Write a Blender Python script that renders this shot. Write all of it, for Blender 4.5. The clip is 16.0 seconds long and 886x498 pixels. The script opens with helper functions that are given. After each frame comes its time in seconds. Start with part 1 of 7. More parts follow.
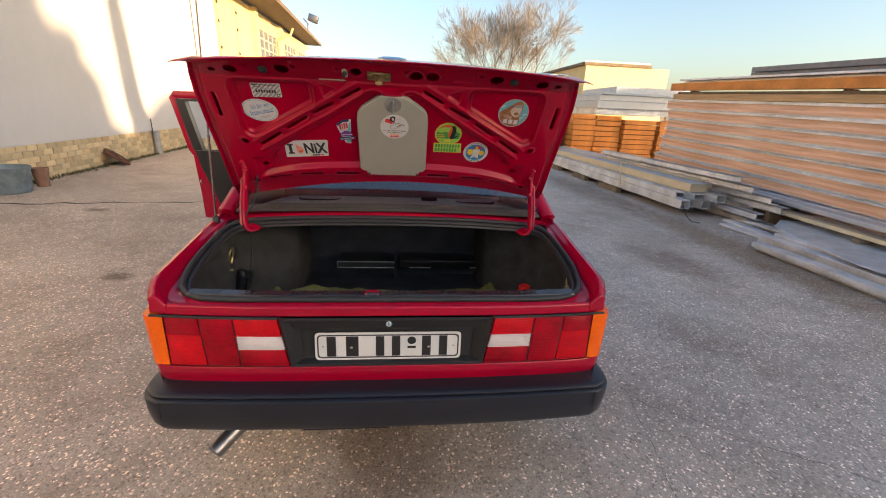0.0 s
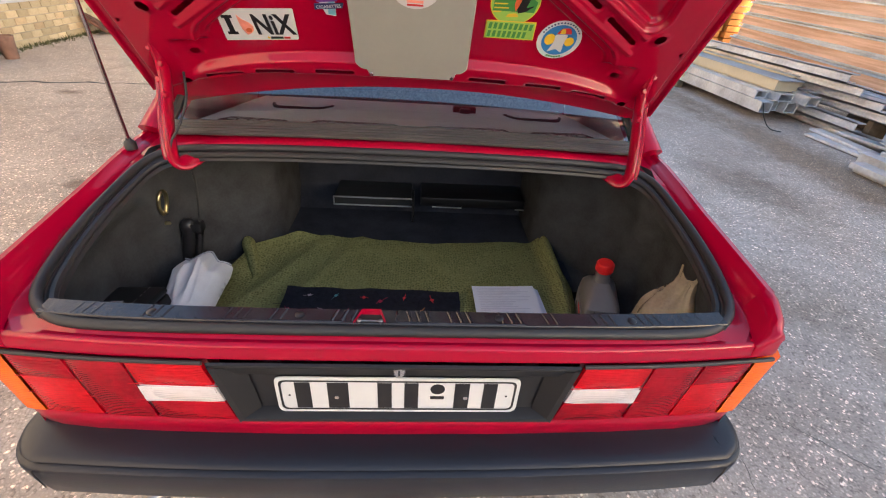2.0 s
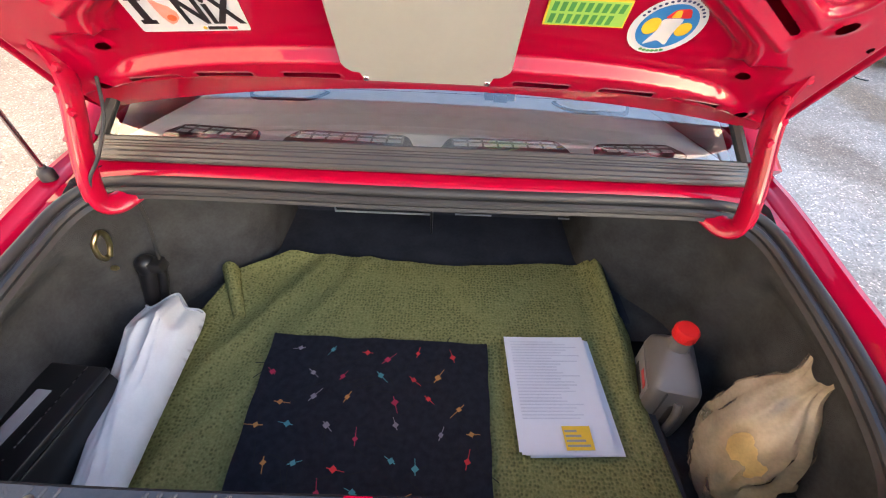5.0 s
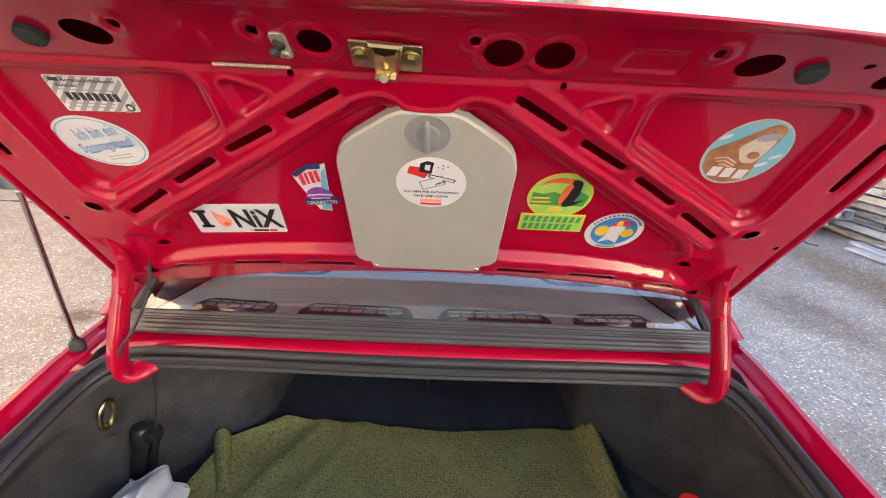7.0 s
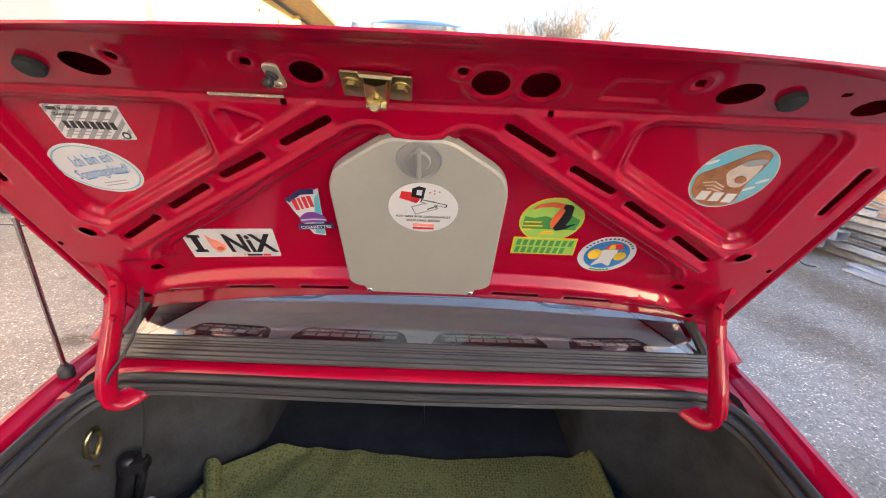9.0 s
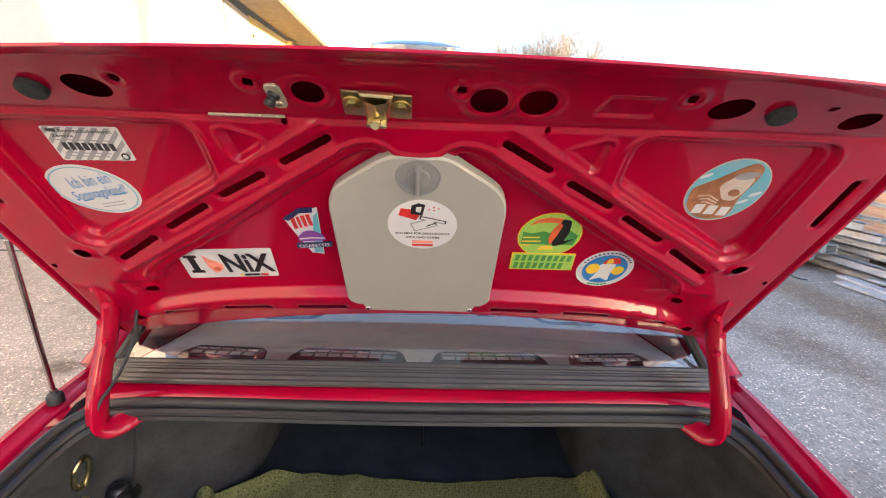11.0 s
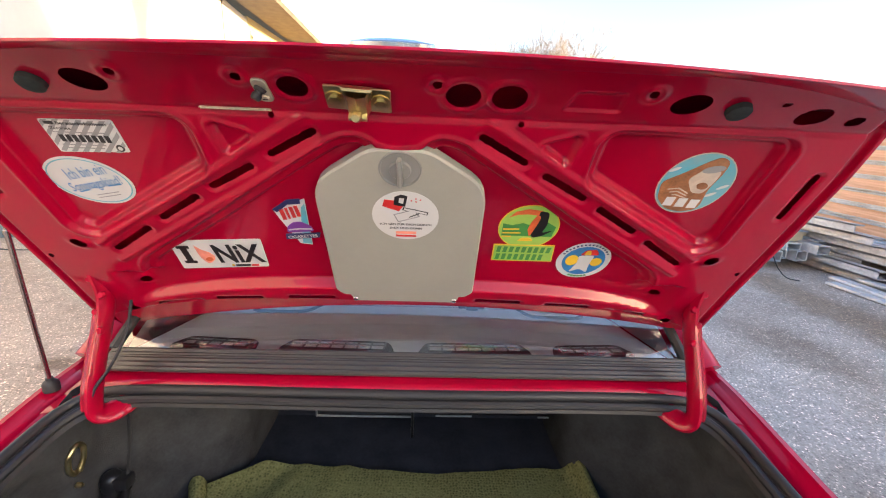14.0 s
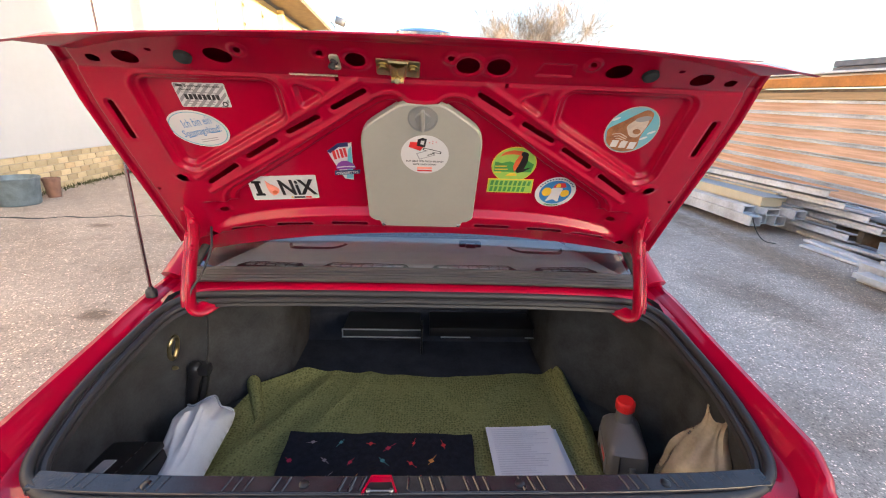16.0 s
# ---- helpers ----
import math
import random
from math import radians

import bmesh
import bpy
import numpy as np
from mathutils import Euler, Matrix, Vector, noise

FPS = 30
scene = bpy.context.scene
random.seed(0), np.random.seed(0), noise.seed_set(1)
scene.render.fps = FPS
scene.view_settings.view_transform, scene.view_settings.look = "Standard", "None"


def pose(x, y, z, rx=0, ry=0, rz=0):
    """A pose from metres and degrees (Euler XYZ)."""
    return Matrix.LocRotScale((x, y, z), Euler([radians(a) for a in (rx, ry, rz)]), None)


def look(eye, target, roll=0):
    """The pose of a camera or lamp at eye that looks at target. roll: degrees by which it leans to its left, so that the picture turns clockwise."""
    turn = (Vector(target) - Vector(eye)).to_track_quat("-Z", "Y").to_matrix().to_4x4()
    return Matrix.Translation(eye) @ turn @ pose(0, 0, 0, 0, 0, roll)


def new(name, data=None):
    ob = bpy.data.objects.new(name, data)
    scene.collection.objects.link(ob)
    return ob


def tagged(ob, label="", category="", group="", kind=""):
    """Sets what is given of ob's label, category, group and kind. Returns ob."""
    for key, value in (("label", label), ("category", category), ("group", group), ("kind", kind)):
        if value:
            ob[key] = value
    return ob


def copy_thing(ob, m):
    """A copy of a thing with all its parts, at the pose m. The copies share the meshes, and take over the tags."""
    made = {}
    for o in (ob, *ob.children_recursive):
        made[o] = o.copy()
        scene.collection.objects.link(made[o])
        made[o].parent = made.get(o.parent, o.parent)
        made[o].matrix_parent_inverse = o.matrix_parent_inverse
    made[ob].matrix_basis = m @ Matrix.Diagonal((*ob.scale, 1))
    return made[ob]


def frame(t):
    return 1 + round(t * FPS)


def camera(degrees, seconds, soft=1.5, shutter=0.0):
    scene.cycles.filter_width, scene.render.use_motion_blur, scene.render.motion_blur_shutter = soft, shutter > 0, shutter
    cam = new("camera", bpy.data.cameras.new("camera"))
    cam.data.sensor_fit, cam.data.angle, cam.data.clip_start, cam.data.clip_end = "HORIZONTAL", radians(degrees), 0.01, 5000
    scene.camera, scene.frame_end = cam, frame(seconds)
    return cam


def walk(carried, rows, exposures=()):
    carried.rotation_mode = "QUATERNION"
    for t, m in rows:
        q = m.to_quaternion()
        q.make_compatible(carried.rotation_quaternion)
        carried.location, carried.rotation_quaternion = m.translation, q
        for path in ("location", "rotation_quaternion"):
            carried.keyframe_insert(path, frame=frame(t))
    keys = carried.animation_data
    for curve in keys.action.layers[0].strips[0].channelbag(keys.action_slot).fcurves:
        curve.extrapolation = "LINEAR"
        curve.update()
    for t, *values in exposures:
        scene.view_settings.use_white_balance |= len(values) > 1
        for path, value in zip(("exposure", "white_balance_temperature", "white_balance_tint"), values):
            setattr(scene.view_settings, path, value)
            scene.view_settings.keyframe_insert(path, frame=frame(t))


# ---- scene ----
cam = camera(94.3, 16.0, soft=1.1)
PATH = [
    (0, (0.035, -1.262, 1.478), (0.242, 0.623, 0.845), 2.6),
    (0.5, (0.039, -1.211, 1.465), (0.213, 0.655, 0.768), 2.8),
    (1, (0.076, -0.992, 1.452), (0.223, 0.836, 0.654), 3.3),
    (1.5, (0.085, -0.798, 1.444), (0.222, 0.961, 0.502), 3.9),
    (2, (0.024, -0.544, 1.434), (0.157, 1.112, 0.321), 4.3),
    (2.5, (-0.007, -0.391, 1.442), (0.107, 1.145, 0.166), 4.4),
    (3, (0.019, -0.245, 1.448), (0.098, 1.162, 0.028), 3.9),
    (3.2, (0.039, -0.189, 1.451), (0.103, 1.172, -0.014), 3.6),
    (5.3, (0.026, -0.114, 1.476), (0.056, 1.438, 0.215), 3.0),
    (5.5, (0.025, -0.125, 1.488), (0.055, 1.487, 0.304), 3.0),
    (6, (0.027, -0.152, 1.521), (0.051, 1.583, 0.527), 2.8),
    (6.5, (0.023, -0.167, 1.543), (0.051, 1.654, 0.716), 2.9),
    (7, (0.02, -0.182, 1.551), (0.052, 1.686, 0.837), 2.8),
    (7.5, (0.02, -0.183, 1.554), (0.056, 1.703, 0.889), 2.7),
    (8, (0.022, -0.188, 1.556), (0.057, 1.706, 0.912), 2.7),
    (8.5, (0.026, -0.191, 1.555), (0.057, 1.708, 0.928), 2.6),
    (9, (0.031, -0.182, 1.555), (0.063, 1.722, 0.943), 2.6),
    (11.5, (0.021, -0.185, 1.549), (0.082, 1.75, 1.047), 1.9),
    (12, (0.025, -0.188, 1.548), (0.086, 1.751, 1.061), 1.9),
    (12.5, (0.027, -0.193, 1.548), (0.084, 1.749, 1.074), 1.9),
    (13, (0.025, -0.187, 1.548), (0.087, 1.756, 1.078), 2.1),
    (13.5, (0.033, -0.193, 1.542), (0.093, 1.747, 1.062), 2.1),
    (14, (0.049, -0.218, 1.54), (0.116, 1.714, 1.027), 2.2),
    (14.5, (0.037, -0.282, 1.537), (0.122, 1.637, 0.981), 2.2),
    (15, (0.012, -0.375, 1.516), (0.105, 1.531, 0.918), 2.1),
    (15.5, (-0.007, -0.469, 1.511), (0.095, 1.43, 0.892), 2.1),
    (16, (0.011, -0.52, 1.509), (0.101, 1.376, 0.878), 2.1),
]
EXPOSE = [(0.0, 1.68, 6500, 16), (1.0, 1.80, 6450, 16), (2.0, 2.40, 6350, 16), (3.0, 3.0, 6250, 16), (5.5, 3.35, 6250, 15), (7.0, 2.82, 6200, 16), (9.0, 2.68, 6100, 16), (13.0, 2.62, 6100, 16), (16.0, 2.6, 6100, 16)]
walk(cam, [(t, look(eye, target, roll)) for t, eye, target, roll in PATH], EXPOSE)

# ---- light ----
SUN_EL, SUN_AZ = radians(7.5), radians(128.0)  # azimuth clockwise from +y
world = bpy.data.worlds.new("sky")
scene.world = world
world.use_nodes = True
sky = world.node_tree.nodes.new("ShaderNodeTexSky")
sky.sky_type, sky.sun_disc = "NISHITA", False
sky.sun_elevation, sky.sun_rotation = SUN_EL, SUN_AZ
sky.dust_density, sky.air_density, sky.ozone_density = 2.5, 1.0, 1.5
back = world.node_tree.nodes["Background"]
back.inputs["Strength"].default_value = 0.15
world.node_tree.links.new(sky.outputs[0], back.inputs["Color"])
sun = new("sun", bpy.data.lights.new("sun", "SUN"))
sun.data.energy, sun.data.angle, sun.data.color = 5.0, radians(0.6), (1.0, 0.70, 0.38)
sun_dir = Vector((math.sin(SUN_AZ) * math.cos(SUN_EL), math.cos(SUN_AZ) * math.cos(SUN_EL), math.sin(SUN_EL)))
sun.matrix_world = look(sun_dir * 60, (0, 0, 0))


# ---- materials ----
def material(name, color, rough=0.5, metal=0.0, coat=0.0, vary=0.12, scale=8.0, bump=0.0, bump_scale=200.0, spec=0.5, color2=None, alpha=1.0,
             trans=0.0, island=0.0, coat_rough=0.03, stretch=None, coat_ior=1.5):
    """A Principled material whose colour varies at two scales, with a fine relief."""
    m = bpy.data.materials.new(name)
    m.use_nodes = True
    nt = m.node_tree
    b = nt.nodes["Principled BSDF"]
    b.inputs["Roughness"].default_value = rough
    b.inputs["Metallic"].default_value = metal
    b.inputs["Coat Weight"].default_value = coat
    b.inputs["Coat Roughness"].default_value = coat_rough
    b.inputs["Coat IOR"].default_value = coat_ior
    b.inputs["Specular IOR Level"].default_value = spec
    b.inputs["Transmission Weight"].default_value = trans
    b.inputs["Alpha"].default_value = alpha
    tc = nt.nodes.new("ShaderNodeTexCoord")
    where = tc.outputs["Object"]
    if stretch:
        mp = nt.nodes.new("ShaderNodeMapping")
        mp.inputs["Scale"].default_value = stretch
        nt.links.new(where, mp.inputs["Vector"])
        where = mp.outputs[0]
    n1 = nt.nodes.new("ShaderNodeTexNoise")
    n1.inputs["Scale"].default_value, n1.inputs["Detail"].default_value = scale, 6.0
    nt.links.new(where, n1.inputs["Vector"])
    n2 = nt.nodes.new("ShaderNodeTexNoise")
    n2.inputs["Scale"].default_value, n2.inputs["Detail"].default_value = scale * 9.0, 3.0
    nt.links.new(where, n2.inputs["Vector"])
    add = nt.nodes.new("ShaderNodeMath")
    add.operation = "MULTIPLY_ADD"
    add.inputs[1].default_value = 0.4
    nt.links.new(n2.outputs["Fac"], add.inputs[0])
    nt.links.new(n1.outputs["Fac"], add.inputs[2])
    ramp = nt.nodes.new("ShaderNodeMapRange")
    ramp.inputs[1].default_value, ramp.inputs[2].default_value = 0.45, 0.95
    nt.links.new(add.outputs[0], ramp.inputs[0])
    mix = nt.nodes.new("ShaderNodeMix")
    mix.data_type = "RGBA"
    lo = tuple(c * (1 - vary) for c in color)
    hi = color2 if color2 else tuple(min(1.0, c * (1 + vary)) for c in color)
    mix.inputs[6].default_value, mix.inputs[7].default_value = (*lo, 1), (*hi, 1)
    nt.links.new(ramp.outputs[0], mix.inputs[0])
    out = mix.outputs[2]
    if island:
        info = nt.nodes.new("ShaderNodeObjectInfo")
        geo = nt.nodes.new("ShaderNodeNewGeometry")
        s = nt.nodes.new("ShaderNodeMath")
        s.operation = "ADD"
        nt.links.new(info.outputs["Random"], s.inputs[0])
        nt.links.new(geo.outputs["Random Per Island"], s.inputs[1])
        f = nt.nodes.new("ShaderNodeMath")
        f.operation = "FRACT"
        nt.links.new(s.outputs[0], f.inputs[0])
        mr = nt.nodes.new("ShaderNodeMapRange")
        mr.inputs[3].default_value, mr.inputs[4].default_value = 1 - island, 1 + island
        nt.links.new(f.outputs[0], mr.inputs[0])
        hsv = nt.nodes.new("ShaderNodeHueSaturation")
        nt.links.new(mr.outputs[0], hsv.inputs["Value"])
        nt.links.new(out, hsv.inputs["Color"])
        out = hsv.outputs[0]
    nt.links.new(out, b.inputs["Base Color"])
    if bump:
        n3 = nt.nodes.new("ShaderNodeTexNoise")
        n3.inputs["Scale"].default_value, n3.inputs["Detail"].default_value = bump_scale, 4.0
        nt.links.new(tc.outputs["Object"], n3.inputs["Vector"])
        bp = nt.nodes.new("ShaderNodeBump")
        bp.inputs["Strength"].default_value, bp.inputs["Distance"].default_value = bump, 0.004
        nt.links.new(n3.outputs["Fac"], bp.inputs["Height"])
        nt.links.new(bp.outputs[0], b.inputs["Normal"])
    return m


PAINT = material("red car paint", (0.355, 0.0004, 0.022), 0.30, coat=0.68, vary=0.05, scale=3, spec=0.05, coat_rough=0.008, coat_ior=1.5)
RUBBER = material("black rubber", (0.022, 0.022, 0.024), 0.55, vary=0.2, bump=0.1)
PLASTIC = material("dark grey bumper plastic", (0.013, 0.015, 0.023), 0.36, vary=0.15, bump=0.06, bump_scale=900, spec=0.4)
BLACK = material("black gloss plastic", (0.014, 0.014, 0.016), 0.3, vary=0.1)
CARPET = material("dark grey trunk felt", (0.050, 0.053, 0.058), 0.95, vary=0.3, scale=14, bump=0.5, bump_scale=500, spec=0.1)
GREYFLAP = material("light grey plastic flap", (0.34, 0.335, 0.295), 0.42, vary=0.04, bump=0.08, bump_scale=500)
CHROME = material("bright metal", (0.62, 0.62, 0.62), 0.22, 1.0, vary=0.08)
BRASS = material("yellow zinc plated steel", (0.55, 0.46, 0.24), 0.32, 1.0, vary=0.2, scale=40)
EXHAUST = material("dull exhaust steel", (0.30, 0.29, 0.29), 0.35, 1.0, vary=0.2, scale=20)
RED_LENS = material("red lamp lens", (0.34, 0.0005, 0.010), 0.12, vary=0.35, scale=9, coat=0.12, spec=0.2)
RED_LENS_B = material("bright red lamp lens", (0.56, 0.003, 0.010), 0.12, vary=0.25, scale=12, coat=0.12, spec=0.2)
AMBER = material("amber lamp lens", (0.90, 0.135, 0.003), 0.14, vary=0.1, coat=0.0, spec=0.25)
CLEAR_LENS = material("whitish reversing lens", (0.66, 0.60, 0.60), 0.2, vary=0.1, coat=0.5)
for lens_m in (RED_LENS, RED_LENS_B, AMBER, CLEAR_LENS):  # fine moulded ribs across the lamp lenses
    nt = lens_m.node_tree
    rib, rel, at = nt.nodes.new("ShaderNodeTexWave"), nt.nodes.new("ShaderNodeBump"), nt.nodes.new("ShaderNodeTexCoord")
    rib.bands_direction = "Z"
    rib.inputs["Scale"].default_value, rib.inputs["Distortion"].default_value = 48.0, 0.3
    rel.inputs["Strength"].default_value, rel.inputs["Distance"].default_value = 0.45, 0.0015
    nt.links.new(at.outputs["Object"], rib.inputs["Vector"])
    nt.links.new(rib.outputs["Fac"], rel.inputs["Height"])
    nt.links.new(rel.outputs[0], nt.nodes["Principled BSDF"].inputs["Normal"])
WHITE = material("white vinyl", (0.62, 0.62, 0.62), 0.4, vary=0.03)
INK = material("black print", (0.012, 0.012, 0.014), 0.45, vary=0.1)


# ---- mesh tools ----
class Shape:
    """Collects vertices and faces with a material slot each, then becomes one mesh."""

    def __init__(self):
        self.v, self.f, self.m = [], [], []

    def add(self, verts, faces, mat=0, at=None):
        o = len(self.v)
        self.v += [tuple(at @ Vector(p)) for p in verts] if at else [tuple(p) for p in verts]
        self.f += [tuple(i + o for i in f) for f in faces]
        self.m += [mat] * len(faces)
        return self

    def box(self, x0, x1, y0, y1, z0, z1, bevel=0.0, mat=0, at=None):
        """A box with chamfered edges."""
        b = min(bevel, (x1 - x0) / 2.01, (y1 - y0) / 2.01, (z1 - z0) / 2.01)
        if b <= 0:
            v = [(x, y, z) for x in (x0, x1) for y in (y0, y1) for z in (z0, z1)]
            return self.add(v, [(0, 1, 3, 2), (4, 6, 7, 5), (0, 4, 5, 1), (2, 3, 7, 6), (0, 2, 6, 4), (1, 5, 7, 3)], mat, at)
        bm = bmesh.new()
        bmesh.ops.create_cube(bm, size=1)
        for p in bm.verts:
            p.co = Vector(((x0 + x1) / 2 + p.co.x * (x1 - x0), (y0 + y1) / 2 + p.co.y * (y1 - y0), (z0 + z1) / 2 + p.co.z * (z1 - z0)))
        bmesh.ops.bevel(bm, geom=bm.edges, offset=b, segments=2, profile=0.5, affect="EDGES")
        bm.verts.index_update()
        self.add([p.co.copy() for p in bm.verts], [[q.index for q in f.verts] for f in bm.faces], mat, at)
        bm.free()
        return self

    def loft(self, rows, mat=0, closed=False, caps=False, at=None):
        """A skin over rows of points, all rows of one length; closed: each row is a ring."""
        n = len(rows[0])
        f = []
        for i in range(len(rows) - 1):
            for j in range(n if closed else n - 1):
                k = (j + 1) % n
                f.append((i * n + j, i * n + k, (i + 1) * n + k, (i + 1) * n + j))
        if caps:
            f += [tuple(range(n))[::-1], tuple(range((len(rows) - 1) * n, len(rows) * n))]
        return self.add([p for r in rows for p in r], f, mat, at)

    def tube(self, path, r, sides=10, mat=0, flat=1.0, at=None, up=(0.0, 0.0, 1.0), caps=True):
        """A round bar along a path; r is one radius or one a point; flat squeezes it across."""
        pts = [Vector(p) for p in path]
        rows, side = [], None
        for i, p in enumerate(pts):
            d = (pts[min(i + 1, len(pts) - 1)] - pts[max(i - 1, 0)]).normalized()
            if side is None:
                side = d.cross(Vector(up))
                if side.length < 0.05:
                    side = d.cross(Vector((1, 0, 0)))
            side = (side - d * side.dot(d)).normalized()
            other = d.cross(side)
            rr = r[i] if isinstance(r, (list, tuple)) else r
            rows.append([p + side * (rr * math.cos(a)) + other * (rr * flat * math.sin(a)) for a in (2 * math.pi * (k + 0.5) / sides for k in range(sides))])
        return self.loft(rows, mat, True, caps, at)

    def lathe(self, prof, sides=24, mat=0, at=None):
        """A turned body about z: prof is pairs of radius and height."""
        rows = [[(r * math.cos(a), r * math.sin(a), z) for a in (2 * math.pi * k / sides for k in range(sides))] for r, z in prof]
        return self.loft(rows, mat, True, True, at)

    def slab(self, outline, z0, z1, mat=0, at=None, bevel=0.0, side_mat=None):
        """A plate with the outline given, from z0 to z1, its upper edge eased."""
        rows = [[(x, y, z0) for x, y in outline]]
        if bevel:
            cx, cy = sum(p[0] for p in outline) / len(outline), sum(p[1] for p in outline) / len(outline)
            ins = []
            for x, y in outline:
                d = math.hypot(x - cx, y - cy) or 1
                ins.append((x - (x - cx) / d * bevel, y - (y - cy) / d * bevel))
            rows += [[(x, y, z1 - bevel) for x, y in outline], [(x, y, z1) for x, y in ins]]
        else:
            rows.append([(x, y, z1) for x, y in outline])
        n = len(outline)
        self.loft(rows, mat if side_mat is None else side_mat, True, False, at)
        self.add(rows[-1], [tuple(range(n))], mat, at)
        return self.add(rows[0], [tuple(range(n))[::-1]], mat, at)

    def grid(self, fn, nu, nv, mat=0, at=None):
        """A sheet of nu by nv faces: fn(s, t) with s and t from 0 to 1."""
        return self.loft([[fn(i / nu, j / nv) for i in range(nu + 1)] for j in range(nv + 1)], mat, at=at)

    def mirror(self):
        """Adds the same on the other side of x = 0."""
        o = len(self.v)
        self.v += [(-x, y, z) for x, y, z in self.v]
        self.f += [tuple(i + o for i in f)[::-1] for f in self.f]
        self.m += self.m
        return self


def mesh_of(name, shape, mats, smooth=True, angle=38):
    me = bpy.data.meshes.new(name)
    me.from_pydata(shape.v, [], shape.f)
    for m in mats if isinstance(mats, (list, tuple)) else [mats]:
        me.materials.append(m)
    me.polygons.foreach_set("material_index", shape.m)
    me.update()
    bm = bmesh.new()
    bm.from_mesh(me)
    bmesh.ops.remove_doubles(bm, verts=bm.verts, dist=1e-5)
    bmesh.ops.recalc_face_normals(bm, faces=bm.faces)
    bm.to_mesh(me)
    bm.free()
    if smooth:
        me.polygons.foreach_set("use_smooth", [True] * len(me.polygons))
        me.set_sharp_from_angle(angle=radians(angle))
    return me


def part(name, shape, mats, parent=None, label="", m=None, smooth=True, angle=38):
    """Links a shape as one mesh object under its thing."""
    ob = new(name, shape if isinstance(shape, bpy.types.Mesh) else mesh_of(name, shape, mats, smooth, angle))
    if m is not None:
        ob.matrix_basis = m
    if parent is not None:
        ob.parent = parent
    return tagged(ob, label)


def thing(name, shape, mats, label, category, m=None, group="", kind="", smooth=True, angle=38):
    return tagged(part(name, shape, mats, None, label, m, smooth, angle), label, category, group, kind)


def empty(name, label, category, m=None, group=""):
    ob = new(name)
    ob.empty_display_size = 0.1
    if m is not None:
        ob.matrix_basis = m
    return tagged(ob, label, category, group)


def spline(points, n=8):
    """A smooth line through the points."""
    p = [Vector(q) for q in points]
    p = [p[0] * 2 - p[1]] + p + [p[-1] * 2 - p[-2]]
    out = []
    for i in range(1, len(p) - 2):
        for k in range(n):
            t = k / n
            a, b, c, d = p[i - 1], p[i], p[i + 1], p[i + 2]
            out.append(0.5 * (2 * b + (c - a) * t + (2 * a - 5 * b + 4 * c - d) * t * t + (3 * b - a - 3 * c + d) * t ** 3))
    return out + [p[-2]]


def curve_at(table, y):
    return float(np.interp(y, [a for a, b in table], [b for a, b in table]))


def round_poly(pts, r, n=5):
    """A polygon with rounded corners."""
    out = []
    k = len(pts)
    for i in range(k):
        p, a, b = Vector(pts[i]), Vector(pts[i - 1]), Vector(pts[(i + 1) % k])
        da, db = (a - p), (b - p)
        q = min(r, da.length * 0.45, db.length * 0.45)
        s, e = p + da.normalized() * q, p + db.normalized() * q
        for j in range(n + 1):
            t = j / n
            w = s * (1 - t) ** 2 + p * 2 * t * (1 - t) + e * t * t
            out.append((w.x, w.y))
    return out


def ellipse(cx, cy, rx, ry, n=32, turn=0.0):
    c, s = math.cos(turn), math.sin(turn)
    return [(cx + rx * math.cos(a) * c - ry * math.sin(a) * s, cy + rx * math.cos(a) * s + ry * math.sin(a) * c) for a in (2 * math.pi * k / n for k in range(n))]


def lettering(shape, text, cx, cy, height, z, mat, width=None, turn=0.0, bold=0.0, shear=0.0):
    """Writes text with the built-in font, centred at cx, cy, lying at height z."""
    cu = bpy.data.curves.new("text", "FONT")
    cu.body, cu.align_x, cu.align_y, cu.size, cu.offset, cu.shear, cu.resolution_u = text, "CENTER", "CENTER", 1.0, bold, shear, 2
    ob = bpy.data.objects.new("text", cu)
    me = bpy.data.meshes.new_from_object(ob)
    v = np.array([p.co[:] for p in me.vertices])
    lo, hi = v.min(0), v.max(0)
    v -= (lo + hi) / 2
    sy = height / (hi[1] - lo[1])
    sx = width / (hi[0] - lo[0]) if width else sy
    c, s = math.cos(turn), math.sin(turn)
    pts = [(cx + x * sx * c - y * sy * s, cy + x * sx * s + y * sy * c, z) for x, y, _ in v]
    shape.add(pts, [list(p.vertices) for p in me.polygons], mat)
    bpy.data.meshes.remove(me)
    bpy.data.objects.remove(ob)
    bpy.data.curves.remove(cu)


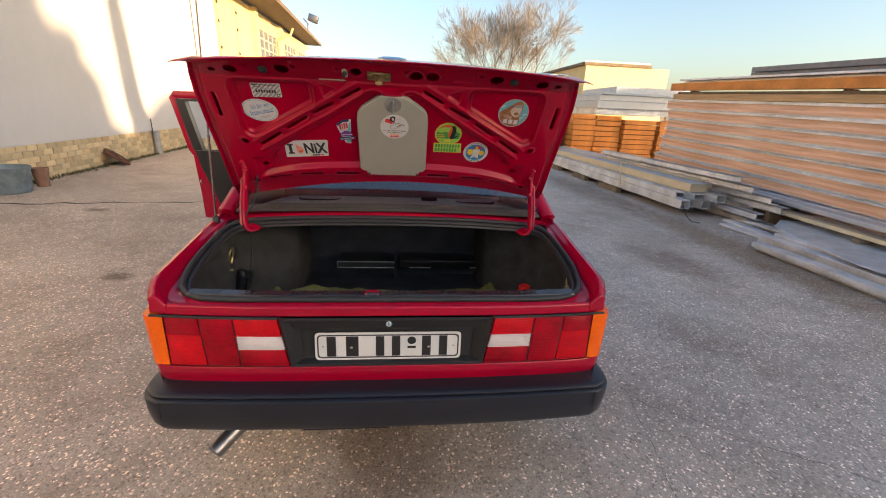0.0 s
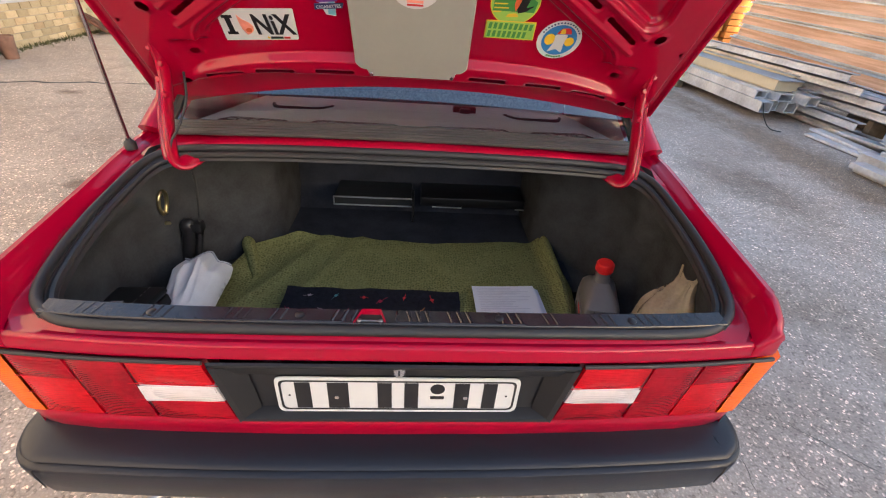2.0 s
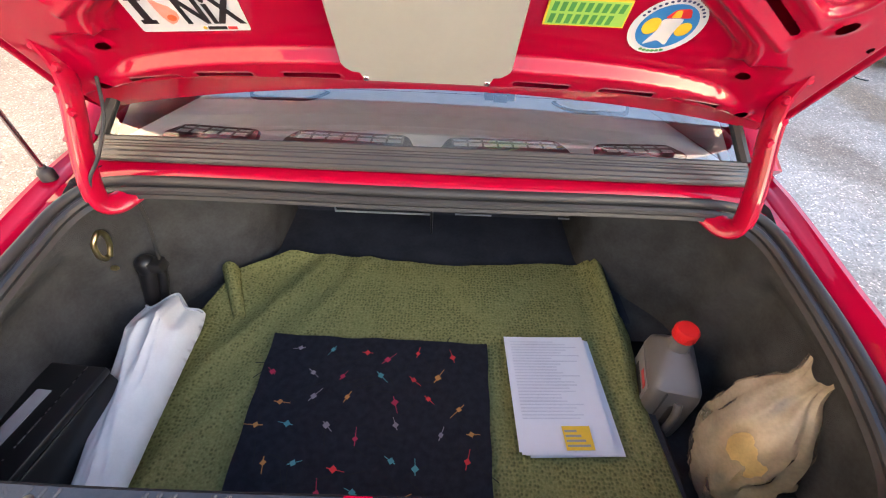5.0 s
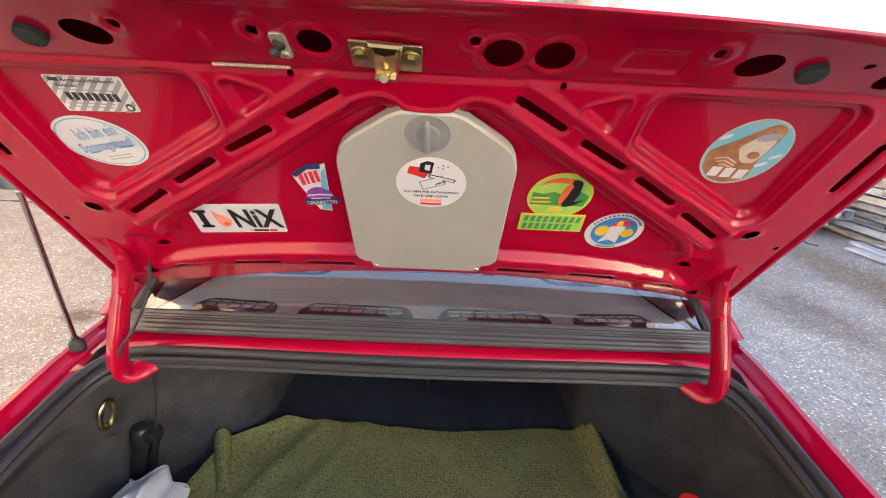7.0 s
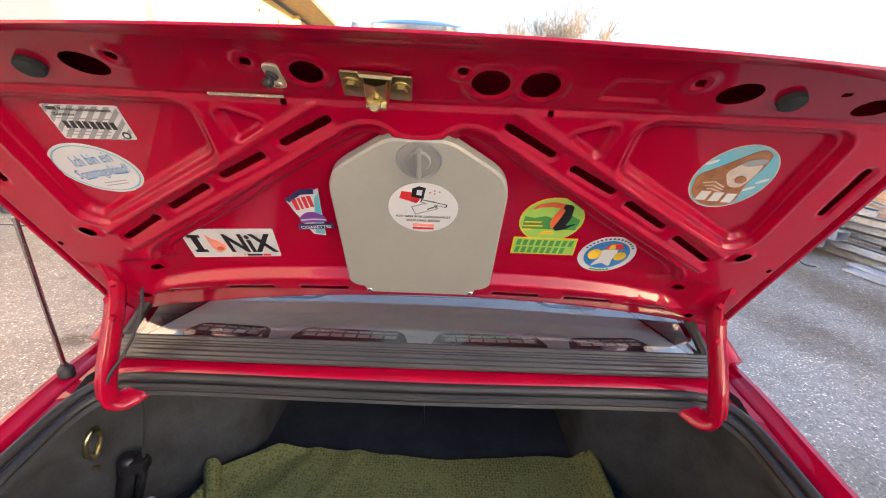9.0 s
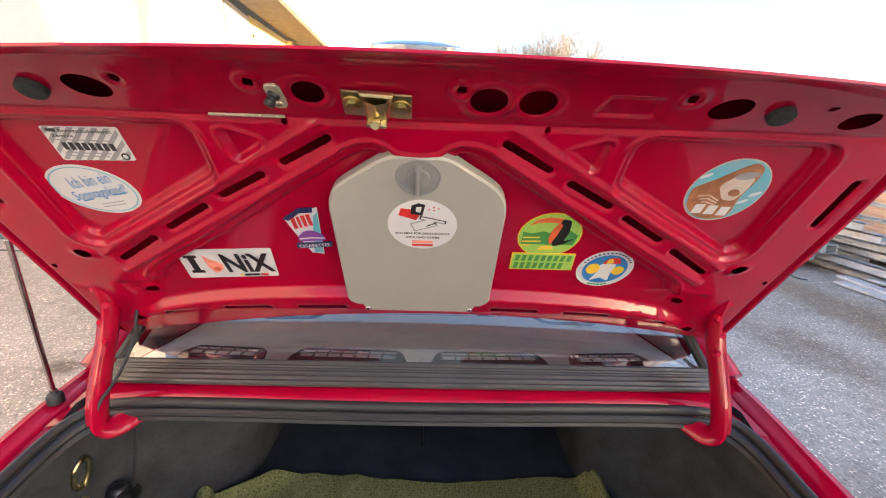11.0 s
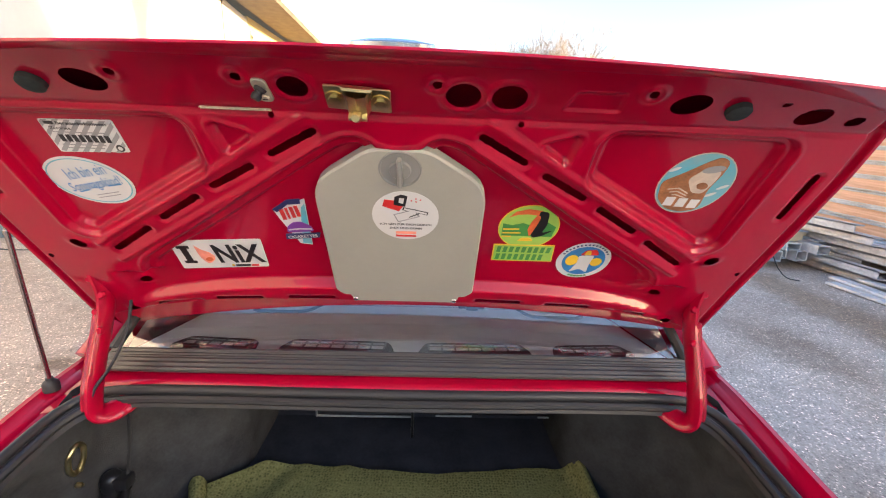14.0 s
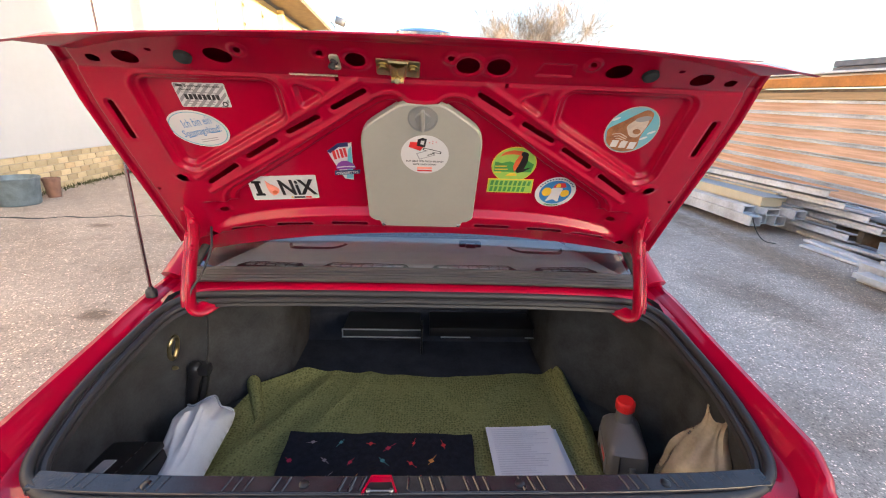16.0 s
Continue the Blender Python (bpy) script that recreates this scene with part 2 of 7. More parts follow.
# ---- ground ----
def asphalt():
    m = bpy.data.materials.new("worn asphalt")
    m.use_nodes = True
    nt = m.node_tree
    b = nt.nodes["Principled BSDF"]
    tc = nt.nodes.new("ShaderNodeTexCoord")

    def noise_tex(scale, detail=4.0, rough=0.6):
        n = nt.nodes.new("ShaderNodeTexNoise")
        n.inputs["Scale"].default_value, n.inputs["Detail"].default_value, n.inputs["Roughness"].default_value = scale, detail, rough
        nt.links.new(tc.outputs["Object"], n.inputs["Vector"])
        return n

    def ramp(src, a, b2, c0, c1):
        r = nt.nodes.new("ShaderNodeValToRGB")
        r.color_ramp.elements[0].position, r.color_ramp.elements[1].position = a, b2
        r.color_ramp.elements[0].color, r.color_ramp.elements[1].color = (*c0, 1), (*c1, 1)
        nt.links.new(src, r.inputs[0])
        return r.outputs[0]

    def mixed(fac, a, b2, kind="MIX"):
        x = nt.nodes.new("ShaderNodeMix")
        x.data_type, x.blend_type = "RGBA", kind
        if isinstance(fac, float):
            x.inputs[0].default_value = fac
        else:
            nt.links.new(fac, x.inputs[0])
        nt.links.new(a, x.inputs[6])
        nt.links.new(b2, x.inputs[7])
        return x.outputs[2]

    big = ramp(noise_tex(0.35, 5).outputs["Fac"], 0.35, 0.68, (0.44, 0.40, 0.365), (0.575, 0.535, 0.49))
    stain = ramp(noise_tex(1.3, 6, 0.7).outputs["Fac"], 0.36, 0.56, (0.80, 0.77, 0.74), (1, 1, 1))
    vor = nt.nodes.new("ShaderNodeTexVoronoi")
    vor.inputs["Scale"].default_value = 105.0
    nt.links.new(tc.outputs["Object"], vor.inputs["Vector"])
    stones = ramp(vor.outputs["Distance"], 0.10, 0.5, (1.16, 1.15, 1.14), (0.74, 0.73, 0.72))
    sep = nt.nodes.new("ShaderNodeSeparateColor")
    nt.links.new(vor.outputs["Color"], sep.inputs[0])
    pebble = ramp(sep.outputs[0], 0.88, 0.985, (0.96, 0.96, 0.96), (2.8, 2.7, 2.65))
    pits = ramp(sep.outputs[1], 0.03, 0.24, (0.48, 0.47, 0.46), (1, 1, 1))
    vor2 = nt.nodes.new("ShaderNodeTexVoronoi")
    vor2.inputs["Scale"].default_value = 62.0
    nt.links.new(tc.outputs["Object"], vor2.inputs["Vector"])
    sep2 = nt.nodes.new("ShaderNodeSeparateColor")
    nt.links.new(vor2.outputs["Color"], sep2.inputs[0])
    chips = mixed(ramp(vor2.outputs["Distance"], 0.22, 0.36, (1, 1, 1), (0, 0, 0)), ramp(sep2.outputs[1], 0.0, 1.0, (1, 1, 1), (1, 1, 1)), ramp(sep2.outputs[0], 0.84, 0.985, (0.91, 0.91, 0.91), (2.4, 2.35, 2.3)))
    wear = ramp(noise_tex(9.0, 6, 0.75).outputs["Fac"], 0.30, 0.62, (0.84, 0.83, 0.82), (1.08, 1.07, 1.06))

    def blot(x, y, sx, sy, turn, dark):
        mp = nt.nodes.new("ShaderNodeMapping")
        mp.vector_type = "TEXTURE"
        mp.inputs["Location"].default_value, mp.inputs["Rotation"].default_value, mp.inputs["Scale"].default_value = (x, y, 0), (0, 0, radians(turn)), (sx, sy, 1)
        nt.links.new(tc.outputs["Object"], mp.inputs["Vector"])
        ln = nt.nodes.new("ShaderNodeVectorMath")
        ln.operation = "LENGTH"
        nt.links.new(mp.outputs[0], ln.inputs[0])
        mad = nt.nodes.new("ShaderNodeMath")
        mad.operation = "MULTIPLY_ADD"
        mad.inputs[1].default_value = 0.75
        half = nt.nodes.new("ShaderNodeMath")
        half.operation = "MULTIPLY"
        half.inputs[1].default_value = 0.5
        nt.links.new(ln.outputs["Value"], half.inputs[0])
        nt.links.new(noise_tex(3.2, 8, 0.8).outputs["Fac"], mad.inputs[0])
        nt.links.new(half.outputs[0], mad.inputs[2])
        return ramp(mad.outputs[0], 0.56, 0.86, dark, (1, 1, 1))

    c = mixed(1.0, big, stain, "MULTIPLY")
    c = mixed(1.0, c, wear, "MULTIPLY")
    # warm light thrown back by the wall, painted in: warmer towards it, cooler away
    xyz = nt.nodes.new("ShaderNodeSeparateXYZ")
    nt.links.new(tc.outputs["Object"], xyz.inputs[0])
    warm_x = nt.nodes.new("ShaderNodeMath")
    warm_x.operation = "MULTIPLY_ADD"
    warm_x.inputs[1].default_value = 2.2
    nt.links.new(noise_tex(0.8, 5).outputs["Fac"], warm_x.inputs[0])
    nt.links.new(xyz.outputs[0], warm_x.inputs[2])
    span = nt.nodes.new("ShaderNodeMapRange")
    span.inputs[1].default_value, span.inputs[2].default_value = -1.2, 3.2
    nt.links.new(warm_x.outputs[0], span.inputs[0])
    c = mixed(1.0, c, ramp(span.outputs[0], 0.0, 1.0, (1.12, 0.98, 0.85), (1.09, 1.08, 1.08)), "MULTIPLY")
    # oily and earthy stains along the pile and behind the car
    for args in ((3.05, 2.75, 0.50, 0.9, 14, (0.64, 0.60, 0.56)), (4.25, 3.2, 0.5, 4.2, 0, (0.66, 0.58, 0.48)), (4.0, 7.5, 0.7, 3.0, 0, (0.60, 0.55, 0.48)), (-2.40, 2.30, 0.17, 0.12, 0, (0.45, 0.40, 0.36)), (-4.1, 4.65, 0.2, 0.12, 0, (0.5, 0.45, 0.4)), (-2.0, 1.2, 0.5, 0.25, 30, (0.80, 0.77, 0.74)), (2.4, 0.9, 0.4, 0.8, 20, (0.88, 0.86, 0.83))):
        c = mixed(1.0, c, blot(*args), "MULTIPLY")
    # a damp brown patch that ends along a straight joint behind the car
    jag = nt.nodes.new("ShaderNodeMath")
    jag.operation = "MULTIPLY_ADD"
    jag.inputs[1].default_value = 0.06
    nt.links.new(noise_tex(14.0, 5).outputs["Fac"], jag.inputs[0])
    nt.links.new(xyz.outputs[0], jag.inputs[2])
    line_x = nt.nodes.new("ShaderNodeMapRange")
    line_x.inputs[1].default_value, line_x.inputs[2].default_value = -0.215, -0.185
    nt.links.new(jag.outputs[0], line_x.inputs[0])
    c = mixed(line_x.outputs[0], c, mixed(1.0, c, blot(-0.02, 0.15, 0.34, 0.75, 0, (0.72, 0.67, 0.63)), "MULTIPLY"))
    c = mixed(0.8, c, stones, "MULTIPLY")
    c = mixed(0.8, c, pebble, "MULTIPLY")
    c = mixed(0.8, c, pits, "MULTIPLY")
    c = mixed(0.85, c, chips, "MULTIPLY")
    nt.links.new(c, b.inputs["Base Color"])
    nt.links.new(ramp(noise_tex(2.2).outputs["Fac"], 0.3, 0.7, (0.62, 0.62, 0.62), (0.88, 0.88, 0.88)), b.inputs["Roughness"])
    bp = nt.nodes.new("ShaderNodeBump")
    bp.inputs["Strength"].default_value, bp.inputs["Distance"].default_value = 0.5, 0.005
    bp.invert = True
    nt.links.new(vor.outputs["Distance"], bp.inputs["Height"])
    nt.links.new(bp.outputs[0], b.inputs["Normal"])
    return m


ASPHALT = asphalt()
g = Shape()
g.grid(lambda s, t: (-400 + 800 * s, -400 + 800 * t, 0.0), 8, 8)
thing("ground", g, ASPHALT, "worn grey asphalt yard with pale stones and damp stains", "ground", kind="structure")

# ---- the car: body ----
car = empty("car", "red saloon car with its trunk lid raised and front door open", "car")
RIDGE_X = [(-0.03, 0.745), (0.0, 0.757), (0.06, 0.772), (0.1, 0.78), (0.38, 0.798), (0.7, 0.806), (1.2, 0.81), (4.0, 0.76)]
RIDGE_Z = [(-0.03, 0.885), (0.0, 0.905), (0.06, 0.915), (0.1, 0.919), (0.4, 0.945), (0.62, 0.975), (0.8, 0.985), (1.0, 0.99), (2.8, 0.98), (4.0, 0.80)]
SIDE_X = [(-0.03, 0.762), (0.0, 0.778), (0.03, 0.793), (0.06, 0.803), (0.1, 0.812), (0.4, 0.822), (3.3, 0.822), (4.0, 0.78)]


def bow(x):
    """How far the tail curves forward towards its corners."""
    return 0.023 * (max(0.0, abs(x) - 0.28) / 0.45) ** 2


GUTTER_Z = [(-0.03, 0.855), (0.05, 0.860), (0.15, 0.874), (0.33, 0.906), (0.5, 0.942), (0.7, 0.968)]


def fender_row(y, low=0.30):
    rx, rz, sx = curve_at(RIDGE_X, y), curve_at(RIDGE_Z, y), curve_at(SIDE_X, y)
    gutter = curve_at(GUTTER_Z, y)
    return [(rx - 0.042, y, gutter), (rx - 0.034, y, gutter + 0.006), (rx - 0.026, y, (gutter + rz) / 2), (rx - 0.018, y, rz - 0.008), (rx - 0.008, y, rz), (rx + 0.006, y, rz - 0.002),
            (rx + 0.016, y, rz - 0.02), (min(sx - 0.006, rx + 0.024), y, rz - 0.07), (sx, y, 0.82 if y > 0.05 else 0.832), (sx + 0.003, y, 0.78), (sx, y, 0.60), (sx - 0.01, y, 0.45), (sx - 0.02, y, low)]


body = Shape()
ys = [0.10, 0.16, 0.24, 0.32, 0.40, 0.48, 0.56, 0.64, 0.72, 0.80, 0.9, 1.0]
body.loft([fender_row(y, 0.42) for y in ys])
# rear post of the fender above the lamps
post = []


def post_ring(y):
    rx, rz, sx, g = curve_at(RIDGE_X, y), curve_at(RIDGE_Z, y), curve_at(SIDE_X, y), curve_at(GUTTER_Z, y)
    return [(rx - 0.042, g), (rx - 0.036, g + 0.005), (rx - 0.027, (g + rz) / 2), (rx - 0.019, rz - 0.009), (rx - 0.010, rz - 0.001), (rx, rz), (rx + 0.010, rz - 0.006), (rx + 0.019, rz - 0.019),
            (rx * 0.35 + 0.012 + sx * 0.65 - 0.010, rz * 0.5 + 0.427), (sx - 0.003, 0.850), (sx, 0.838), (sx, 0.829), (sx - 0.004, 0.823), (rx - 0.042, 0.823)]


for y, k in ((-0.0320, 0.50), (-0.0315, 0.78), (-0.0295, 0.90), (-0.026, 0.96), (-0.020, 0.99), (-0.012, 1.0), (0.0, 1.0), (0.02, 1.0), (0.05, 1.0), (0.08, 1.0), (0.105, 0.998)):
    ringp = post_ring(max(y, -0.022))
    cx, cz = sum(p[0] for p in ringp) / len(ringp), sum(p[1] for p in ringp) / len(ringp)
    pull = 0.030 * min(1.0, max(0.0, 1 - (y + 0.01) / 0.10))
    post.append([(cx + (p[0] - cx) * k, y + pull * (1 + 7.0 * max(0.0, p[0] - 0.735)), cz + (p[1] - cz) * k) for p in ringp])
body.loft(post, closed=True, caps=True)
# side under the lamp corner
body.loft([[(curve_at(SIDE_X, y) * 0.985, y, z) for z in (0.62, 0.55, 0.45)] for y in (0.03, 0.05, 0.07, 0.10)])
for side in (-1, 1):
    half = Shape()
    half.v, half.f, half.m = [(side * x, y, z) for x, y, z in body.v], list(body.f), list(body.m)
    part("quarter_panel", half, PAINT, car)

# the frame of the trunk opening, from the middle of the sill round to the middle of the rear shelf
SEAL = spline([(0, 0.016, 0.860), (0.30, 0.017, 0.860), (0.56, 0.022, 0.860), (0.65, 0.044, 0.864), (0.70, 0.095, 0.872), (0.728, 0.20, 0.888), (0.738, 0.32, 0.909), (0.733, 0.44, 0.932), (0.722, 0.53, 0.950), (0.690, 0.577, 0.964), (0.62, 0.590, 0.978), (0.42, 0.569, 0.996), (0.21, 0.550, 1.007), (0, 0.542, 1.011)], 6)
OUTER = []
for p in SEAL:
    if p.y < 0.06 and p.x < 0.66:
        OUTER.append((p.x * 1.06, -0.010 + bow(p.x * 1.06), 0.857))
    elif p.y > 0.53 and p.x < 0.64:
        OUTER.append((p.x * 1.03, p.y + 0.018, p.z + 0.003))
    else:
        yy = max(0.012, p.y * 1.0)
        OUTER.append((curve_at(RIDGE_X, yy) - 0.042, yy, curve_at(GUTTER_Z, yy)))
deck = Shape()
deck.loft([[tuple(p) for p in SEAL], [tuple((Vector(p) + Vector(q)) / 2 - Vector((0, 0, 0.006))) for p, q in zip(SEAL, OUTER)], OUTER])
# lip under the opening, down to the seam above the lamps
lip_x = [i * 0.074 for i in range(11)]
deck.loft([[(x, y + bow(x), z) for x in lip_x] for y, z in ((-0.008, 0.857), (-0.013, 0.8555), (-0.0165, 0.8515), (-0.0175, 0.846), (-0.0195, 0.829), (-0.0185, 0.8225), (-0.015, 0.820), (0.02, 0.819))])
# red panel below the rear window
win_x = [i * 0.075 for i in range(10)]


def window_base(x):
    return 0.637 + 0.09 * x * x, 1.041 - 0.055 * x * x


SE_Y = sorted((p.x, p.y, p.z) for p in SEAL if p.y > 0.5 and p.x < 0.70)
front = [(x, float(np.interp(x, [q[0] for q in SE_Y], [q[1] for q in SE_Y])), float(np.interp(x, [q[0] for q in SE_Y], [q[2] for q in SE_Y]))) for x in win_x]
deck.loft([[(x, y + 0.006, z - 0.002) for x, y, z in front], [(x, y + 0.008, z + 0.011) for x, y, z in front], [(x, y + 0.014, z + 0.0175) for x, y, z in front], [(x, y + 0.024, z + 0.021) for x, y, z in front], [(x, window_base(x)[0], window_base(x)[1] - 0.012) for x, y, z in front]])
deck.mirror()
part("tail_panel", deck, PAINT, car)
for s in (-1, 1):
    part("gutter_corner", Shape().add([(s * 0.62, 0.004, 0.852), (s * 0.75, 0.018, 0.852), (s * 0.757, 0.09, 0.858), (s * 0.70, 0.09, 0.858)], [(0, 1, 2, 3)]), PAINT, car)
    part("hinge_corner", Shape().add([(s * 0.60, 0.596, 0.962), (s * 0.765, 0.55, 0.950), (s * 0.775, 0.74, 0.970), (s * 0.62, 0.74, 0.985)], [(0, 1, 2, 3)]), PAINT, car)
deck = Shape()
# lower tail panel behind the bumper
strip_half = [(0, -0.011), (0.25, -0.010), (0.5, -0.004), (0.66, 0.004), (0.74, 0.013), (0.775, 0.022), (0.793, 0.036), (0.802, 0.060), (0.806, 0.10)]
strip_x = [(-x, y) for x, y in strip_half[:0:-1]] + strip_half
deck.loft([[(x * k, y + d, z) for x, y in strip_x] for k, d, z in ((1.0, 0.02, 0.6225), (1.0, 0.003, 0.621), (1.0, 0.0, 0.616), (0.998, 0.004, 0.58), (0.994, 0.010, 0.555), (0.985, 0.02, 0.50))])
part("lower_tail_panel", deck, PAINT, car)

# greenhouse, bonnet and floor, seen little
hull = Shape()
hull.loft([[(x, y, z) for x, z in ((0.80, 0.30), (0.822, 0.45), (0.825, 0.70), (0.815, 0.94), (0.79, 0.985))] for y in (1.0, 1.6, 2.4, 2.85)])
hull.loft([[(0.80 * k, y, 0.30), (0.822 * k, y, 0.45), (0.825 * k, y, 0.45 + 0.5 * (zt - 0.45)), (0.815 * k, y, zt - 0.05), (0.79 * k, y, zt), (0.5 * k, y, zt + 0.015), (0.0, y, zt + 0.025)]
           for y, k, zt in ((2.85, 1.0, 0.985), (3.2, 1.0, 0.965), (3.6, 0.99, 0.91), (3.95, 0.97, 0.83), (4.08, 0.94, 0.76), (4.13, 0.91, 0.62), (4.15, 0.90, 0.46))])
hull.loft([[(0.60, 1.22, 1.352), (0.3, 1.20, 1.372), (0, 1.19, 1.378)], [(0.62, 1.6, 1.378), (0.3, 1.6, 1.395), (0, 1.6, 1.40)], [(0.60, 2.2, 1.352), (0.3, 2.22, 1.372), (0, 2.23, 1.378)]])
hull.tube(spline([(0.785, 0.72, 0.985), (0.715, 0.97, 1.17), (0.615, 1.25, 1.352)], 5), [0.042] * 11, 10, flat=0.6)
hull.tube([(0.78, 1.75, 0.985), (0.63, 1.7, 1.36)], 0.04)
hull.tube([(0.77, 2.85, 0.985), (0.61, 2.2, 1.36)], 0.035)
hull.mirror()
hull.box(-0.80, 0.80, 0.9, 4.0, 0.26, 0.30)
part("cabin_and_bonnet", hull, PAINT, car)
for q in (-1, 1):  # rear roof post, and the arches over the wheels
    part("roof_post", Shape().loft([[(q * 0.803, 0.74, 0.975), (q * 0.745, 0.97, 1.17), (q * 0.640, 1.24, 1.352)], [(q * 0.803, 1.08, 0.982), (q * 0.752, 1.15, 1.17), (q * 0.652, 1.33, 1.362)]]), PAINT, car)
    for y in (0.95, 3.52):
        part("wheel_arch", Shape().lathe([(0.318, 0.0), (0.318, 0.010), (0.345, 0.012), (0.352, 0.0)], 40, 0, pose(q * 0.822, y, 0.315, 0, 90 * q, 0)), BLACK, car, "black lip of the wheel arch")
        part("wheel_well", Shape().lathe([(0.320, 0.004), (0.0, 0.004)], 40, 0, pose(q * 0.822, y, 0.315, 0, 90 * q, 0)), BLACK, car)
part("front_bumper", Shape().loft([[(x, 4.155 - 0.06 * abs(x / 0.8) ** 3 + d, z) for x in [-0.80 + 0.1 * i for i in range(17)]] for d, z in ((-0.06, 0.52), (0.02, 0.51), (0.03, 0.46), (0.02, 0.36), (-0.06, 0.30))]), PLASTIC, car, "dark grey plastic front bumper")

# trunk seal, sill plate
seal = Shape()
left = [Vector((-p.x, p.y, p.z)) for p in SEAL]
ring = [Vector((p.x, p.y, p.z)) for p in SEAL] + left[::-1][1:]
seal.tube([p + Vector((0, 0, 0.006)) for p in ring], 0.0105, 10, flat=1.0)
inner = [Vector((p.x * 0.975, 0.28 + (p.y - 0.28) * 0.955, p.z - 0.008)) for p in ring]
seal.tube(inner, 0.009, 8)
low = [Vector((p.x * 0.962, 0.28 + (p.y - 0.28) * 0.935, p.z - 0.024)) for p in ring]
seal.loft([[tuple(p + Vector((0, 0, 0.004))) for p in ring], [tuple(p) for p in inner], [tuple(p) for p in low]])
part("trunk_seal", seal, RUBBER, car, "black ribbed rubber seal round the trunk opening")

sill = Shape()
nx = 60
sill_rows = []
for y, z in ((0.0235, 0.862), (0.0240, 0.873), (0.0265, 0.8768), (0.0600, 0.8790), (0.0640, 0.8755), (0.0670, 0.82), (0.0700, 0.62)):
    sill_rows.append([(-0.66 + 1.32 * i / nx, y + 0.012 * (abs(-1 + 2 * i / nx) ** 4), z + 0.003 * (abs(-1 + 2 * i / nx) ** 4)) for i in range(nx + 1)])
sill.loft(sill_rows)
# pressed ribs and screws
groups = [(-0.60, 3), (-0.475, 3), (-0.33, 3), (-0.245, 2), (-0.13, 3), (0.02, 3), (0.10, 3), (0.20, 3), (0.29, 2), (0.39, 3), (0.485, 3), (0.575, 3)]
for gx, n in groups:
    for k in range(n):
        x = gx + 0.018 * k
        yb = 0.012 * abs(x / 0.64) ** 4
        sill.tube([(x, 0.030 + yb, 0.8770), (x + 0.008 * (1 if x < 0 else -1), 0.058 + yb, 0.8788)], 0.0034, 8)
for q in (-1, 1):  # raised border beside the striker
    sill.tube([(-0.058 + q * 0.050, 0.058, 0.8790), (-0.058 + q * 0.048, 0.034, 0.8775), (-0.058 + q * 0.054, 0.0285, 0.8770), (-0.058 + q * 0.30, 0.0285, 0.8770)], 0.0020, 6)
sill_ob = part("sill_plate", sill, material("worn black sill plastic", (0.022, 0.022, 0.027), 0.17, vary=0.3, scale=30, bump=0.1), car, "black ribbed plastic sill plate")
screws = mesh_of("screw", Shape().lathe([(0.009, 0.0), (0.009, 0.002), (0.006, 0.004), (0.0, 0.0045)], 12), BLACK)
for x in (-0.462, -0.192, 0.192, 0.462):
    part("screw", screws, None, sill_ob, m=pose(x, 0.044, 0.8780))

striker = Shape()
so, si = [(-0.031, 0.0245), (-0.018, 0.0610), (0.018, 0.0610), (0.031, 0.0245)], [(-0.0275, 0.0245), (-0.0155, 0.0580), (0.0155, 0.0580), (0.0275, 0.0245)]
striker.loft([[(x, y, 0.866) for x, y in so], [(x, y, 0.8815) for x, y in so], [(x, y, 0.8815) for x, y in si], [(x, y, 0.866) for x, y in si]])
striker.add([(-0.0195, 0.047, 0.8795), (-0.0155, 0.058, 0.8805), (0.0155, 0.058, 0.8805), (0.0195, 0.047, 0.8795)], [(0, 1, 2, 3)], 0)
# black plate over the cutout: the dark of the hole put in as colour
striker.add([(-0.0275, 0.0245, 0.8785), (-0.0195, 0.047, 0.8793), (0.0195, 0.047, 0.8793), (0.0275, 0.0245, 0.8785)], [(0, 1, 2, 3)], 2)
striker.tube([(-0.020, 0.029, 0.8805), (0.020, 0.029, 0.8805)], 0.0018, 10, mat=1)
for q in (-1, 1):
    striker.lathe([(0.0045, -0.004), (0.0045, 0.001), (0.003, 0.0028), (0, 0.003)], 12, 1, pose(q * 0.020, 0.030, 0.8795))
part("striker", striker, [PAINT, EXHAUST, BLACK], car, "red striker bracket with a steel bar in the sill", m=pose(-0.058, 0, 0))

# ---- trunk cavity ----
lining = Shape()


def side_x(y, z):
    """Inner face of the side lining: a deep pocket, then the bulge over the wheel."""
    t = min(1.0, max(0.0, (y - 0.62) / 0.32))
    t = t * t * (3 - 2 * t)
    edge = 0.50 + 0.10 * min(1.0, max(0.0, (0.92 - z) / 0.25)) - 0.45 * max(0.0, 0.62 - z)  # front edge of the pocket
    e = min(1.0, max(0.0, (edge - y) / 0.055))
    hollow = 0.050 * e * e * (3 - 2 * e) * min(1.0, max(0.0, (0.885 - z) / 0.06))
    rear = 0.09 * max(0.0, 1 - y / 0.16) ** 2
    out = 0.022 * min(1.0, max(0.0, (0.90 - z) / 0.12))
    return 0.712 + out - (0.225 - 0.05 * max(0, z - 0.75)) * t + hollow - rear


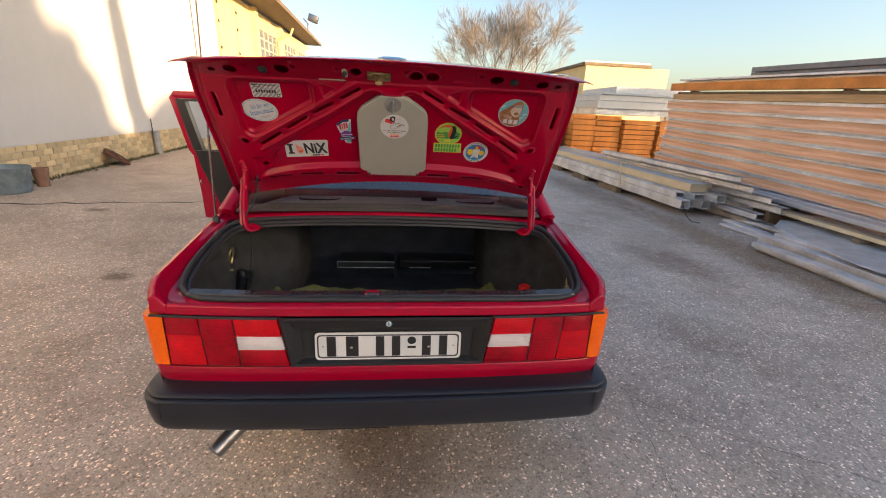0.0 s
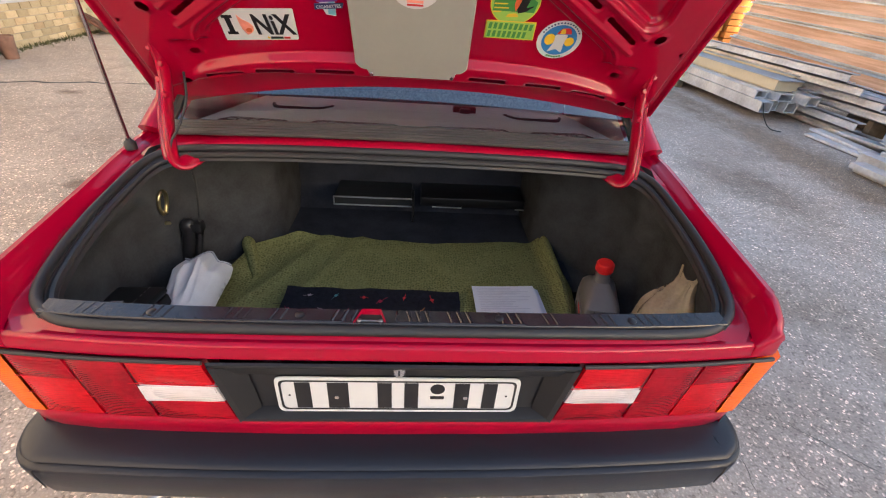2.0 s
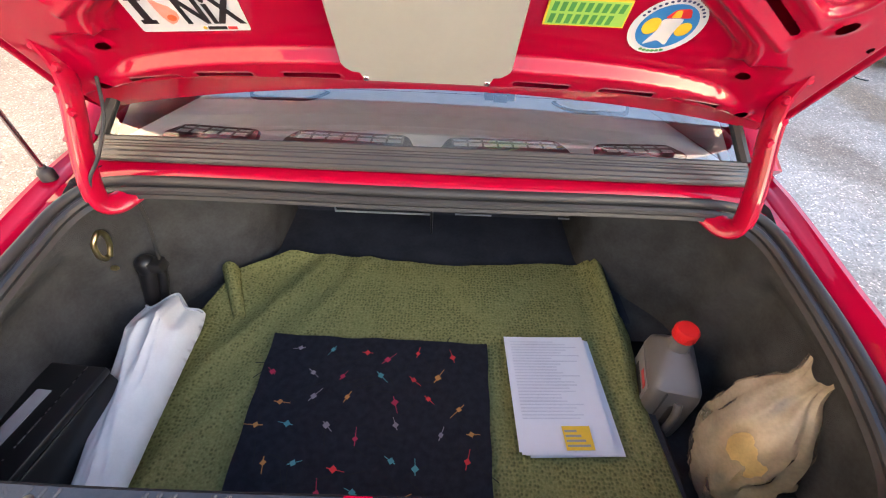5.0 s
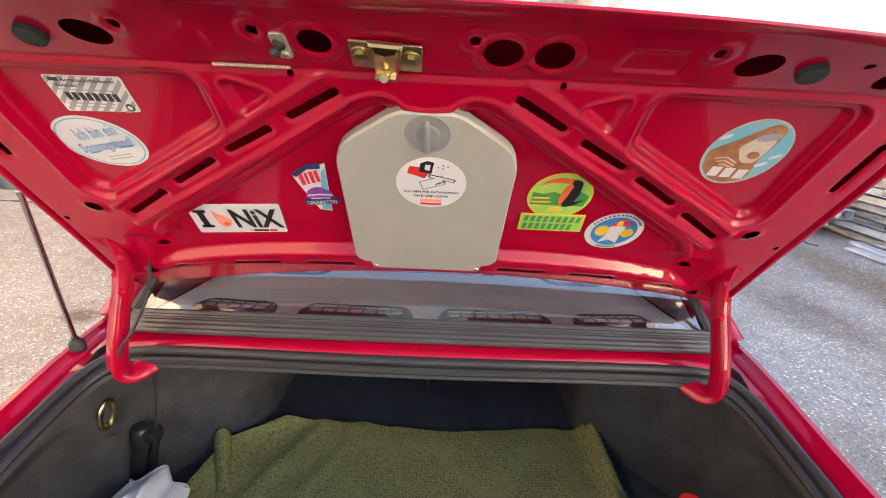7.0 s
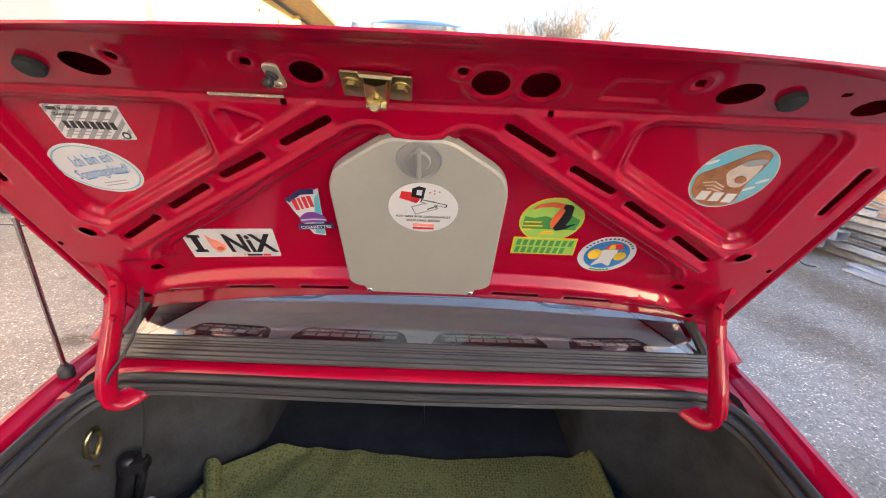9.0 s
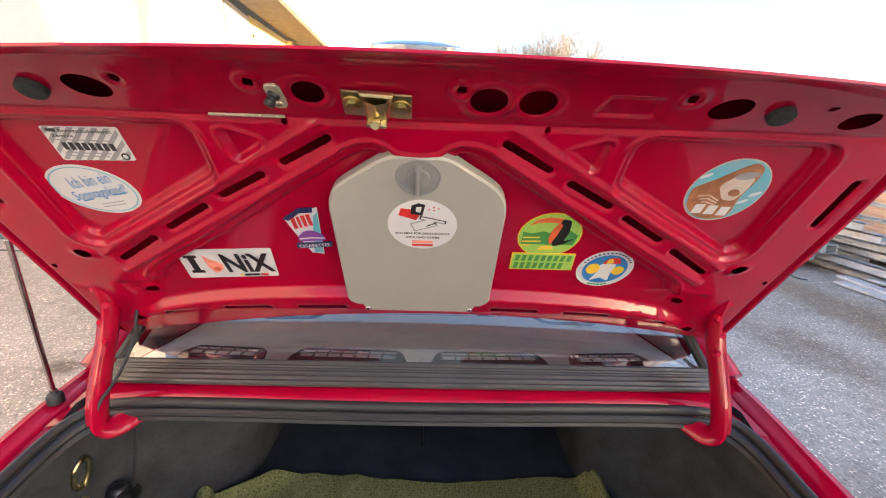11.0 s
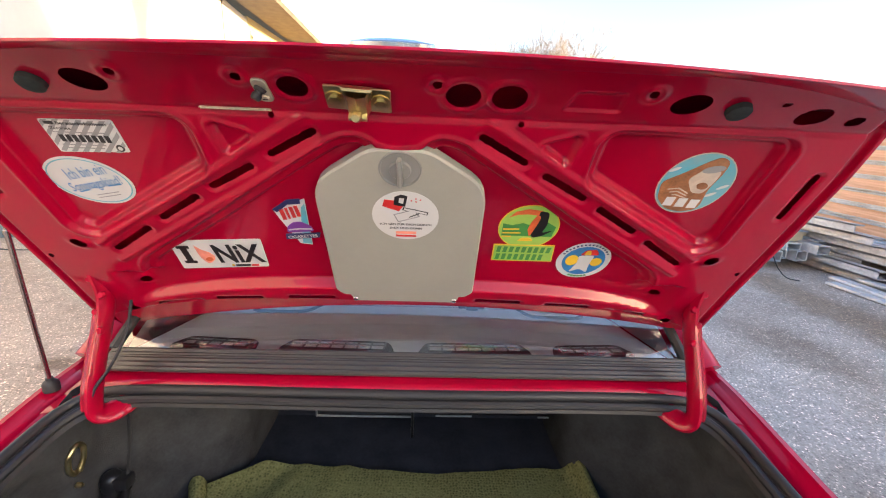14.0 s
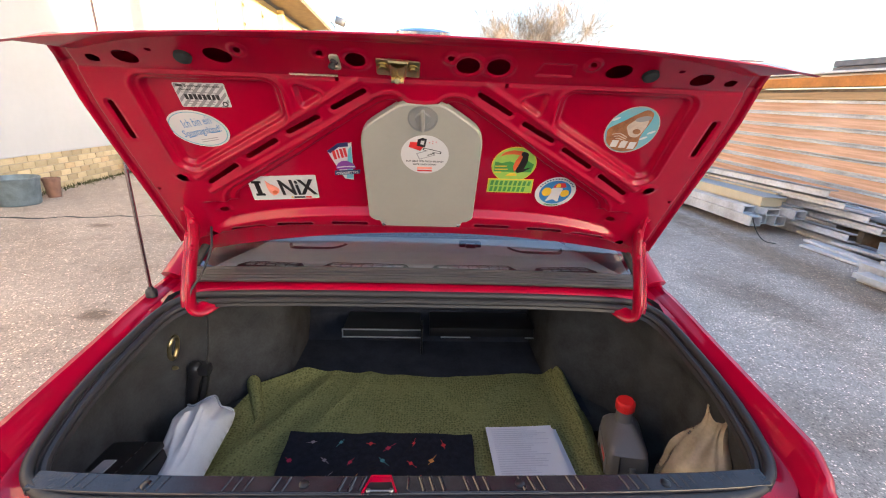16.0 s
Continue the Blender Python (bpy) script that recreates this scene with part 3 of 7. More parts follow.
def wall_pt(s, t):
    y = 0.078 + 1.172 * s
    top = curve_at([(0.05, 0.852), (0.15, 0.866), (0.33, 0.896), (0.5, 0.938), (0.6, 0.975), (1.25, 0.90)], y)
    z = 0.375 + (top - 0.375) * t
    f = max(0.0, (t - 0.75) / 0.25) ** 2
    return (side_x(y, z) * (1 - f) + f * min(0.735, side_x(y, z) + 0.02), y, z)


lining.grid(wall_pt, 72, 30)
lining.mirror()
lining.box(-0.79, 0.592, 0.072, 1.26, 0.475, 0.492)
lining.box(0.592, 0.79, 0.60, 1.26, 0.475, 0.492)
lining.box(0.592, 0.81, 0.072, 0.60, 0.370, 0.385)  # the deep well beside the boot floor
lining.add([(0.592, 0.072, 0.38), (0.592, 0.60, 0.38), (0.592, 0.60, 0.49), (0.592, 0.072, 0.49)], [(0, 1, 2, 3)])
lining.add([(0.592, 0.60, 0.38), (0.80, 0.60, 0.38), (0.80, 0.60, 0.49), (0.592, 0.60, 0.49)], [(0, 1, 2, 3)])
lining.loft([[(x, 1.16, 0.49), (x, 1.22, 0.60), (x, 1.24, 0.95)] for x in (-0.6, 0.6)])
lining.loft([[(x, 0.084, 0.37), (x, 0.081, 0.63)] for x in (-0.76, 0.76)])
lining.loft([[(-0.70, 0.59, 0.938), (-0.35, 0.585, 0.965), (0, 0.565, 0.978), (0.35, 0.585, 0.965), (0.70, 0.59, 0.938)], [(x, 1.27, 0.895) for x in (-0.7, -0.35, 0, 0.35, 0.7)]])
part("trunk_lining", lining, CARPET, car, "dark grey felt lining of the trunk")
mat = Shape().loft([[(-0.62 + 1.24 * i / 10, y, z) for i in range(11)] for y, z in ((0.66, 0.4965), (1.10, 0.4975), (1.152, 0.502), (1.205, 0.590), (1.212, 0.62), (1.232, 0.93))])
part("floor_mat", mat, material("blue grey trunk mat", (0.034, 0.038, 0.050), 0.95, vary=0.25, scale=10, bump=0.3, bump_scale=400, spec=0.1), car, "dark blue grey felt mat at the trunk back")
lip_in = Shape()
lip_in.loft([[(s * x, y - 0.006, z - 0.002), (s * x, y - 0.002, z - 0.022), (s * x, y + 0.02, z - 0.034)] for s, fr in ((-1, front[::-1]), (1, front[1:])) for x, y, z in fr if x < 0.68])
part("shelf_edge", lip_in, BLACK, car)

# ---- lamps, plate panel ----


def tail_y(z, x=0.0):
    return -0.011 - 0.055 * (z - 0.63) + bow(x)


def lens(shape, x0, x1, z0, z1, xb0=None, xb1=None, mat=0, deep=0.0):
    """A pane of the lamp; x0..x1 at the top, xb0..xb1 at the bottom."""
    xb0, xb1 = x0 if xb0 is None else xb0, x1 if xb1 is None else xb1
    rows = []
    for j in range(5):
        z = z0 + (z1 - z0) * j / 4
        f = j / 4
        a, b = xb0 + (x0 - xb0) * f, xb1 + (x1 - xb1) * f
        rows.append([(a + (b - a) * i / 6, tail_y(z, a + (b - a) * i / 6) - deep, z) for i in range(7)])
    rim = 0.0025
    front = [[(p[0], p[1] - 0.004 - 0.006 * (1 - (i / 3 - 1) ** 2) * (1 - (j / 2 - 1) ** 2), p[2]) for i, p in enumerate(r)] for j, r in enumerate(rows)]
    for r in front:
        r[0], r[-1] = (r[0][0] + rim, r[0][1] + 0.002, r[0][2]), (r[-1][0] - rim, r[-1][1] + 0.002, r[-1][2])
    shape.loft(front, mat)
    edge = [rows[0], [(p[0], p[1] - 0.003, p[2] + 0.0) for p in rows[0]]]
    shape.loft([[(p[0], p[1] + 0.02, p[2]) for p in rows[0]], front[0]], mat)
    shape.loft([front[-1], [(p[0], p[1] + 0.02, p[2]) for p in rows[-1]]], mat)
    shape.loft([[(r[0][0], r[0][1] + 0.02, r[0][2]) for r in rows], [r[0] for r in front]], mat)
    shape.loft([[r[-1] for r in front], [(r[-1][0], r[-1][1] + 0.02, r[-1][2]) for r in rows]], mat)


LAMP_DARK = material("dark red lamp housing", (0.07, 0.002, 0.004), 0.3, vary=0.1)
for side in (-1, 1):
    house = Shape()
    lens(house, 0.350, 0.735, 0.624, 0.818, 0.332, 0.738, deep=-0.008)
    house.v = [(side * x, y, z) for x, y, z in house.v]
    lamp = part("tail_light", house, LAMP_DARK, car, "red and amber rear lamp cluster")

    def pane(name, x0, x1, z0, z1, mat, xb0=None, xb1=None, label=""):
        s = Shape()
        lens(s, x0, x1, z0, z1, xb0, xb1)
        if side < 0:
            s.v = [(-x, y, z) for x, y, z in s.v]
        part(name, s, mat, lamp, label)

    pane("red_lens", 0.5055, 0.6135, 0.632, 0.812, RED_LENS, 0.4975, 0.6065)
    pane("red_lens", 0.6145, 0.7235, 0.7495, 0.812, RED_LENS, 0.6120, 0.7255)
    pane("fog_lens", 0.6120, 0.7255, 0.632, 0.7485, RED_LENS_B, 0.6075, 0.7305)
    pane("stop_lens", 0.362, 0.5045, 0.7495, 0.812, RED_LENS_B, 0.353, 0.5005)
    pane("reversing_lens", 0.353, 0.5005, 0.696, 0.7485, CLEAR_LENS, 0.345, 0.4970, "milky white reversing lens")
    pane("lower_lens", 0.345, 0.4970, 0.632, 0.695, RED_LENS, 0.335, 0.4965)
    for z, b in ((0.749, 0.7285), (0.6955, 0.731)):
        ridge = Shape().tube([(side * (0.346 + (b - 0.346) * i / 12), tail_y(z, 0.346 + (b - 0.346) * i / 12) - 0.0042, z) for i in range(13)], 0.0009, 6)
        part("moulded_line", ridge, RED_LENS_B, lamp)
    rib = Shape()
    for k in range(20):
        z = 0.699 + 0.0024 * k
        rib.tube([(side * (0.357 - 0.0015), tail_y(z, 0.4) - 0.0040, z), (side * 0.496, tail_y(z, 0.4) - 0.0040, z)], 0.0008, 5)
    tagged(part("lens_ribs", rib, CLEAR_LENS, lamp), kind="stuff")
    part("lamp_seal", Shape().tube([(side * (0.36 + 0.405 * i / 12), tail_y(0.8165, 0.36 + 0.405 * i / 12) - 0.002, 0.8165 + 0.001 * (i > 8)) for i in range(13)], 0.0045, 8), RUBBER, lamp, "thin dark seal above the lamp")
    amber = Shape()
    rows = []
    for z in (0.630, 0.70, 0.76, 0.816):
        f = (z - 0.632) / 0.18
        a = 0.7315 - 0.007 * f
        y0 = tail_y(z, a)
        rows.append([(a, y0 - 0.004, z), (a + 0.02, y0 - 0.003, z), (0.772, y0 + 0.001, z), (0.788, y0 + 0.010, z), (0.796, y0 + 0.028, z), (0.807, 0.09, z)])
    amber.loft(rows)
    amber.loft([rows[-1], [(p[0] * 0.95, p[1] + 0.03, 0.816) for p in rows[-1]]])
    amber.loft([[(p[0] * 0.95, p[1] + 0.03, 0.630) for p in rows[0]], rows[0]])
    for k in range(16):
        z = 0.640 + 0.0107 * k
        amber.tube([(0.745, tail_y(z, 0.74) - 0.0035, z), (0.760, tail_y(z, 0.74) - 0.0022, z)], 0.0007, 5)
    if side < 0:
        amber.v = [(-x, y, z) for x, y, z in amber.v]
    part("amber_lens", amber, AMBER, lamp, "amber indicator lens wrapping the corner")

panel = Shape()
panel.loft([[(-x, y, z), (x, y, z)] for x, y, z in ((0.352, -0.022, 0.8175), (0.351, -0.027, 0.8155), (0.348, -0.0275, 0.810), (0.346, -0.022, 0.8065), (0.343, -0.010, 0.772), (0.341, 0.010, 0.764), (0.330, 0.012, 0.66), (0.327, 0.008, 0.648),
                                                        (0.326, -0.010, 0.6425), (0.326, -0.017, 0.639), (0.326, -0.018, 0.631), (0.326, -0.010, 0.6235))])
for s in (-1, 1):
    panel.loft([[(s * 0.353, -0.022, 0.8165), (s * 0.332, -0.012, 0.6235)], [(s * 0.349, -0.031, 0.814), (s * 0.329, -0.020, 0.629)], [(s * 0.338, -0.029, 0.808), (s * 0.320, -0.017, 0.639)], [(s * 0.300, 0.006, 0.768), (s * 0.290, 0.006, 0.646)]])
SATIN = material("satin black plastic", (0.013, 0.013, 0.015), 0.5, vary=0.15)
plate_panel = part("plate_panel", panel, SATIN, car, "black plate surround", angle=25)
lock = Shape().lathe([(0.0115, 0), (0.0115, 0.004), (0.009, 0.007), (0.0, 0.0072)], 20).box(-0.0018, 0.0018, -0.006, 0.006, 0.007, 0.0078, 0, 1)
part("lock_cylinder", lock, [CHROME, BLACK], plate_panel, "chrome lock cylinder", m=pose(0.0, -0.017, 0.7925, 72, 0, 0))

plate = Shape()
plate.slab(round_poly([(-0.26, -0.055), (0.26, -0.055), (0.26, 0.055), (-0.26, 0.055)], 0.018), 0, 0.003, 0, bevel=0.001)
ringo, ringi = round_poly([(-0.252, -0.047), (0.252, -0.047), (0.252, 0.047), (-0.252, 0.047)], 0.016), round_poly([(-0.247, -0.042), (0.247, -0.042), (0.247, 0.042), (-0.247, 0.042)], 0.014)
plate.loft([[(x, y, 0.0036) for x, y in ringo], [(x, y, 0.0036) for x, y in ringi]], 1)
plate.f.append((len(plate.v) - 2 * len(ringi) + len(ringo) - 1, len(plate.v) - 2 * len(ringi), len(plate.v) - len(ringi), len(plate.v) - 1))
plate.m.append(1)
for x in (-0.232, 0.232):
    plate.slab(ellipse(x, 0, 0.0025, 0.0025, 10), 0.003, 0.004, 1)
plate_ob = part("number_plate", plate, [WHITE, INK], car, "white oblong number plate with black border and characters", m=pose(0, 0.003, 0.6955, 87, 0, 0) @ Matrix.Diagonal((0.97, 0.94, 1, 1)))
for x, hw in ((-0.203, 0.016), (-0.130, 0.022), (-0.032, 0.015), (0.025, 0.015), (0.134, 0.016), (0.195, 0.015)):  # plain bars for the characters
    part("character_bar", Shape().box(x - hw, x + hw, -0.040, 0.040, 0.003, 0.0042), INK, plate_ob, "plain black bar", smooth=False)
part("seal_disc", Shape().slab(ellipse(0.081, 0.022, 0.0155, 0.0155), 0.003, 0.0042, 0), INK, plate_ob, "round dark seal")
part("seal_dash", Shape().box(0.066, 0.096, -0.010, -0.001, 0.003, 0.0042), INK, plate_ob)
plate_screw = mesh_of("plate_screw", Shape().lathe([(0.0055, 0.003), (0.005, 0.006), (0, 0.0065)], 10), CHROME)
for x in (-0.133, 0.142):
    part("plate_screw", plate_screw, None, plate_ob, m=pose(x, -0.003, 0.001))

# ---- bumper, exhaust ----
plan = [Vector((x, -0.088 + 0.018 * (x / 0.70) ** 2.5, 0)) for x in np.linspace(0, 0.70, 10)]
plan += [Vector((0.728 + 0.106 * math.sin(a), -0.070 + 0.110 * (1 - math.cos(a)), 0)) for a in np.linspace(0.25, math.pi / 2, 10)] + [Vector((0.834, 0.12, 0)), Vector((0.83, 0.30, 0)), Vector((0.825, 0.42, 0))]
prof = [(-0.10, 0.559), (-0.06, 0.558), (-0.034, 0.556), (-0.021, 0.5535), (-0.013, 0.550), (-0.0105, 0.5465), (-0.012, 0.5440), (-0.0165, 0.5425), (-0.0165, 0.5385), (-0.006, 0.5365), (-0.001, 0.5325), (0.001, 0.524), (-0.001, 0.48), (-0.009, 0.43), (-0.024, 0.405), (-0.045, 0.398), (-0.09, 0.398)]
rows = []
for i, p in enumerate(plan):
    d = (plan[min(i + 1, len(plan) - 1)] - plan[max(i - 1, 0)]).normalized()
    nrm = Vector((d.y, -d.x, 0))
    rows.append([(p.x + nrm.x * a, p.y + nrm.y * a, z + 0.012 * max(0.0, p.x - 0.5) * (1 if z < 0.5 else 0.3)) for a, z in prof])
bumper = Shape().loft(rows).mirror()
bumper.box(-0.30, 0.0, -0.05, 0.01, 0.386, 0.400, 0.004)
bumper_ob = part("rear_bumper", bumper, PLASTIC, car, "dark grey plastic rear bumper")
for q in (-1, 1):  # joint of the end cap
    part("end_joint", Shape().tube([(q * 0.748, -0.0695, 0.536), (q * 0.748, -0.0710, 0.520), (q * 0.748, -0.0690, 0.47)], 0.0016, 6), RUBBER, bumper_ob)
pipe = Shape()
pp = spline([(-0.36, 0.40, 0.38), (-0.48, 0.16, 0.36), (-0.580, 0.065, 0.297), (-0.632, -0.004, 0.264)], 5)
pipe.tube(pp, 0.030, 18, caps=False)
pipe.tube(pp, 0.0275, 18, caps=False)
a, b = pp[-1], (pp[-1] - pp[-2]).normalized()
pipe.tube([a - b * 0.004, a + b * 0.001], [0.0305, 0.0288], 18, caps=False)
part("exhaust_pipe", pipe, EXHAUST, car, "bare steel exhaust tailpipe")
under = Shape().box(-0.70, 0.62, 0.10, 1.0, 0.36, 0.47, 0.02)
part("underbody", under, BLACK, car)

# ---- wheels ----
tyre_s = Shape().lathe([(0.19, -0.07), (0.285, -0.08), (0.303, -0.06), (0.303, 0.06), (0.285, 0.08), (0.19, 0.07)], 36)
rim_s = Shape().lathe([(0.19, -0.05), (0.185, 0.06), (0.10, 0.075), (0.04, 0.085), (0, 0.085)], 28)
tyre_m, rim_m = mesh_of("tyre", tyre_s, RUBBER), mesh_of("rim", rim_s, EXHAUST)
for x, y in ((-0.757, 0.95), (0.757, 0.95), (-0.757, 3.52), (0.757, 3.52)):
    wheel = part("wheel", tyre_m, None, car, m=pose(x, y, 0.305, 0, 90 if x > 0 else -90, 0))
    part("rim", rim_m, None, wheel)

# ---- rear window and parcel shelf ----
GLASS = bpy.data.materials.new("tinted car glass")
GLASS.use_nodes = True
nt = GLASS.node_tree
nt.nodes.remove(nt.nodes["Principled BSDF"])
gl, tr, mx, fr = nt.nodes.new("ShaderNodeBsdfGlossy"), nt.nodes.new("ShaderNodeBsdfTransparent"), nt.nodes.new("ShaderNodeMixShader"), nt.nodes.new("ShaderNodeFresnel")
gl.inputs["Roughness"].default_value = 0.01
tr.inputs["Color"].default_value = (0.93, 0.94, 0.93, 1)
fr.inputs["IOR"].default_value = 2.9
nt.links.new(fr.outputs[0], mx.inputs[0])
nt.links.new(tr.outputs[0], mx.inputs[1])
nt.links.new(gl.outputs[0], mx.inputs[2])
nt.links.new(mx.outputs[0], nt.nodes["Material Output"].inputs[0])
SHELF = material("grey parcel shelf felt", (0.78, 0.765, 0.75), 0.9, vary=0.1, scale=30, bump=0.3, bump_scale=700)
INTERIOR = material("dark grey cabin cloth", (0.05, 0.05, 0.055), 0.9, vary=0.2)


def window_pt(s, t):
    half = 0.70 - 0.11 * t
    x = -half + 2 * half * s
    y0, z0 = window_base(x)
    return (x, y0 + 0.012 + 0.60 * t - 0.02 * math.sin(math.pi * t) - 0.04 * t * (1 - (x / 0.7) ** 2), z0 + 0.012 + 0.335 * t + 0.03 * math.sin(math.pi * t) + 0.035 * t * (1 - (x / 0.7) ** 2))


rear_window = part("rear_window", Shape().grid(window_pt, 24, 12), GLASS, car, "sloping rear window glass reflecting the sky")
rear_window.visible_shadow = False
edge = [Vector(window_pt(i / 30, 0)) for i in range(31)]
WINRUB = material("grey brown window rubber", (0.055, 0.050, 0.046), 0.38, vary=0.2, scale=5)
for dy, dz, r in ((-0.002, -0.003, 0.0085), (-0.0125, -0.0055, 0.0060), (-0.0215, -0.0065, 0.0052), (-0.033, -0.0085, 0.0082), (-0.049, -0.0115, 0.0098), (-0.063, -0.0125, 0.0070)):
    part("lower_rubber", Shape().tube([p + Vector((0, dy, dz)) for p in edge], r, 8), WINRUB, rear_window, "grey brown ribbed window rubber")
for q in (0, 1):
    part("side_rubber", Shape().tube([Vector(window_pt(q, j / 10)) for j in range(11)], 0.013, 8), RUBBER, rear_window)
part("upper_rubber", Shape().tube([Vector(window_pt(i / 20, 1)) for i in range(21)], 0.013, 8), RUBBER, rear_window)
wires = Shape()
for k in range(6):
    wires.tube([Vector(window_pt(0.06 + 0.88 * i / 20, 0.18 + 0.13 * k)) + Vector((0, 0.001, -0.0015)) for i in range(21)], 0.0005, 4)
part("heating_wires", wires, INTERIOR, rear_window)


def shelf_z(y):
    return 1.030 - 0.120 * (y - 0.70)


shelf = Shape()
shelf.grid(lambda s, t: ((-0.68 + 1.36 * s) * (1 - 0.08 * t), 0.645 + 0.635 * t + 0.09 * ((-0.68 + 1.36 * s)) ** 2 * (1 - t), shelf_z(0.645 + 0.635 * t) - 0.05 * ((-0.68 + 1.36 * s)) ** 2 * (1 - t)), 24, 14)
parcel = part("parcel_shelf", shelf, SHELF, car, "grey felt parcel shelf behind the rear seats")
VENTBAR = material("grey vent bars", (0.20, 0.19, 0.19), 0.6, vary=0.05)
for cx, w in ((-0.475, 0.16), (-0.17, 0.23), (0.17, 0.23), (0.475, 0.16)):
    vent = Shape()
    VM = Matrix.Translation((cx, 0.716 + 0.09 * cx * cx, shelf_z(0.716) + 0.002 - 0.04 * cx * cx)) @ pose(0, 0, 0, -6.5, 0, 8 * cx)
    vent.slab(round_poly([(-w / 2 - 0.03, -0.035), (w / 2 + 0.03, -0.035), (w / 2 + 0.01, 0.033), (-w / 2 - 0.01, 0.033)], 0.02), -0.01, 0.006, 1, VM, 0.004)
    vent.box(-w / 2, w / 2, -0.018, 0.016, 0.0055, 0.0075, 0, 0, VM)
    n = int(w / 0.029)
    for k in range(n + 1):
        vent.box(-w / 2 + k * w / n - 0.002, -w / 2 + k * w / n + 0.002, -0.02, 0.018, 0.0065, 0.0095, 0, 2, VM)
    vent.box(-w / 2, w / 2, -0.003, 0.001, 0.0065, 0.0098, 0, 2, VM)
    part("demister_vent", vent, [SHELF, INTERIOR, VENTBAR], parcel, "grey demister vent with a dark barred slot")
for cx in (-0.42, 0.47):
    spk = Shape()
    SM = Matrix.Translation((cx, 1.06, shelf_z(1.06))) @ pose(0, 0, 0, -8.5, 0, 0)
    spk.slab(round_poly([(-0.125, 0.05), (-0.085, -0.055), (0.085, -0.055), (0.125, 0.05)], 0.035), -0.01, 0.003, 0, SM, 0.002)
    spk.slab(round_poly([(-0.112, 0.045), (-0.077, -0.047), (0.077, -0.047), (0.112, 0.045)], 0.032), 0.002, 0.006, 1, SM, 0.003)
    part("speaker_cover", spk, [INTERIOR, SHELF], parcel, "rounded grey loudspeaker cover with a dark rim")
BM = Matrix.Translation((0.20, 1.10, shelf_z(1.10))) @ pose(0, 0, 0, -8.5, 0, 0)
belt = Shape().box(-0.045, 0.045, -0.01, 0.04, -0.01, 0.022, 0.006, 0, BM).box(-0.02, 0.02, -0.03, 0.0, -0.01, 0.016, 0.004, 0, BM)
part("belt_outlet", belt, BLACK, parcel, "black belt outlet")
cab = Shape()
cab.box(-0.66, 0.66, 1.38, 2.8, 0.45, 0.50)
for s in (-1, 1):
    cab.box(s * 0.36 - 0.24, s * 0.36 + 0.24, 2.0, 2.14, 0.5, 1.10, 0.05)
for s in (-1, 1):
    part("pillar_trim", Shape().add([(s * 0.70, 0.72, 1.0), (s * 0.71, 1.40, 0.90), (s * 0.60, 1.40, 1.345), (s * 0.612, 1.22, 1.345)], [(0, 1, 2, 3)]), SHELF, car)
part("front_seats", cab, INTERIOR, car, "dark grey cloth seats")
bench = Shape().loft([[(-0.60 + 1.20 * i / 16, y, z + h * (1 - abs(-1 + i / 8) ** 6)) for i in range(17)] for y, z, h in ((1.285, 0.45, 0.0), (1.285, 0.97, 0.01), (1.30, 1.035, 0.035), (1.335, 1.06, 0.04), (1.38, 1.045, 0.04), (1.42, 0.98, 0.02), (1.44, 0.50, 0.0))])
part("rear_backrest", bench, material("speckled grey seat cloth", (0.16, 0.16, 0.165), 0.9, vary=0.5, scale=120, bump=0.5, bump_scale=300), car, "speckled grey cloth backrest of the rear bench")
windscreen = part("windscreen", Shape().add([(-0.74, 2.83, 0.99), (0.74, 2.83, 0.99), (0.585, 2.22, 1.35), (-0.585, 2.22, 1.35)], [(0, 1, 2, 3)]), GLASS, car)
windscreen.visible_shadow = False
for pts in ([(0.784, 1.06, 0.985), (0.782, 1.73, 0.985), (0.634, 1.68, 1.355), (0.648, 1.31, 1.352)], [(0.780, 1.78, 0.985), (0.770, 2.80, 0.985), (0.615, 2.20, 1.352), (0.634, 1.72, 1.357)], [(-0.784, 1.06, 0.985), (-0.782, 1.73, 0.985), (-0.634, 1.68, 1.355), (-0.648, 1.31, 1.352)]):
    glass = part("side_window", Shape().add(pts, [(0, 1, 2, 3)]), GLASS, car)
    glass.visible_shadow = False

# ---- trunk lid ----
LID = Matrix.Translation((0, 0.645, 1.217)) @ Matrix(((1, 0, 0, 0), (0, -0.5603, -0.8283, 0), (0, 0.8283, -0.5603, 0), (0, 0, 0, 1)))
# local axes: x across, y up along the lid, z out of its inner face
TOP = 0.533


def half_width(v):
    return np.interp(v, (-0.14, 0.05, 0.25, 0.36, 0.44, 0.49, 0.533), (0.731, 0.727, 0.728, 0.7255, 0.716, 0.698, 0.672))


def low_edge(u):
    return -0.024 - 0.40 * u ** 4


def top_edge(u):
    """Upper edge of the inner frame, rounded off at the corners."""
    return TOP - 0.030 * np.clip((np.abs(u) - 0.52) / 0.15, 0, 1.2) ** 2


def rear_edge(u):
    """The lip of the lid's rear drop, bowed in plan and hanging lower towards its ends."""
    return 0.564 - 0.058 * u * u, 0.100 + 0.018 * (abs(u) / 0.711) ** 4


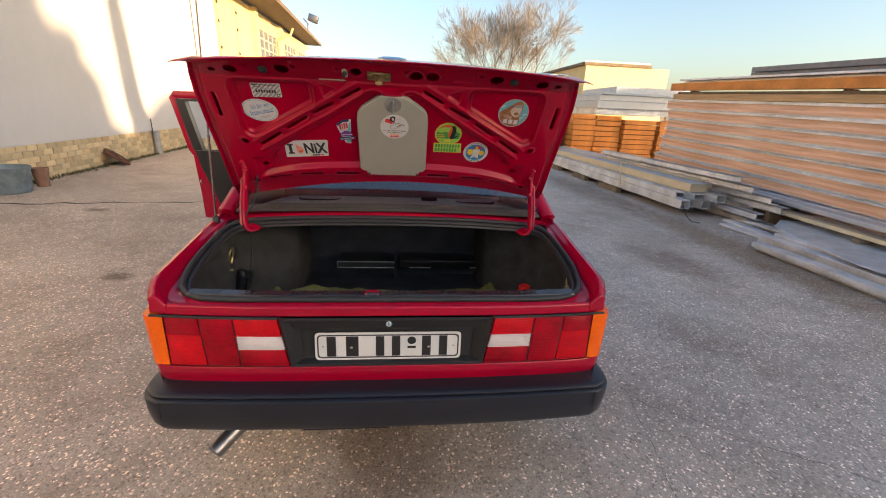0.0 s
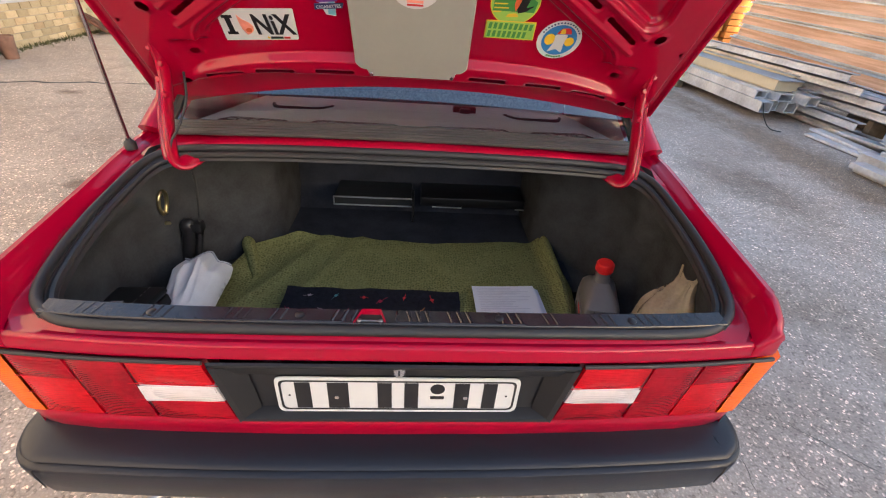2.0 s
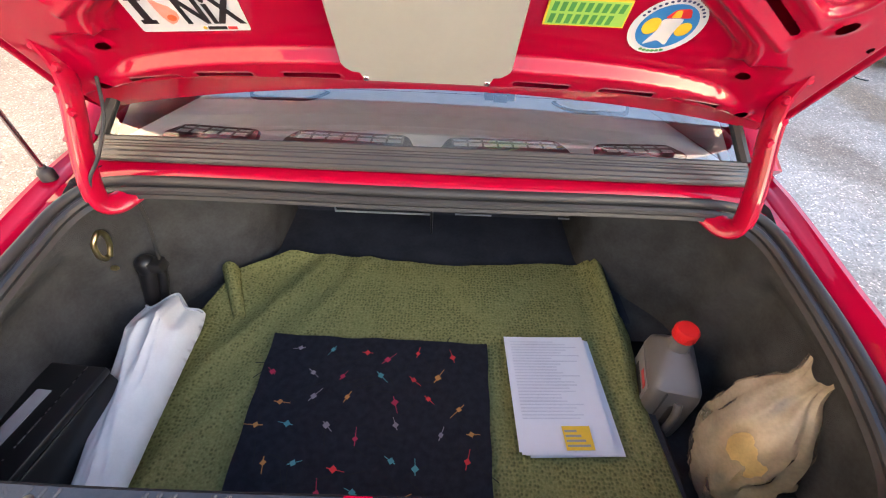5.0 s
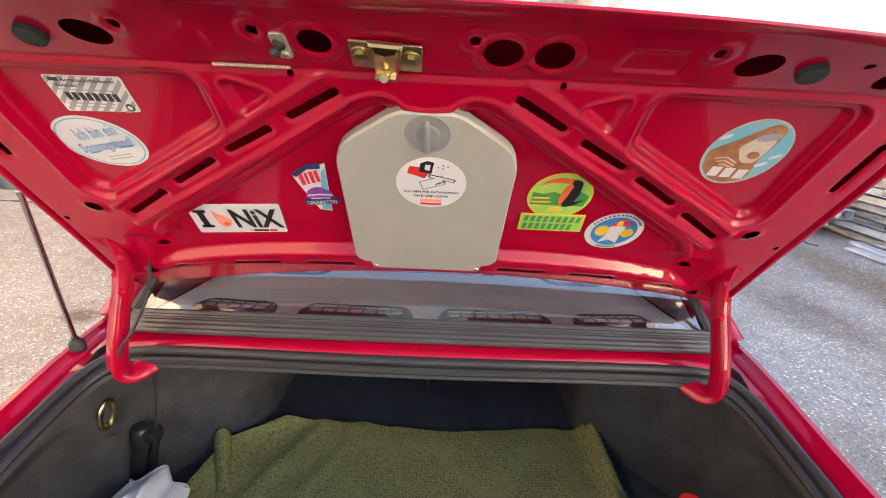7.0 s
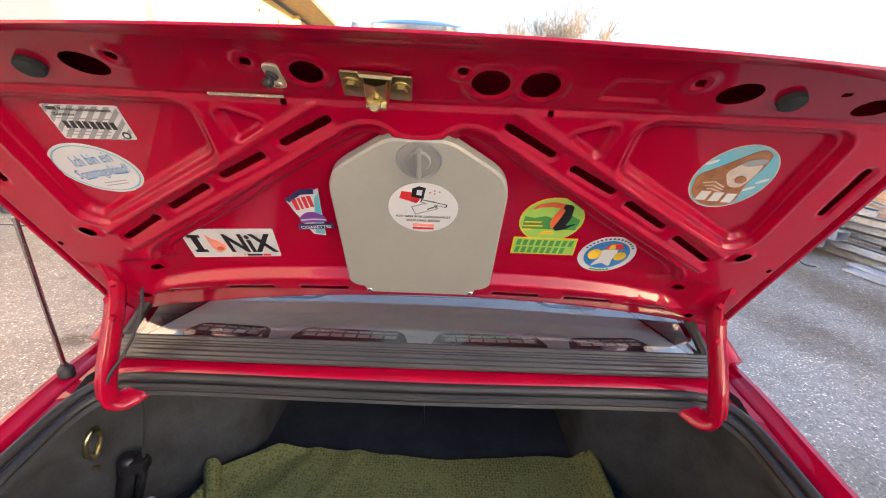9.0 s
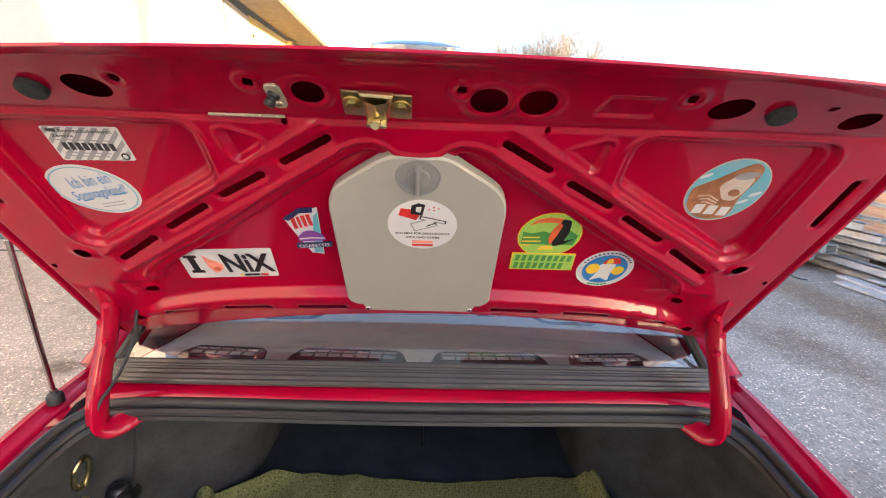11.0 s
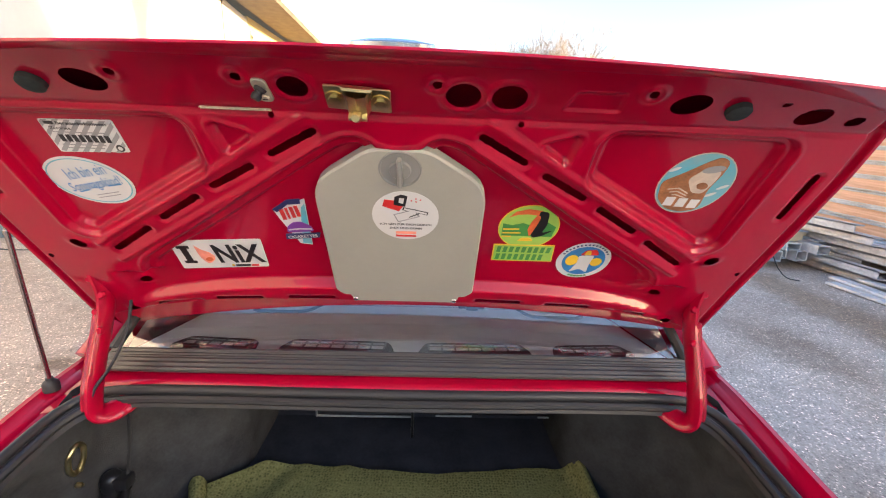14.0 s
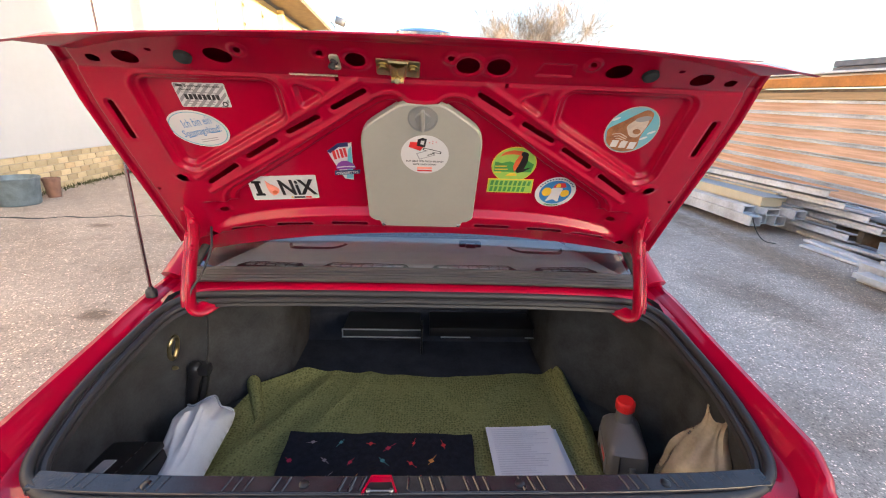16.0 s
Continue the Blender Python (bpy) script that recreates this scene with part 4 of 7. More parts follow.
def poly_dist(pts, X, Y):
    """Signed distance to a polygon, negative inside."""
    d = np.full(X.shape, 1e9)
    inside = np.zeros(X.shape, bool)
    n = len(pts)
    for i in range(n):
        (x0, y0), (x1, y1) = pts[i], pts[(i + 1) % n]
        ex, ey = x1 - x0, y1 - y0
        t = np.clip(((X - x0) * ex + (Y - y0) * ey) / (ex * ex + ey * ey), 0, 1)
        d = np.minimum(d, np.hypot(X - x0 - t * ex, Y - y0 - t * ey))
        if ey != 0:
            inside ^= ((y0 > Y) != (y1 > Y)) & (X < x0 + (Y - y0) * ex / ey)
    return np.where(inside, -d, d)


def inset(pts, r):
    """A convex polygon drawn in by r, to round its corners."""
    n, out = len(pts), []
    area = sum(pts[i][0] * pts[(i + 1) % n][1] - pts[(i + 1) % n][0] * pts[i][1] for i in range(n))
    sg = 1 if area > 0 else -1
    for i in range(n):
        a, b, c = Vector(pts[i - 1]), Vector(pts[i]), Vector(pts[(i + 1) % n])
        d1, d2 = (b - a).normalized(), (c - b).normalized()
        n1, n2 = Vector((-d1.y, d1.x)) * sg, Vector((-d2.y, d2.x)) * sg
        k = (n1 + n2) / (1 + n1.dot(n2))
        out.append(tuple(b + k * r))
    return out


def seg_dist(a, b, r, X, Y):
    ex, ey = b[0] - a[0], b[1] - a[1]
    t = np.clip(((X - a[0]) * ex + (Y - a[1]) * ey) / (ex * ex + ey * ey + 1e-12), 0, 1)
    return np.hypot(X - a[0] - t * ex, Y - a[1] - t * ey) - r


def ell_dist(cx, cy, rx, ry, turn, X, Y):
    c, s = math.cos(turn), math.sin(turn)
    x, y = (X - cx) * c + (Y - cy) * s, -(X - cx) * s + (Y - cy) * c
    k = np.sqrt((x / rx) ** 2 + (y / ry) ** 2) + 1e-9
    return (k - 1) * min(rx, ry)


def step(d, a, b):
    t = np.clip((d - a) / (b - a), 0, 1)
    return t * t * (3 - 2 * t)


SLOTS = [((0.122, 0.413), (0.190, 0.372), 0.0060), ((0.229, 0.347), (0.300, 0.305), 0.0060), ((0.337, 0.280), (0.413, 0.230), 0.0060), ((0.452, 0.201), (0.535, 0.143), 0.0060),
         ((0.158, -0.003), (0.248, -0.006), 0.0056), ((0.315, -0.011), (0.405, -0.017), 0.0056), ((0.450, -0.028), (0.540, -0.043), 0.0058), ((0.653, 0.278), (0.653, 0.364), 0.006)]
ROUNDS = [(0.594, 0.160, 0.014, 0.010, 0.5), (0.547, 0.026, 0.011, 0.008, 0.3), (0.601, -0.057, 0.012, 0.009, 0.2), (0.671, 0.119, 0.005, 0.005, 0), (0.382, 0.487, 0.025, 0.018, 0.15), (0.504, 0.494, 0.006, 0.004, 0.2), (0.558, 0.474, 0.022, 0.016, 0.2), (0.622, 0.468, 0.012, 0.009, 0.2),
          (0.172, 0.438, 0.0045, 0.0045, 0)]
SINGLE = [(0.087, 0.486, 0.0225, 0.0205, 0), (0.146, 0.486, 0.0225, 0.0205, 0), (-0.127, 0.490, 0.019, 0.017, 0), (-0.191, 0.503, 0.006, 0.006, 0), (0.053, 0.503, 0.006, 0.006, 0), (0.325, 0.502, 0.006, 0.006, 0), (-0.340, 0.502, 0.006, 0.006, 0)]


def lid_height(U, V, W):
    """Relief of the pressed inner frame; W is half the width there."""
    A = np.abs(U)
    w = np.full(U.shape, 0.028)
    strip = np.clip(V - 0.447, 0, 1)
    w = w + strip * 0.42
    # valley along the crease
    w = w - 0.0025 * np.exp(-((V - 0.443) / 0.004) ** 2)
    side = poly_dist(inset([(0.290, 0.436), (0.592, 0.434), (0.592, 0.150), (0.290, 0.336)], 0.036), A, V) - 0.036
    mid = poly_dist([(0.0, 0.386), (0.034, 0.391), (0.045, 0.403), (0.060, 0.409), (0.080, 0.408), (0.105, 0.398), (0.138, 0.376), (0.205, 0.328), (0.320, 0.242), (0.458, 0.148), (0.498, 0.118), (0.513, 0.096), (0.520, 0.070), (0.512, 0.045), (0.450, 0.020), (0.0, 0.020), (-0.1, 0.020), (-0.1, 0.386)], A, V)
    tri = poly_dist(inset([(0.268, 0.428), (0.257, 0.366), (0.201, 0.404)], 0.008), A, V) - 0.008
    w = w - 0.011 * (1 - step(side, -0.007, 0.0)) - 0.012 * (1 - step(side, -0.021, -0.013)) + 0.002 * np.exp(-((side - 0.003) / 0.003) ** 2) + 0.0015 * np.exp(-((side + 0.011) / 0.003) ** 2)
    low_side = step(0.075 - V, 0.0, 0.015)
    w = w - (1 - low_side) * (0.012 * (1 - step(mid, -0.007, 0.001)) + 0.012 * (1 - step(mid, -0.026, -0.018)) - 0.002 * np.exp(-((mid - 0.003) / 0.003) ** 2))
    foot = V - (0.049 - 0.0063 * (A / 0.3) ** 2 - 0.0037 * (A / 0.3) ** 4)  # over the foot of the lower cross rail
    w = w - low_side * 0.0235 * np.clip((foot + 0.016) / 0.015, 0, 1) * (1 - step(A, 0.535, 0.60))
    w = w - 0.009 * (1 - step(tri, -0.006, 0.001)) + 0.0015 * np.exp(-((tri - 0.003) / 0.003) ** 2)
    # beads along the two diagonal ribs
    for off in (0.024, -0.022):
        w = w + 0.0045 * np.exp(-((seg_dist((0.12 + 0.4 * off, 0.415 + off), (0.55 + 0.4 * off, 0.135 + off), 0, A, V)) / 0.006) ** 2)
    for a, b, r in SLOTS:
        w = w - 0.003 * (1 - step(seg_dist(a, b, r, A, V), 0.001, 0.007))
    for cx, cy, rx, ry, t in ROUNDS[:3]:
        w = w + 0.003 * np.exp(-(ell_dist(cx, cy, rx, ry, t, A, V) / 0.006) ** 2)
    for cx, cy, rx, ry, t in SINGLE:
        w = w + 0.003 * np.exp(-((ell_dist(cx, cy, rx, ry, t, U, V) - 0.006) / 0.004) ** 2)
    w = w - 0.004 * (1 - step(poly_dist([(0.225, 0.470), (0.295, 0.470), (0.290, 0.497), (0.232, 0.497)], U, V), 0, 0.005))
    # flange along the sides and the lower edge
    w = w - 0.024 * step(A - (W - 0.046), 0.0, 0.016) + 0.008 * step(A - (W - 0.014), 0.0, 0.008)
    low = V - (-0.024 - 0.40 * U ** 4)
    w = w - 0.010 * (1 - step(low, 0.004, 0.014))
    return w


NU, NV = 440, 200
S, R = np.meshgrid(np.linspace(-1, 1, NU + 1), np.linspace(0, 1, NV + 1))
U = S * 0.70
for _ in range(4):
    Vv = low_edge(U) + (top_edge(U) - low_edge(U)) * R
    U = S * half_width(Vv)
Vv = low_edge(U) + (top_edge(U) - low_edge(U)) * R


def hole_dist(X, Y):
    A = np.abs(X)
    d = np.full(X.shape, 1e9)
    for a, b, r in SLOTS:
        d = np.minimum(d, seg_dist(a, b, r, A, Y))
    for q in ROUNDS:
        d = np.minimum(d, ell_dist(*q, A, Y))
    for q in SINGLE:
        d = np.minimum(d, ell_dist(*q, X, Y))
    return d


E_ = 0.0005
D = hole_dist(U, Vv)
gx = (hole_dist(U + E_, Vv) - hole_dist(U - E_, Vv)) / (2 * E_)
gy = (hole_dist(U, Vv + E_) - hole_dist(U, Vv - E_)) / (2 * E_)
gn = gx ** 2 + gy ** 2 + 1e-6
near = np.abs(D) < 0.0019
U = np.where(near, U - D * gx / gn, U)
Vv = np.where(near, Vv - D * gy / gn, Vv)
D = np.where(near, 0.0, D)
WW = lid_height(U, Vv, half_width(Vv))
inner = Shape()
inner.v = [tuple(p) for p in np.stack([U, Vv, WW], -1).reshape(-1, 3).tolist()]
deep = D < -0.0005
for i in range(NV):
    for j in range(NU):
        if deep[i, j] or deep[i, j + 1] or deep[i + 1, j + 1] or deep[i + 1, j]:
            continue
        if D[i, j] <= 0 and D[i, j + 1] <= 0 and D[i + 1, j + 1] <= 0 and D[i + 1, j] <= 0:
            continue
        a = i * (NU + 1) + j
        inner.f.append((a, a + 1, a + NU + 2, a + NU + 1))
inner.m = [0] * len(inner.f)
lid_inner = bpy.data.meshes.new("trunk_lid")
lid_inner.from_pydata(inner.v, [], inner.f)
lid_inner.materials.append(PAINT)
lid_inner.polygons.foreach_set("use_smooth", [True] * len(lid_inner.polygons))
lid_inner.update()
trunk_lid = part("trunk_lid", lid_inner, None, car, "raised red trunk lid with stickers on its pressed inner frame", m=LID)

skin = Shape()
NS = 48


def lip_edge(u):
    """Lower edge of the outer skin, which hangs below the inner frame."""
    return -0.088 - 0.20 * u * u + 0.02 * u


def skin_pt(s, t):
    a = -1 + 2 * s
    u = a * 0.70
    for _ in range(3):
        v = lip_edge(u) + (TOP - 0.044 - lip_edge(u)) * t
        wd = half_width(v) + 0.004
        u = a * wd
    return (u, v - 0.035 * t * a ** 4, -0.020 - 0.012 * math.sin(math.pi * t) * (1 - a * a) + (0.004 + 0.014 * t) * abs(a) ** 6)


skin.grid(skin_pt, NS, 40)
rim_in = [(float(U[0, j]), float(Vv[0, j]), float(WW[0, j])) for j in range(0, NU + 1, 10)]
skin.loft([rim_in, [(x, y - 0.005, -0.010) for x, y, z in rim_in], [(x, lip_edge(x) + 0.010, -0.015) for x, y, z in rim_in], [(x, lip_edge(x) + 0.001, -0.0145) for x, y, z in rim_in], [(x, lip_edge(x) - 0.002, -0.017) for x, y, z in rim_in], [(x, lip_edge(x), -0.020) for x, y, z in rim_in]])
for c in (0, NU):
    e = [(float(U[i, c]), float(Vv[i, c]), float(WW[i, c])) for i in range(0, NV + 1, 10)]
    skin.loft([e, [skin_pt(c / NU, i / 20) for i in range(21)]])
# rear drop of the lid with its overhanging ends
face = []
top_row = [(float(U[NV, j]), float(Vv[NV, j]), float(WW[NV, j])) for j in range(0, NU + 1, 10)]
skin.loft([top_row, [skin_pt(j / NU, 1.0) for j in range(0, NU + 1, 10)]])
skin.loft([top_row] + [[(u * (1 + 0.012 * k), v + (rear_edge(u)[0] - 0.0015 - v) * k, w + (rear_edge(u)[1] - w) * (0.35 * k + 0.65 * k * k)) for u, v, w in top_row] for k in (0.25, 0.5, 0.75, 1.0)])
for k in range(81):
    u = (-1 + 2 * k / 80) * 0.712
    ve, we = rear_edge(u)
    f = min(0.94, max(0.0, (abs(u) - 0.60) / 0.075))
    g = 1 + 0.75 * (abs(u) / 0.7) ** 4  # the shoulders fall away towards the ends
    low_w = 0.020 * (abs(u) / 0.7) ** 6
    sec = [(ve - 0.0015, we), (ve + 0.0012, we + 0.0015), (ve + 0.0030, we - 0.001), (ve - 0.0075 * g, we - 0.025), (ve - 0.024 * g, we - 0.060), (ve - 0.048 * g, -0.008 + low_w), (ve - 0.056 * g, -0.018 + low_w), (min(TOP - 0.046, ve - 0.064 * g), -0.0225 + low_w)]
    face.append([(u, v + (ve - v) * f, w + (we - w) * f) for v, w in sec])
skin.loft(face, 0, True, True)
part("lid_skin", skin, PAINT, trunk_lid)

emb = Shape().lathe([(0.050, -0.006), (0.050, 0.003), (0.0485, 0.0045), (0.047, 0.0045)], 36, 0).lathe([(0.0475, 0.0042), (0.030, 0.0075), (0.0, 0.009)], 36, 1)
BLUE = material("blue enamel", (0.03, 0.13, 0.42), 0.3, coat=0.2, vary=0.05)
part("round_badge", emb, [CHROME, BLUE], trunk_lid, "round blue badge with a chrome rim", m=pose(0.0, 0.5435, 0.046, -115.3, 0, 0))
script = Shape()
for k, x in enumerate((0.470, 0.522, 0.572, 0.624)):
    script.box(x - 0.021, x + 0.021, -0.013, 0.013, 0.0, 0.0045, 0.001)
tagged(part("model_badge", script, CHROME, trunk_lid, "small chrome characters on the lid", m=pose(0, 0.517, 0.042, -115.3, 0, 0)), kind="stuff")

# tool flap
flap = Shape()
fl = round_poly([(-0.036, 0.391), (0.036, 0.391), (0.054, 0.3845), (0.113, 0.343), (0.129, 0.328), (0.139, 0.308), (0.1425, 0.288), (0.146, 0.030), (0.130, 0.016), (0.118, 0.016), (0.112, -0.006), (-0.112, -0.006), (-0.118, 0.016), (-0.130, 0.016), (-0.146, 0.030), (-0.1425, 0.288), (-0.139, 0.308), (-0.129, 0.328), (-0.113, 0.343), (-0.054, 0.3845)], 0.014)
fl = [(x * 0.985, y) for x, y in fl]
flap.slab(fl, 0.012, 0.0315, 0, bevel=0.0035)
flap_ob = part("tool_flap", flap, GREYFLAP, trunk_lid, "light grey plastic tool tray cover in the lid")
knob = Shape().lathe([(0.0335, 0), (0.0325, 0.0018), (0.0305, 0.0012), (0.0290, -0.0025), (0.0175, -0.0025), (0.0165, 0.003), (0.0155, 0.004), (0, 0.0042)], 40)
knob.box(-0.0042, 0.0042, -0.027, 0.025, 0.0, 0.0135, 0.0035)
part("turn_knob", knob, material("grey knob plastic", (0.25, 0.25, 0.24), 0.4, vary=0.05), flap_ob, "round grey turn knob", m=pose(0.001, 0.3555, 0.0320))
for s in (-1, 1):
    part("rivet", Shape().lathe([(0.006, 0), (0.005, 0.002), (0, 0.003)], 12), CHROME, flap_ob, m=pose(s * 0.106, 0.003, 0.0313))

# latch, switch, spring, buffers
lat = Shape()
lat.box(-0.036, -0.012, -0.022, 0.018, 0, 0.004, 0.002)
lat.box(0.012, 0.036, -0.022, 0.018, 0, 0.004, 0.002)
lat.loft([[(x, y, z) for x, z in ((-0.014, 0.003), (-0.010, 0.016), (0.0, 0.02), (0.010, 0.016), (0.014, 0.003))] for y in (0.016, -0.006)])
lat.loft([[(x, y, z) for x, z in ((-0.014, 0.003), (-0.010, 0.016), (0.0, 0.02), (0.010, 0.016), (0.014, 0.003))] for y in (-0.006, -0.018)])
lat.slab([(-0.017, 0.020), (0.017, 0.020), (0.013, -0.013), (-0.011, -0.013)], 0.002, 0.010, 0, bevel=0.003)
lat.box(-0.0105, 0.0105, -0.017, -0.012, 0.006, 0.026, 0.001)
lat.tube([(0, -0.012, 0.016), (0, -0.010, 0.026), (0, -0.004, 0.034), (0, 0.002, 0.038)], 0.0046, 10, 0)
lat.box(-0.005, 0.005, -0.012, -0.004, 0.020, 0.032, 0.002, 0)
for s in (-1, 1):
    lat.lathe([(0.0105, 0.004), (0.0105, 0.006), (0.0, 0.006)], 16, 0, pose(s * 0.025, 0.0, 0))
    lat.lathe([(0.0068, 0.006), (0.0068, 0.011), (0.0, 0.012)], 6, 0, pose(s * 0.025, 0.0, 0))
tilt = math.degrees(math.atan(0.42))
part("latch", lat, [BRASS, CHROME], trunk_lid, "yellow zinc latch with two bolts", m=pose(-0.047, 0.479, 0.0440, tilt, 0, -3) @ Matrix.Diagonal((1.16, 1.12, 0.9, 1)), angle=25)
PALEZINC = material("pale zinc plate", (0.62, 0.57, 0.46), 0.4, 0.6, vary=0.15, scale=60)
sw = Shape().slab(round_poly([(-0.0095, -0.021), (0.0095, -0.021), (0.0095, 0.021), (-0.0095, 0.021)], 0.0094, 6), 0, 0.003, 0, bevel=0.001)
sw.lathe([(0.0078, 0.003), (0.0072, 0.007), (0.0050, 0.008), (0.0050, 0.011), (0.0062, 0.012), (0.0062, 0.017), (0.005, 0.019), (0, 0.019)], 14, 1, pose(0.001, 0.006, 0, 14, -24, 0))
sw.lathe([(0.0048, 0.003), (0.0042, 0.005), (0.0, 0.0055)], 12, 0, pose(0.001, -0.0125, 0)).box(-0.003, 0.003, -0.0131, -0.0119, 0.0052, 0.0058, 0, 1)
part("light_switch", sw, [PALEZINC, RUBBER], trunk_lid, "small black light switch on a pale metal plate", m=pose(-0.166, 0.4835, 0.0440, tilt, 0, 0))
spring = Shape()
spring.tube([(-0.262 + 0.094 * k / 260, 0.4485 + 0.0017 * math.sin(k * 1.3), 0.0325 + 0.0017 * math.cos(k * 1.3)) for k in range(261)], 0.0006, 5)
part("coil_spring", spring, PALEZINC, trunk_lid, "thin coil spring")
buf = mesh_of("rubber_buffer", Shape().lathe([(0.0155, 0), (0.0150, 0.007), (0.012, 0.0095), (0.0, 0.010)], 24), material("grey rubber", (0.035, 0.042, 0.042), 0.85, vary=0.3, scale=30, spec=0.2))
for s in (-1, 1):
    part("rubber_buffer", buf, None, trunk_lid, "round grey rubber buffer", m=pose(s * 0.447, 0.483, 0.0435, tilt, 0, 0))

# hinge arms
for s in (-1, 1):
    arm = Shape()
    p = spline([(s * 0.640, 0.612, 1.262), (s * 0.640, 0.625, 1.20), (s * 0.640, 0.610, 1.14), (s * 0.638, 0.578, 1.08), (s * 0.635, 0.552, 1.03), (s * 0.633, 0.537, 0.985), (s * 0.628, 0.537, 0.966), (s * 0.616, 0.550, 0.957), (s * 0.602, 0.574, 0.960), (s * 0.592, 0.602, 0.965), (s * 0.580, 0.64, 0.950)], 5)
    arm.tube(p, [0.026 - 0.003 * min(1, i / 10) for i in range(len(p))], 12, flat=0.48, up=(1, 0, 0))
    arm.tube([q + Vector((s * 0.016, -0.006, 0)) for q in p[8:28]], 0.006, 6)
    arm.box(s * 0.640 - 0.034, s * 0.640 + 0.034, -0.003, 0.004, -0.07, 0.06, 0.003, at=Matrix.Translation((0, 0.606, 1.262)) @ pose(0, 0, 0, 34, 0, 0))
    for k in range(4):
        q = p[2 + 3 * k]
        arm.lathe([(0.009, 0), (0.009, 0.004), (0.006, 0.008), (0, 0.008)], 8, 0, Matrix.Translation(q + Vector((s * 0.006 * (-1) ** k, -0.016, 0))) @ pose(0, 0, 0, 80, 0, 0))
    part("hinge_arm", arm, PAINT, trunk_lid, "red gooseneck hinge arm").matrix_parent_inverse = LID.inverted()
cable = Shape().tube(spline([(-0.60, 0.640, 1.175), (-0.590, 0.60, 1.12), (-0.605, 0.56, 1.06), (-0.626, 0.535, 1.02), (-0.630, 0.520, 0.975)], 6), 0.0032, 8)
part("cable", cable, RUBBER, car, "thin black cable down the hinge")

# ---- aerial and open door ----
aer = empty("aerial", "telescopic chrome car aerial on the rear fender", "car aerial")
base, tip = Vector((-0.785, 0.611, 0.987)), Vector((-0.702, 0.493, 1.83))
d = tip - base
part("rod", Shape().tube([base, base + d * 0.42], 0.0048, 10).tube([base + d * 0.42, base + d * 0.72], 0.0036, 8).tube([base + d * 0.72, tip], 0.0028, 8).tube([base + d * 0.415, base + d * 0.425], 0.006, 10), material("dull dark chrome", (0.44, 0.39, 0.39), 0.25, 1.0, vary=0.1), aer)
part("foot", Shape().lathe([(0.0155, -0.02), (0.0155, -0.003), (0.012, 0.003), (0.0075, 0.006), (0.0065, 0.012), (0, 0.013)], 18), RUBBER, aer, "black rubber foot", m=Matrix.Translation(base))

dm = pose(-0.80, 2.80, 0, 0, 0, 177.5)
stand = Matrix(((1, 0, 0, 0), (0, 0, -1, 0), (0, 1, 0, 0), (0, 0, 0, 1)))
dsh = Shape()
dsh.slab(round_poly([(0.04, 0.45), (0.06, 0.41), (1.035, 0.41), (1.041, 0.63), (1.066, 1.00), (1.05, 1.03), (0.02, 1.03)], 0.02), -0.045, 0.045, 0, at=stand, bevel=0.012)
dsh.tube([(1.062, 0, 1.01), (1.09, 0, 1.05), (1.195, 0, 1.50), (1.18, 0, 1.52), (0.80, 0, 1.525), (0.45, 0, 1.40), (0.04, 0, 1.02)], 0.024, 8, flat=1.4)
door = part("front_door", dsh, PAINT, car, "open red front door", m=dm)
card = Shape().slab(round_poly([(1.035, 1.045), (1.00, 0.90), (0.86, 0.53), (0.80, 0.48), (0.08, 0.47), (0.06, 1.045)], 0.02), -0.066, -0.044, 0, at=stand, bevel=0.008)
part("door_card", card, BLACK, door, "black inner door trim")
part("window_trim", Shape().slab([(0.985, 1.04), (1.062, 1.04), (1.162, 1.485), (0.80, 1.495), (0.80, 1.47), (1.085, 1.468)], -0.034, 0.02, 0, at=stand), BLACK, door, "black inner window frame", smooth=False)
part("handle_rod", Shape().tube([(1.028, 0.04, 0.78), (1.028, 0.06, 0.76), (1.028, 0.04, 0.74)], 0.006, 6), CHROME, door)
pane = part("door_glass", Shape().add([(0.06, 0, 1.03), (1.05, 0, 1.03), (1.16, 0, 1.49), (0.80, 0, 1.51), (0.45, 0, 1.39)], [(0, 1, 2, 3, 4)]), GLASS, door)
pane.visible_shadow = False

# ---- stickers on the lid ----
VBLUE = material("blue print", (0.03, 0.20, 0.48), 0.4, vary=0.08)
VSKY = material("pale teal print", (0.35, 0.62, 0.68), 0.4, vary=0.35, scale=30, color2=(0.10, 0.45, 0.58))
VBROWN = material("brown print", (0.30, 0.12, 0.045), 0.45, vary=0.5, scale=40)
VBEIGE = material("beige print", (0.55, 0.46, 0.38), 0.45, vary=0.2, scale=60)
VGREEN = material("lime green print", (0.33, 0.55, 0.10), 0.4, vary=0.1)
VDGREEN = material("leaf green print", (0.06, 0.26, 0.06), 0.4, vary=0.2)
VYELLOW = material("yellow print", (0.80, 0.50, 0.03), 0.4, vary=0.1)
VORANGE = material("orange red print", (0.70, 0.13, 0.04), 0.4, vary=0.25, scale=40)
VRED = material("red print", (0.62, 0.03, 0.03), 0.4, vary=0.1)
VPURPLE = material("purple print", (0.20, 0.05, 0.30), 0.4, vary=0.2)
VNAVY = material("navy print", (0.025, 0.03, 0.11), 0.4, vary=0.1)
VPINK = material("salmon print", (0.85, 0.30, 0.22), 0.45, vary=0.15, scale=60)
VSILVER = material("silver foil", (0.66, 0.66, 0.66), 0.4, 0.15, vary=0.1)
VGREY = material("grey print", (0.30, 0.30, 0.31), 0.5, vary=0.1)
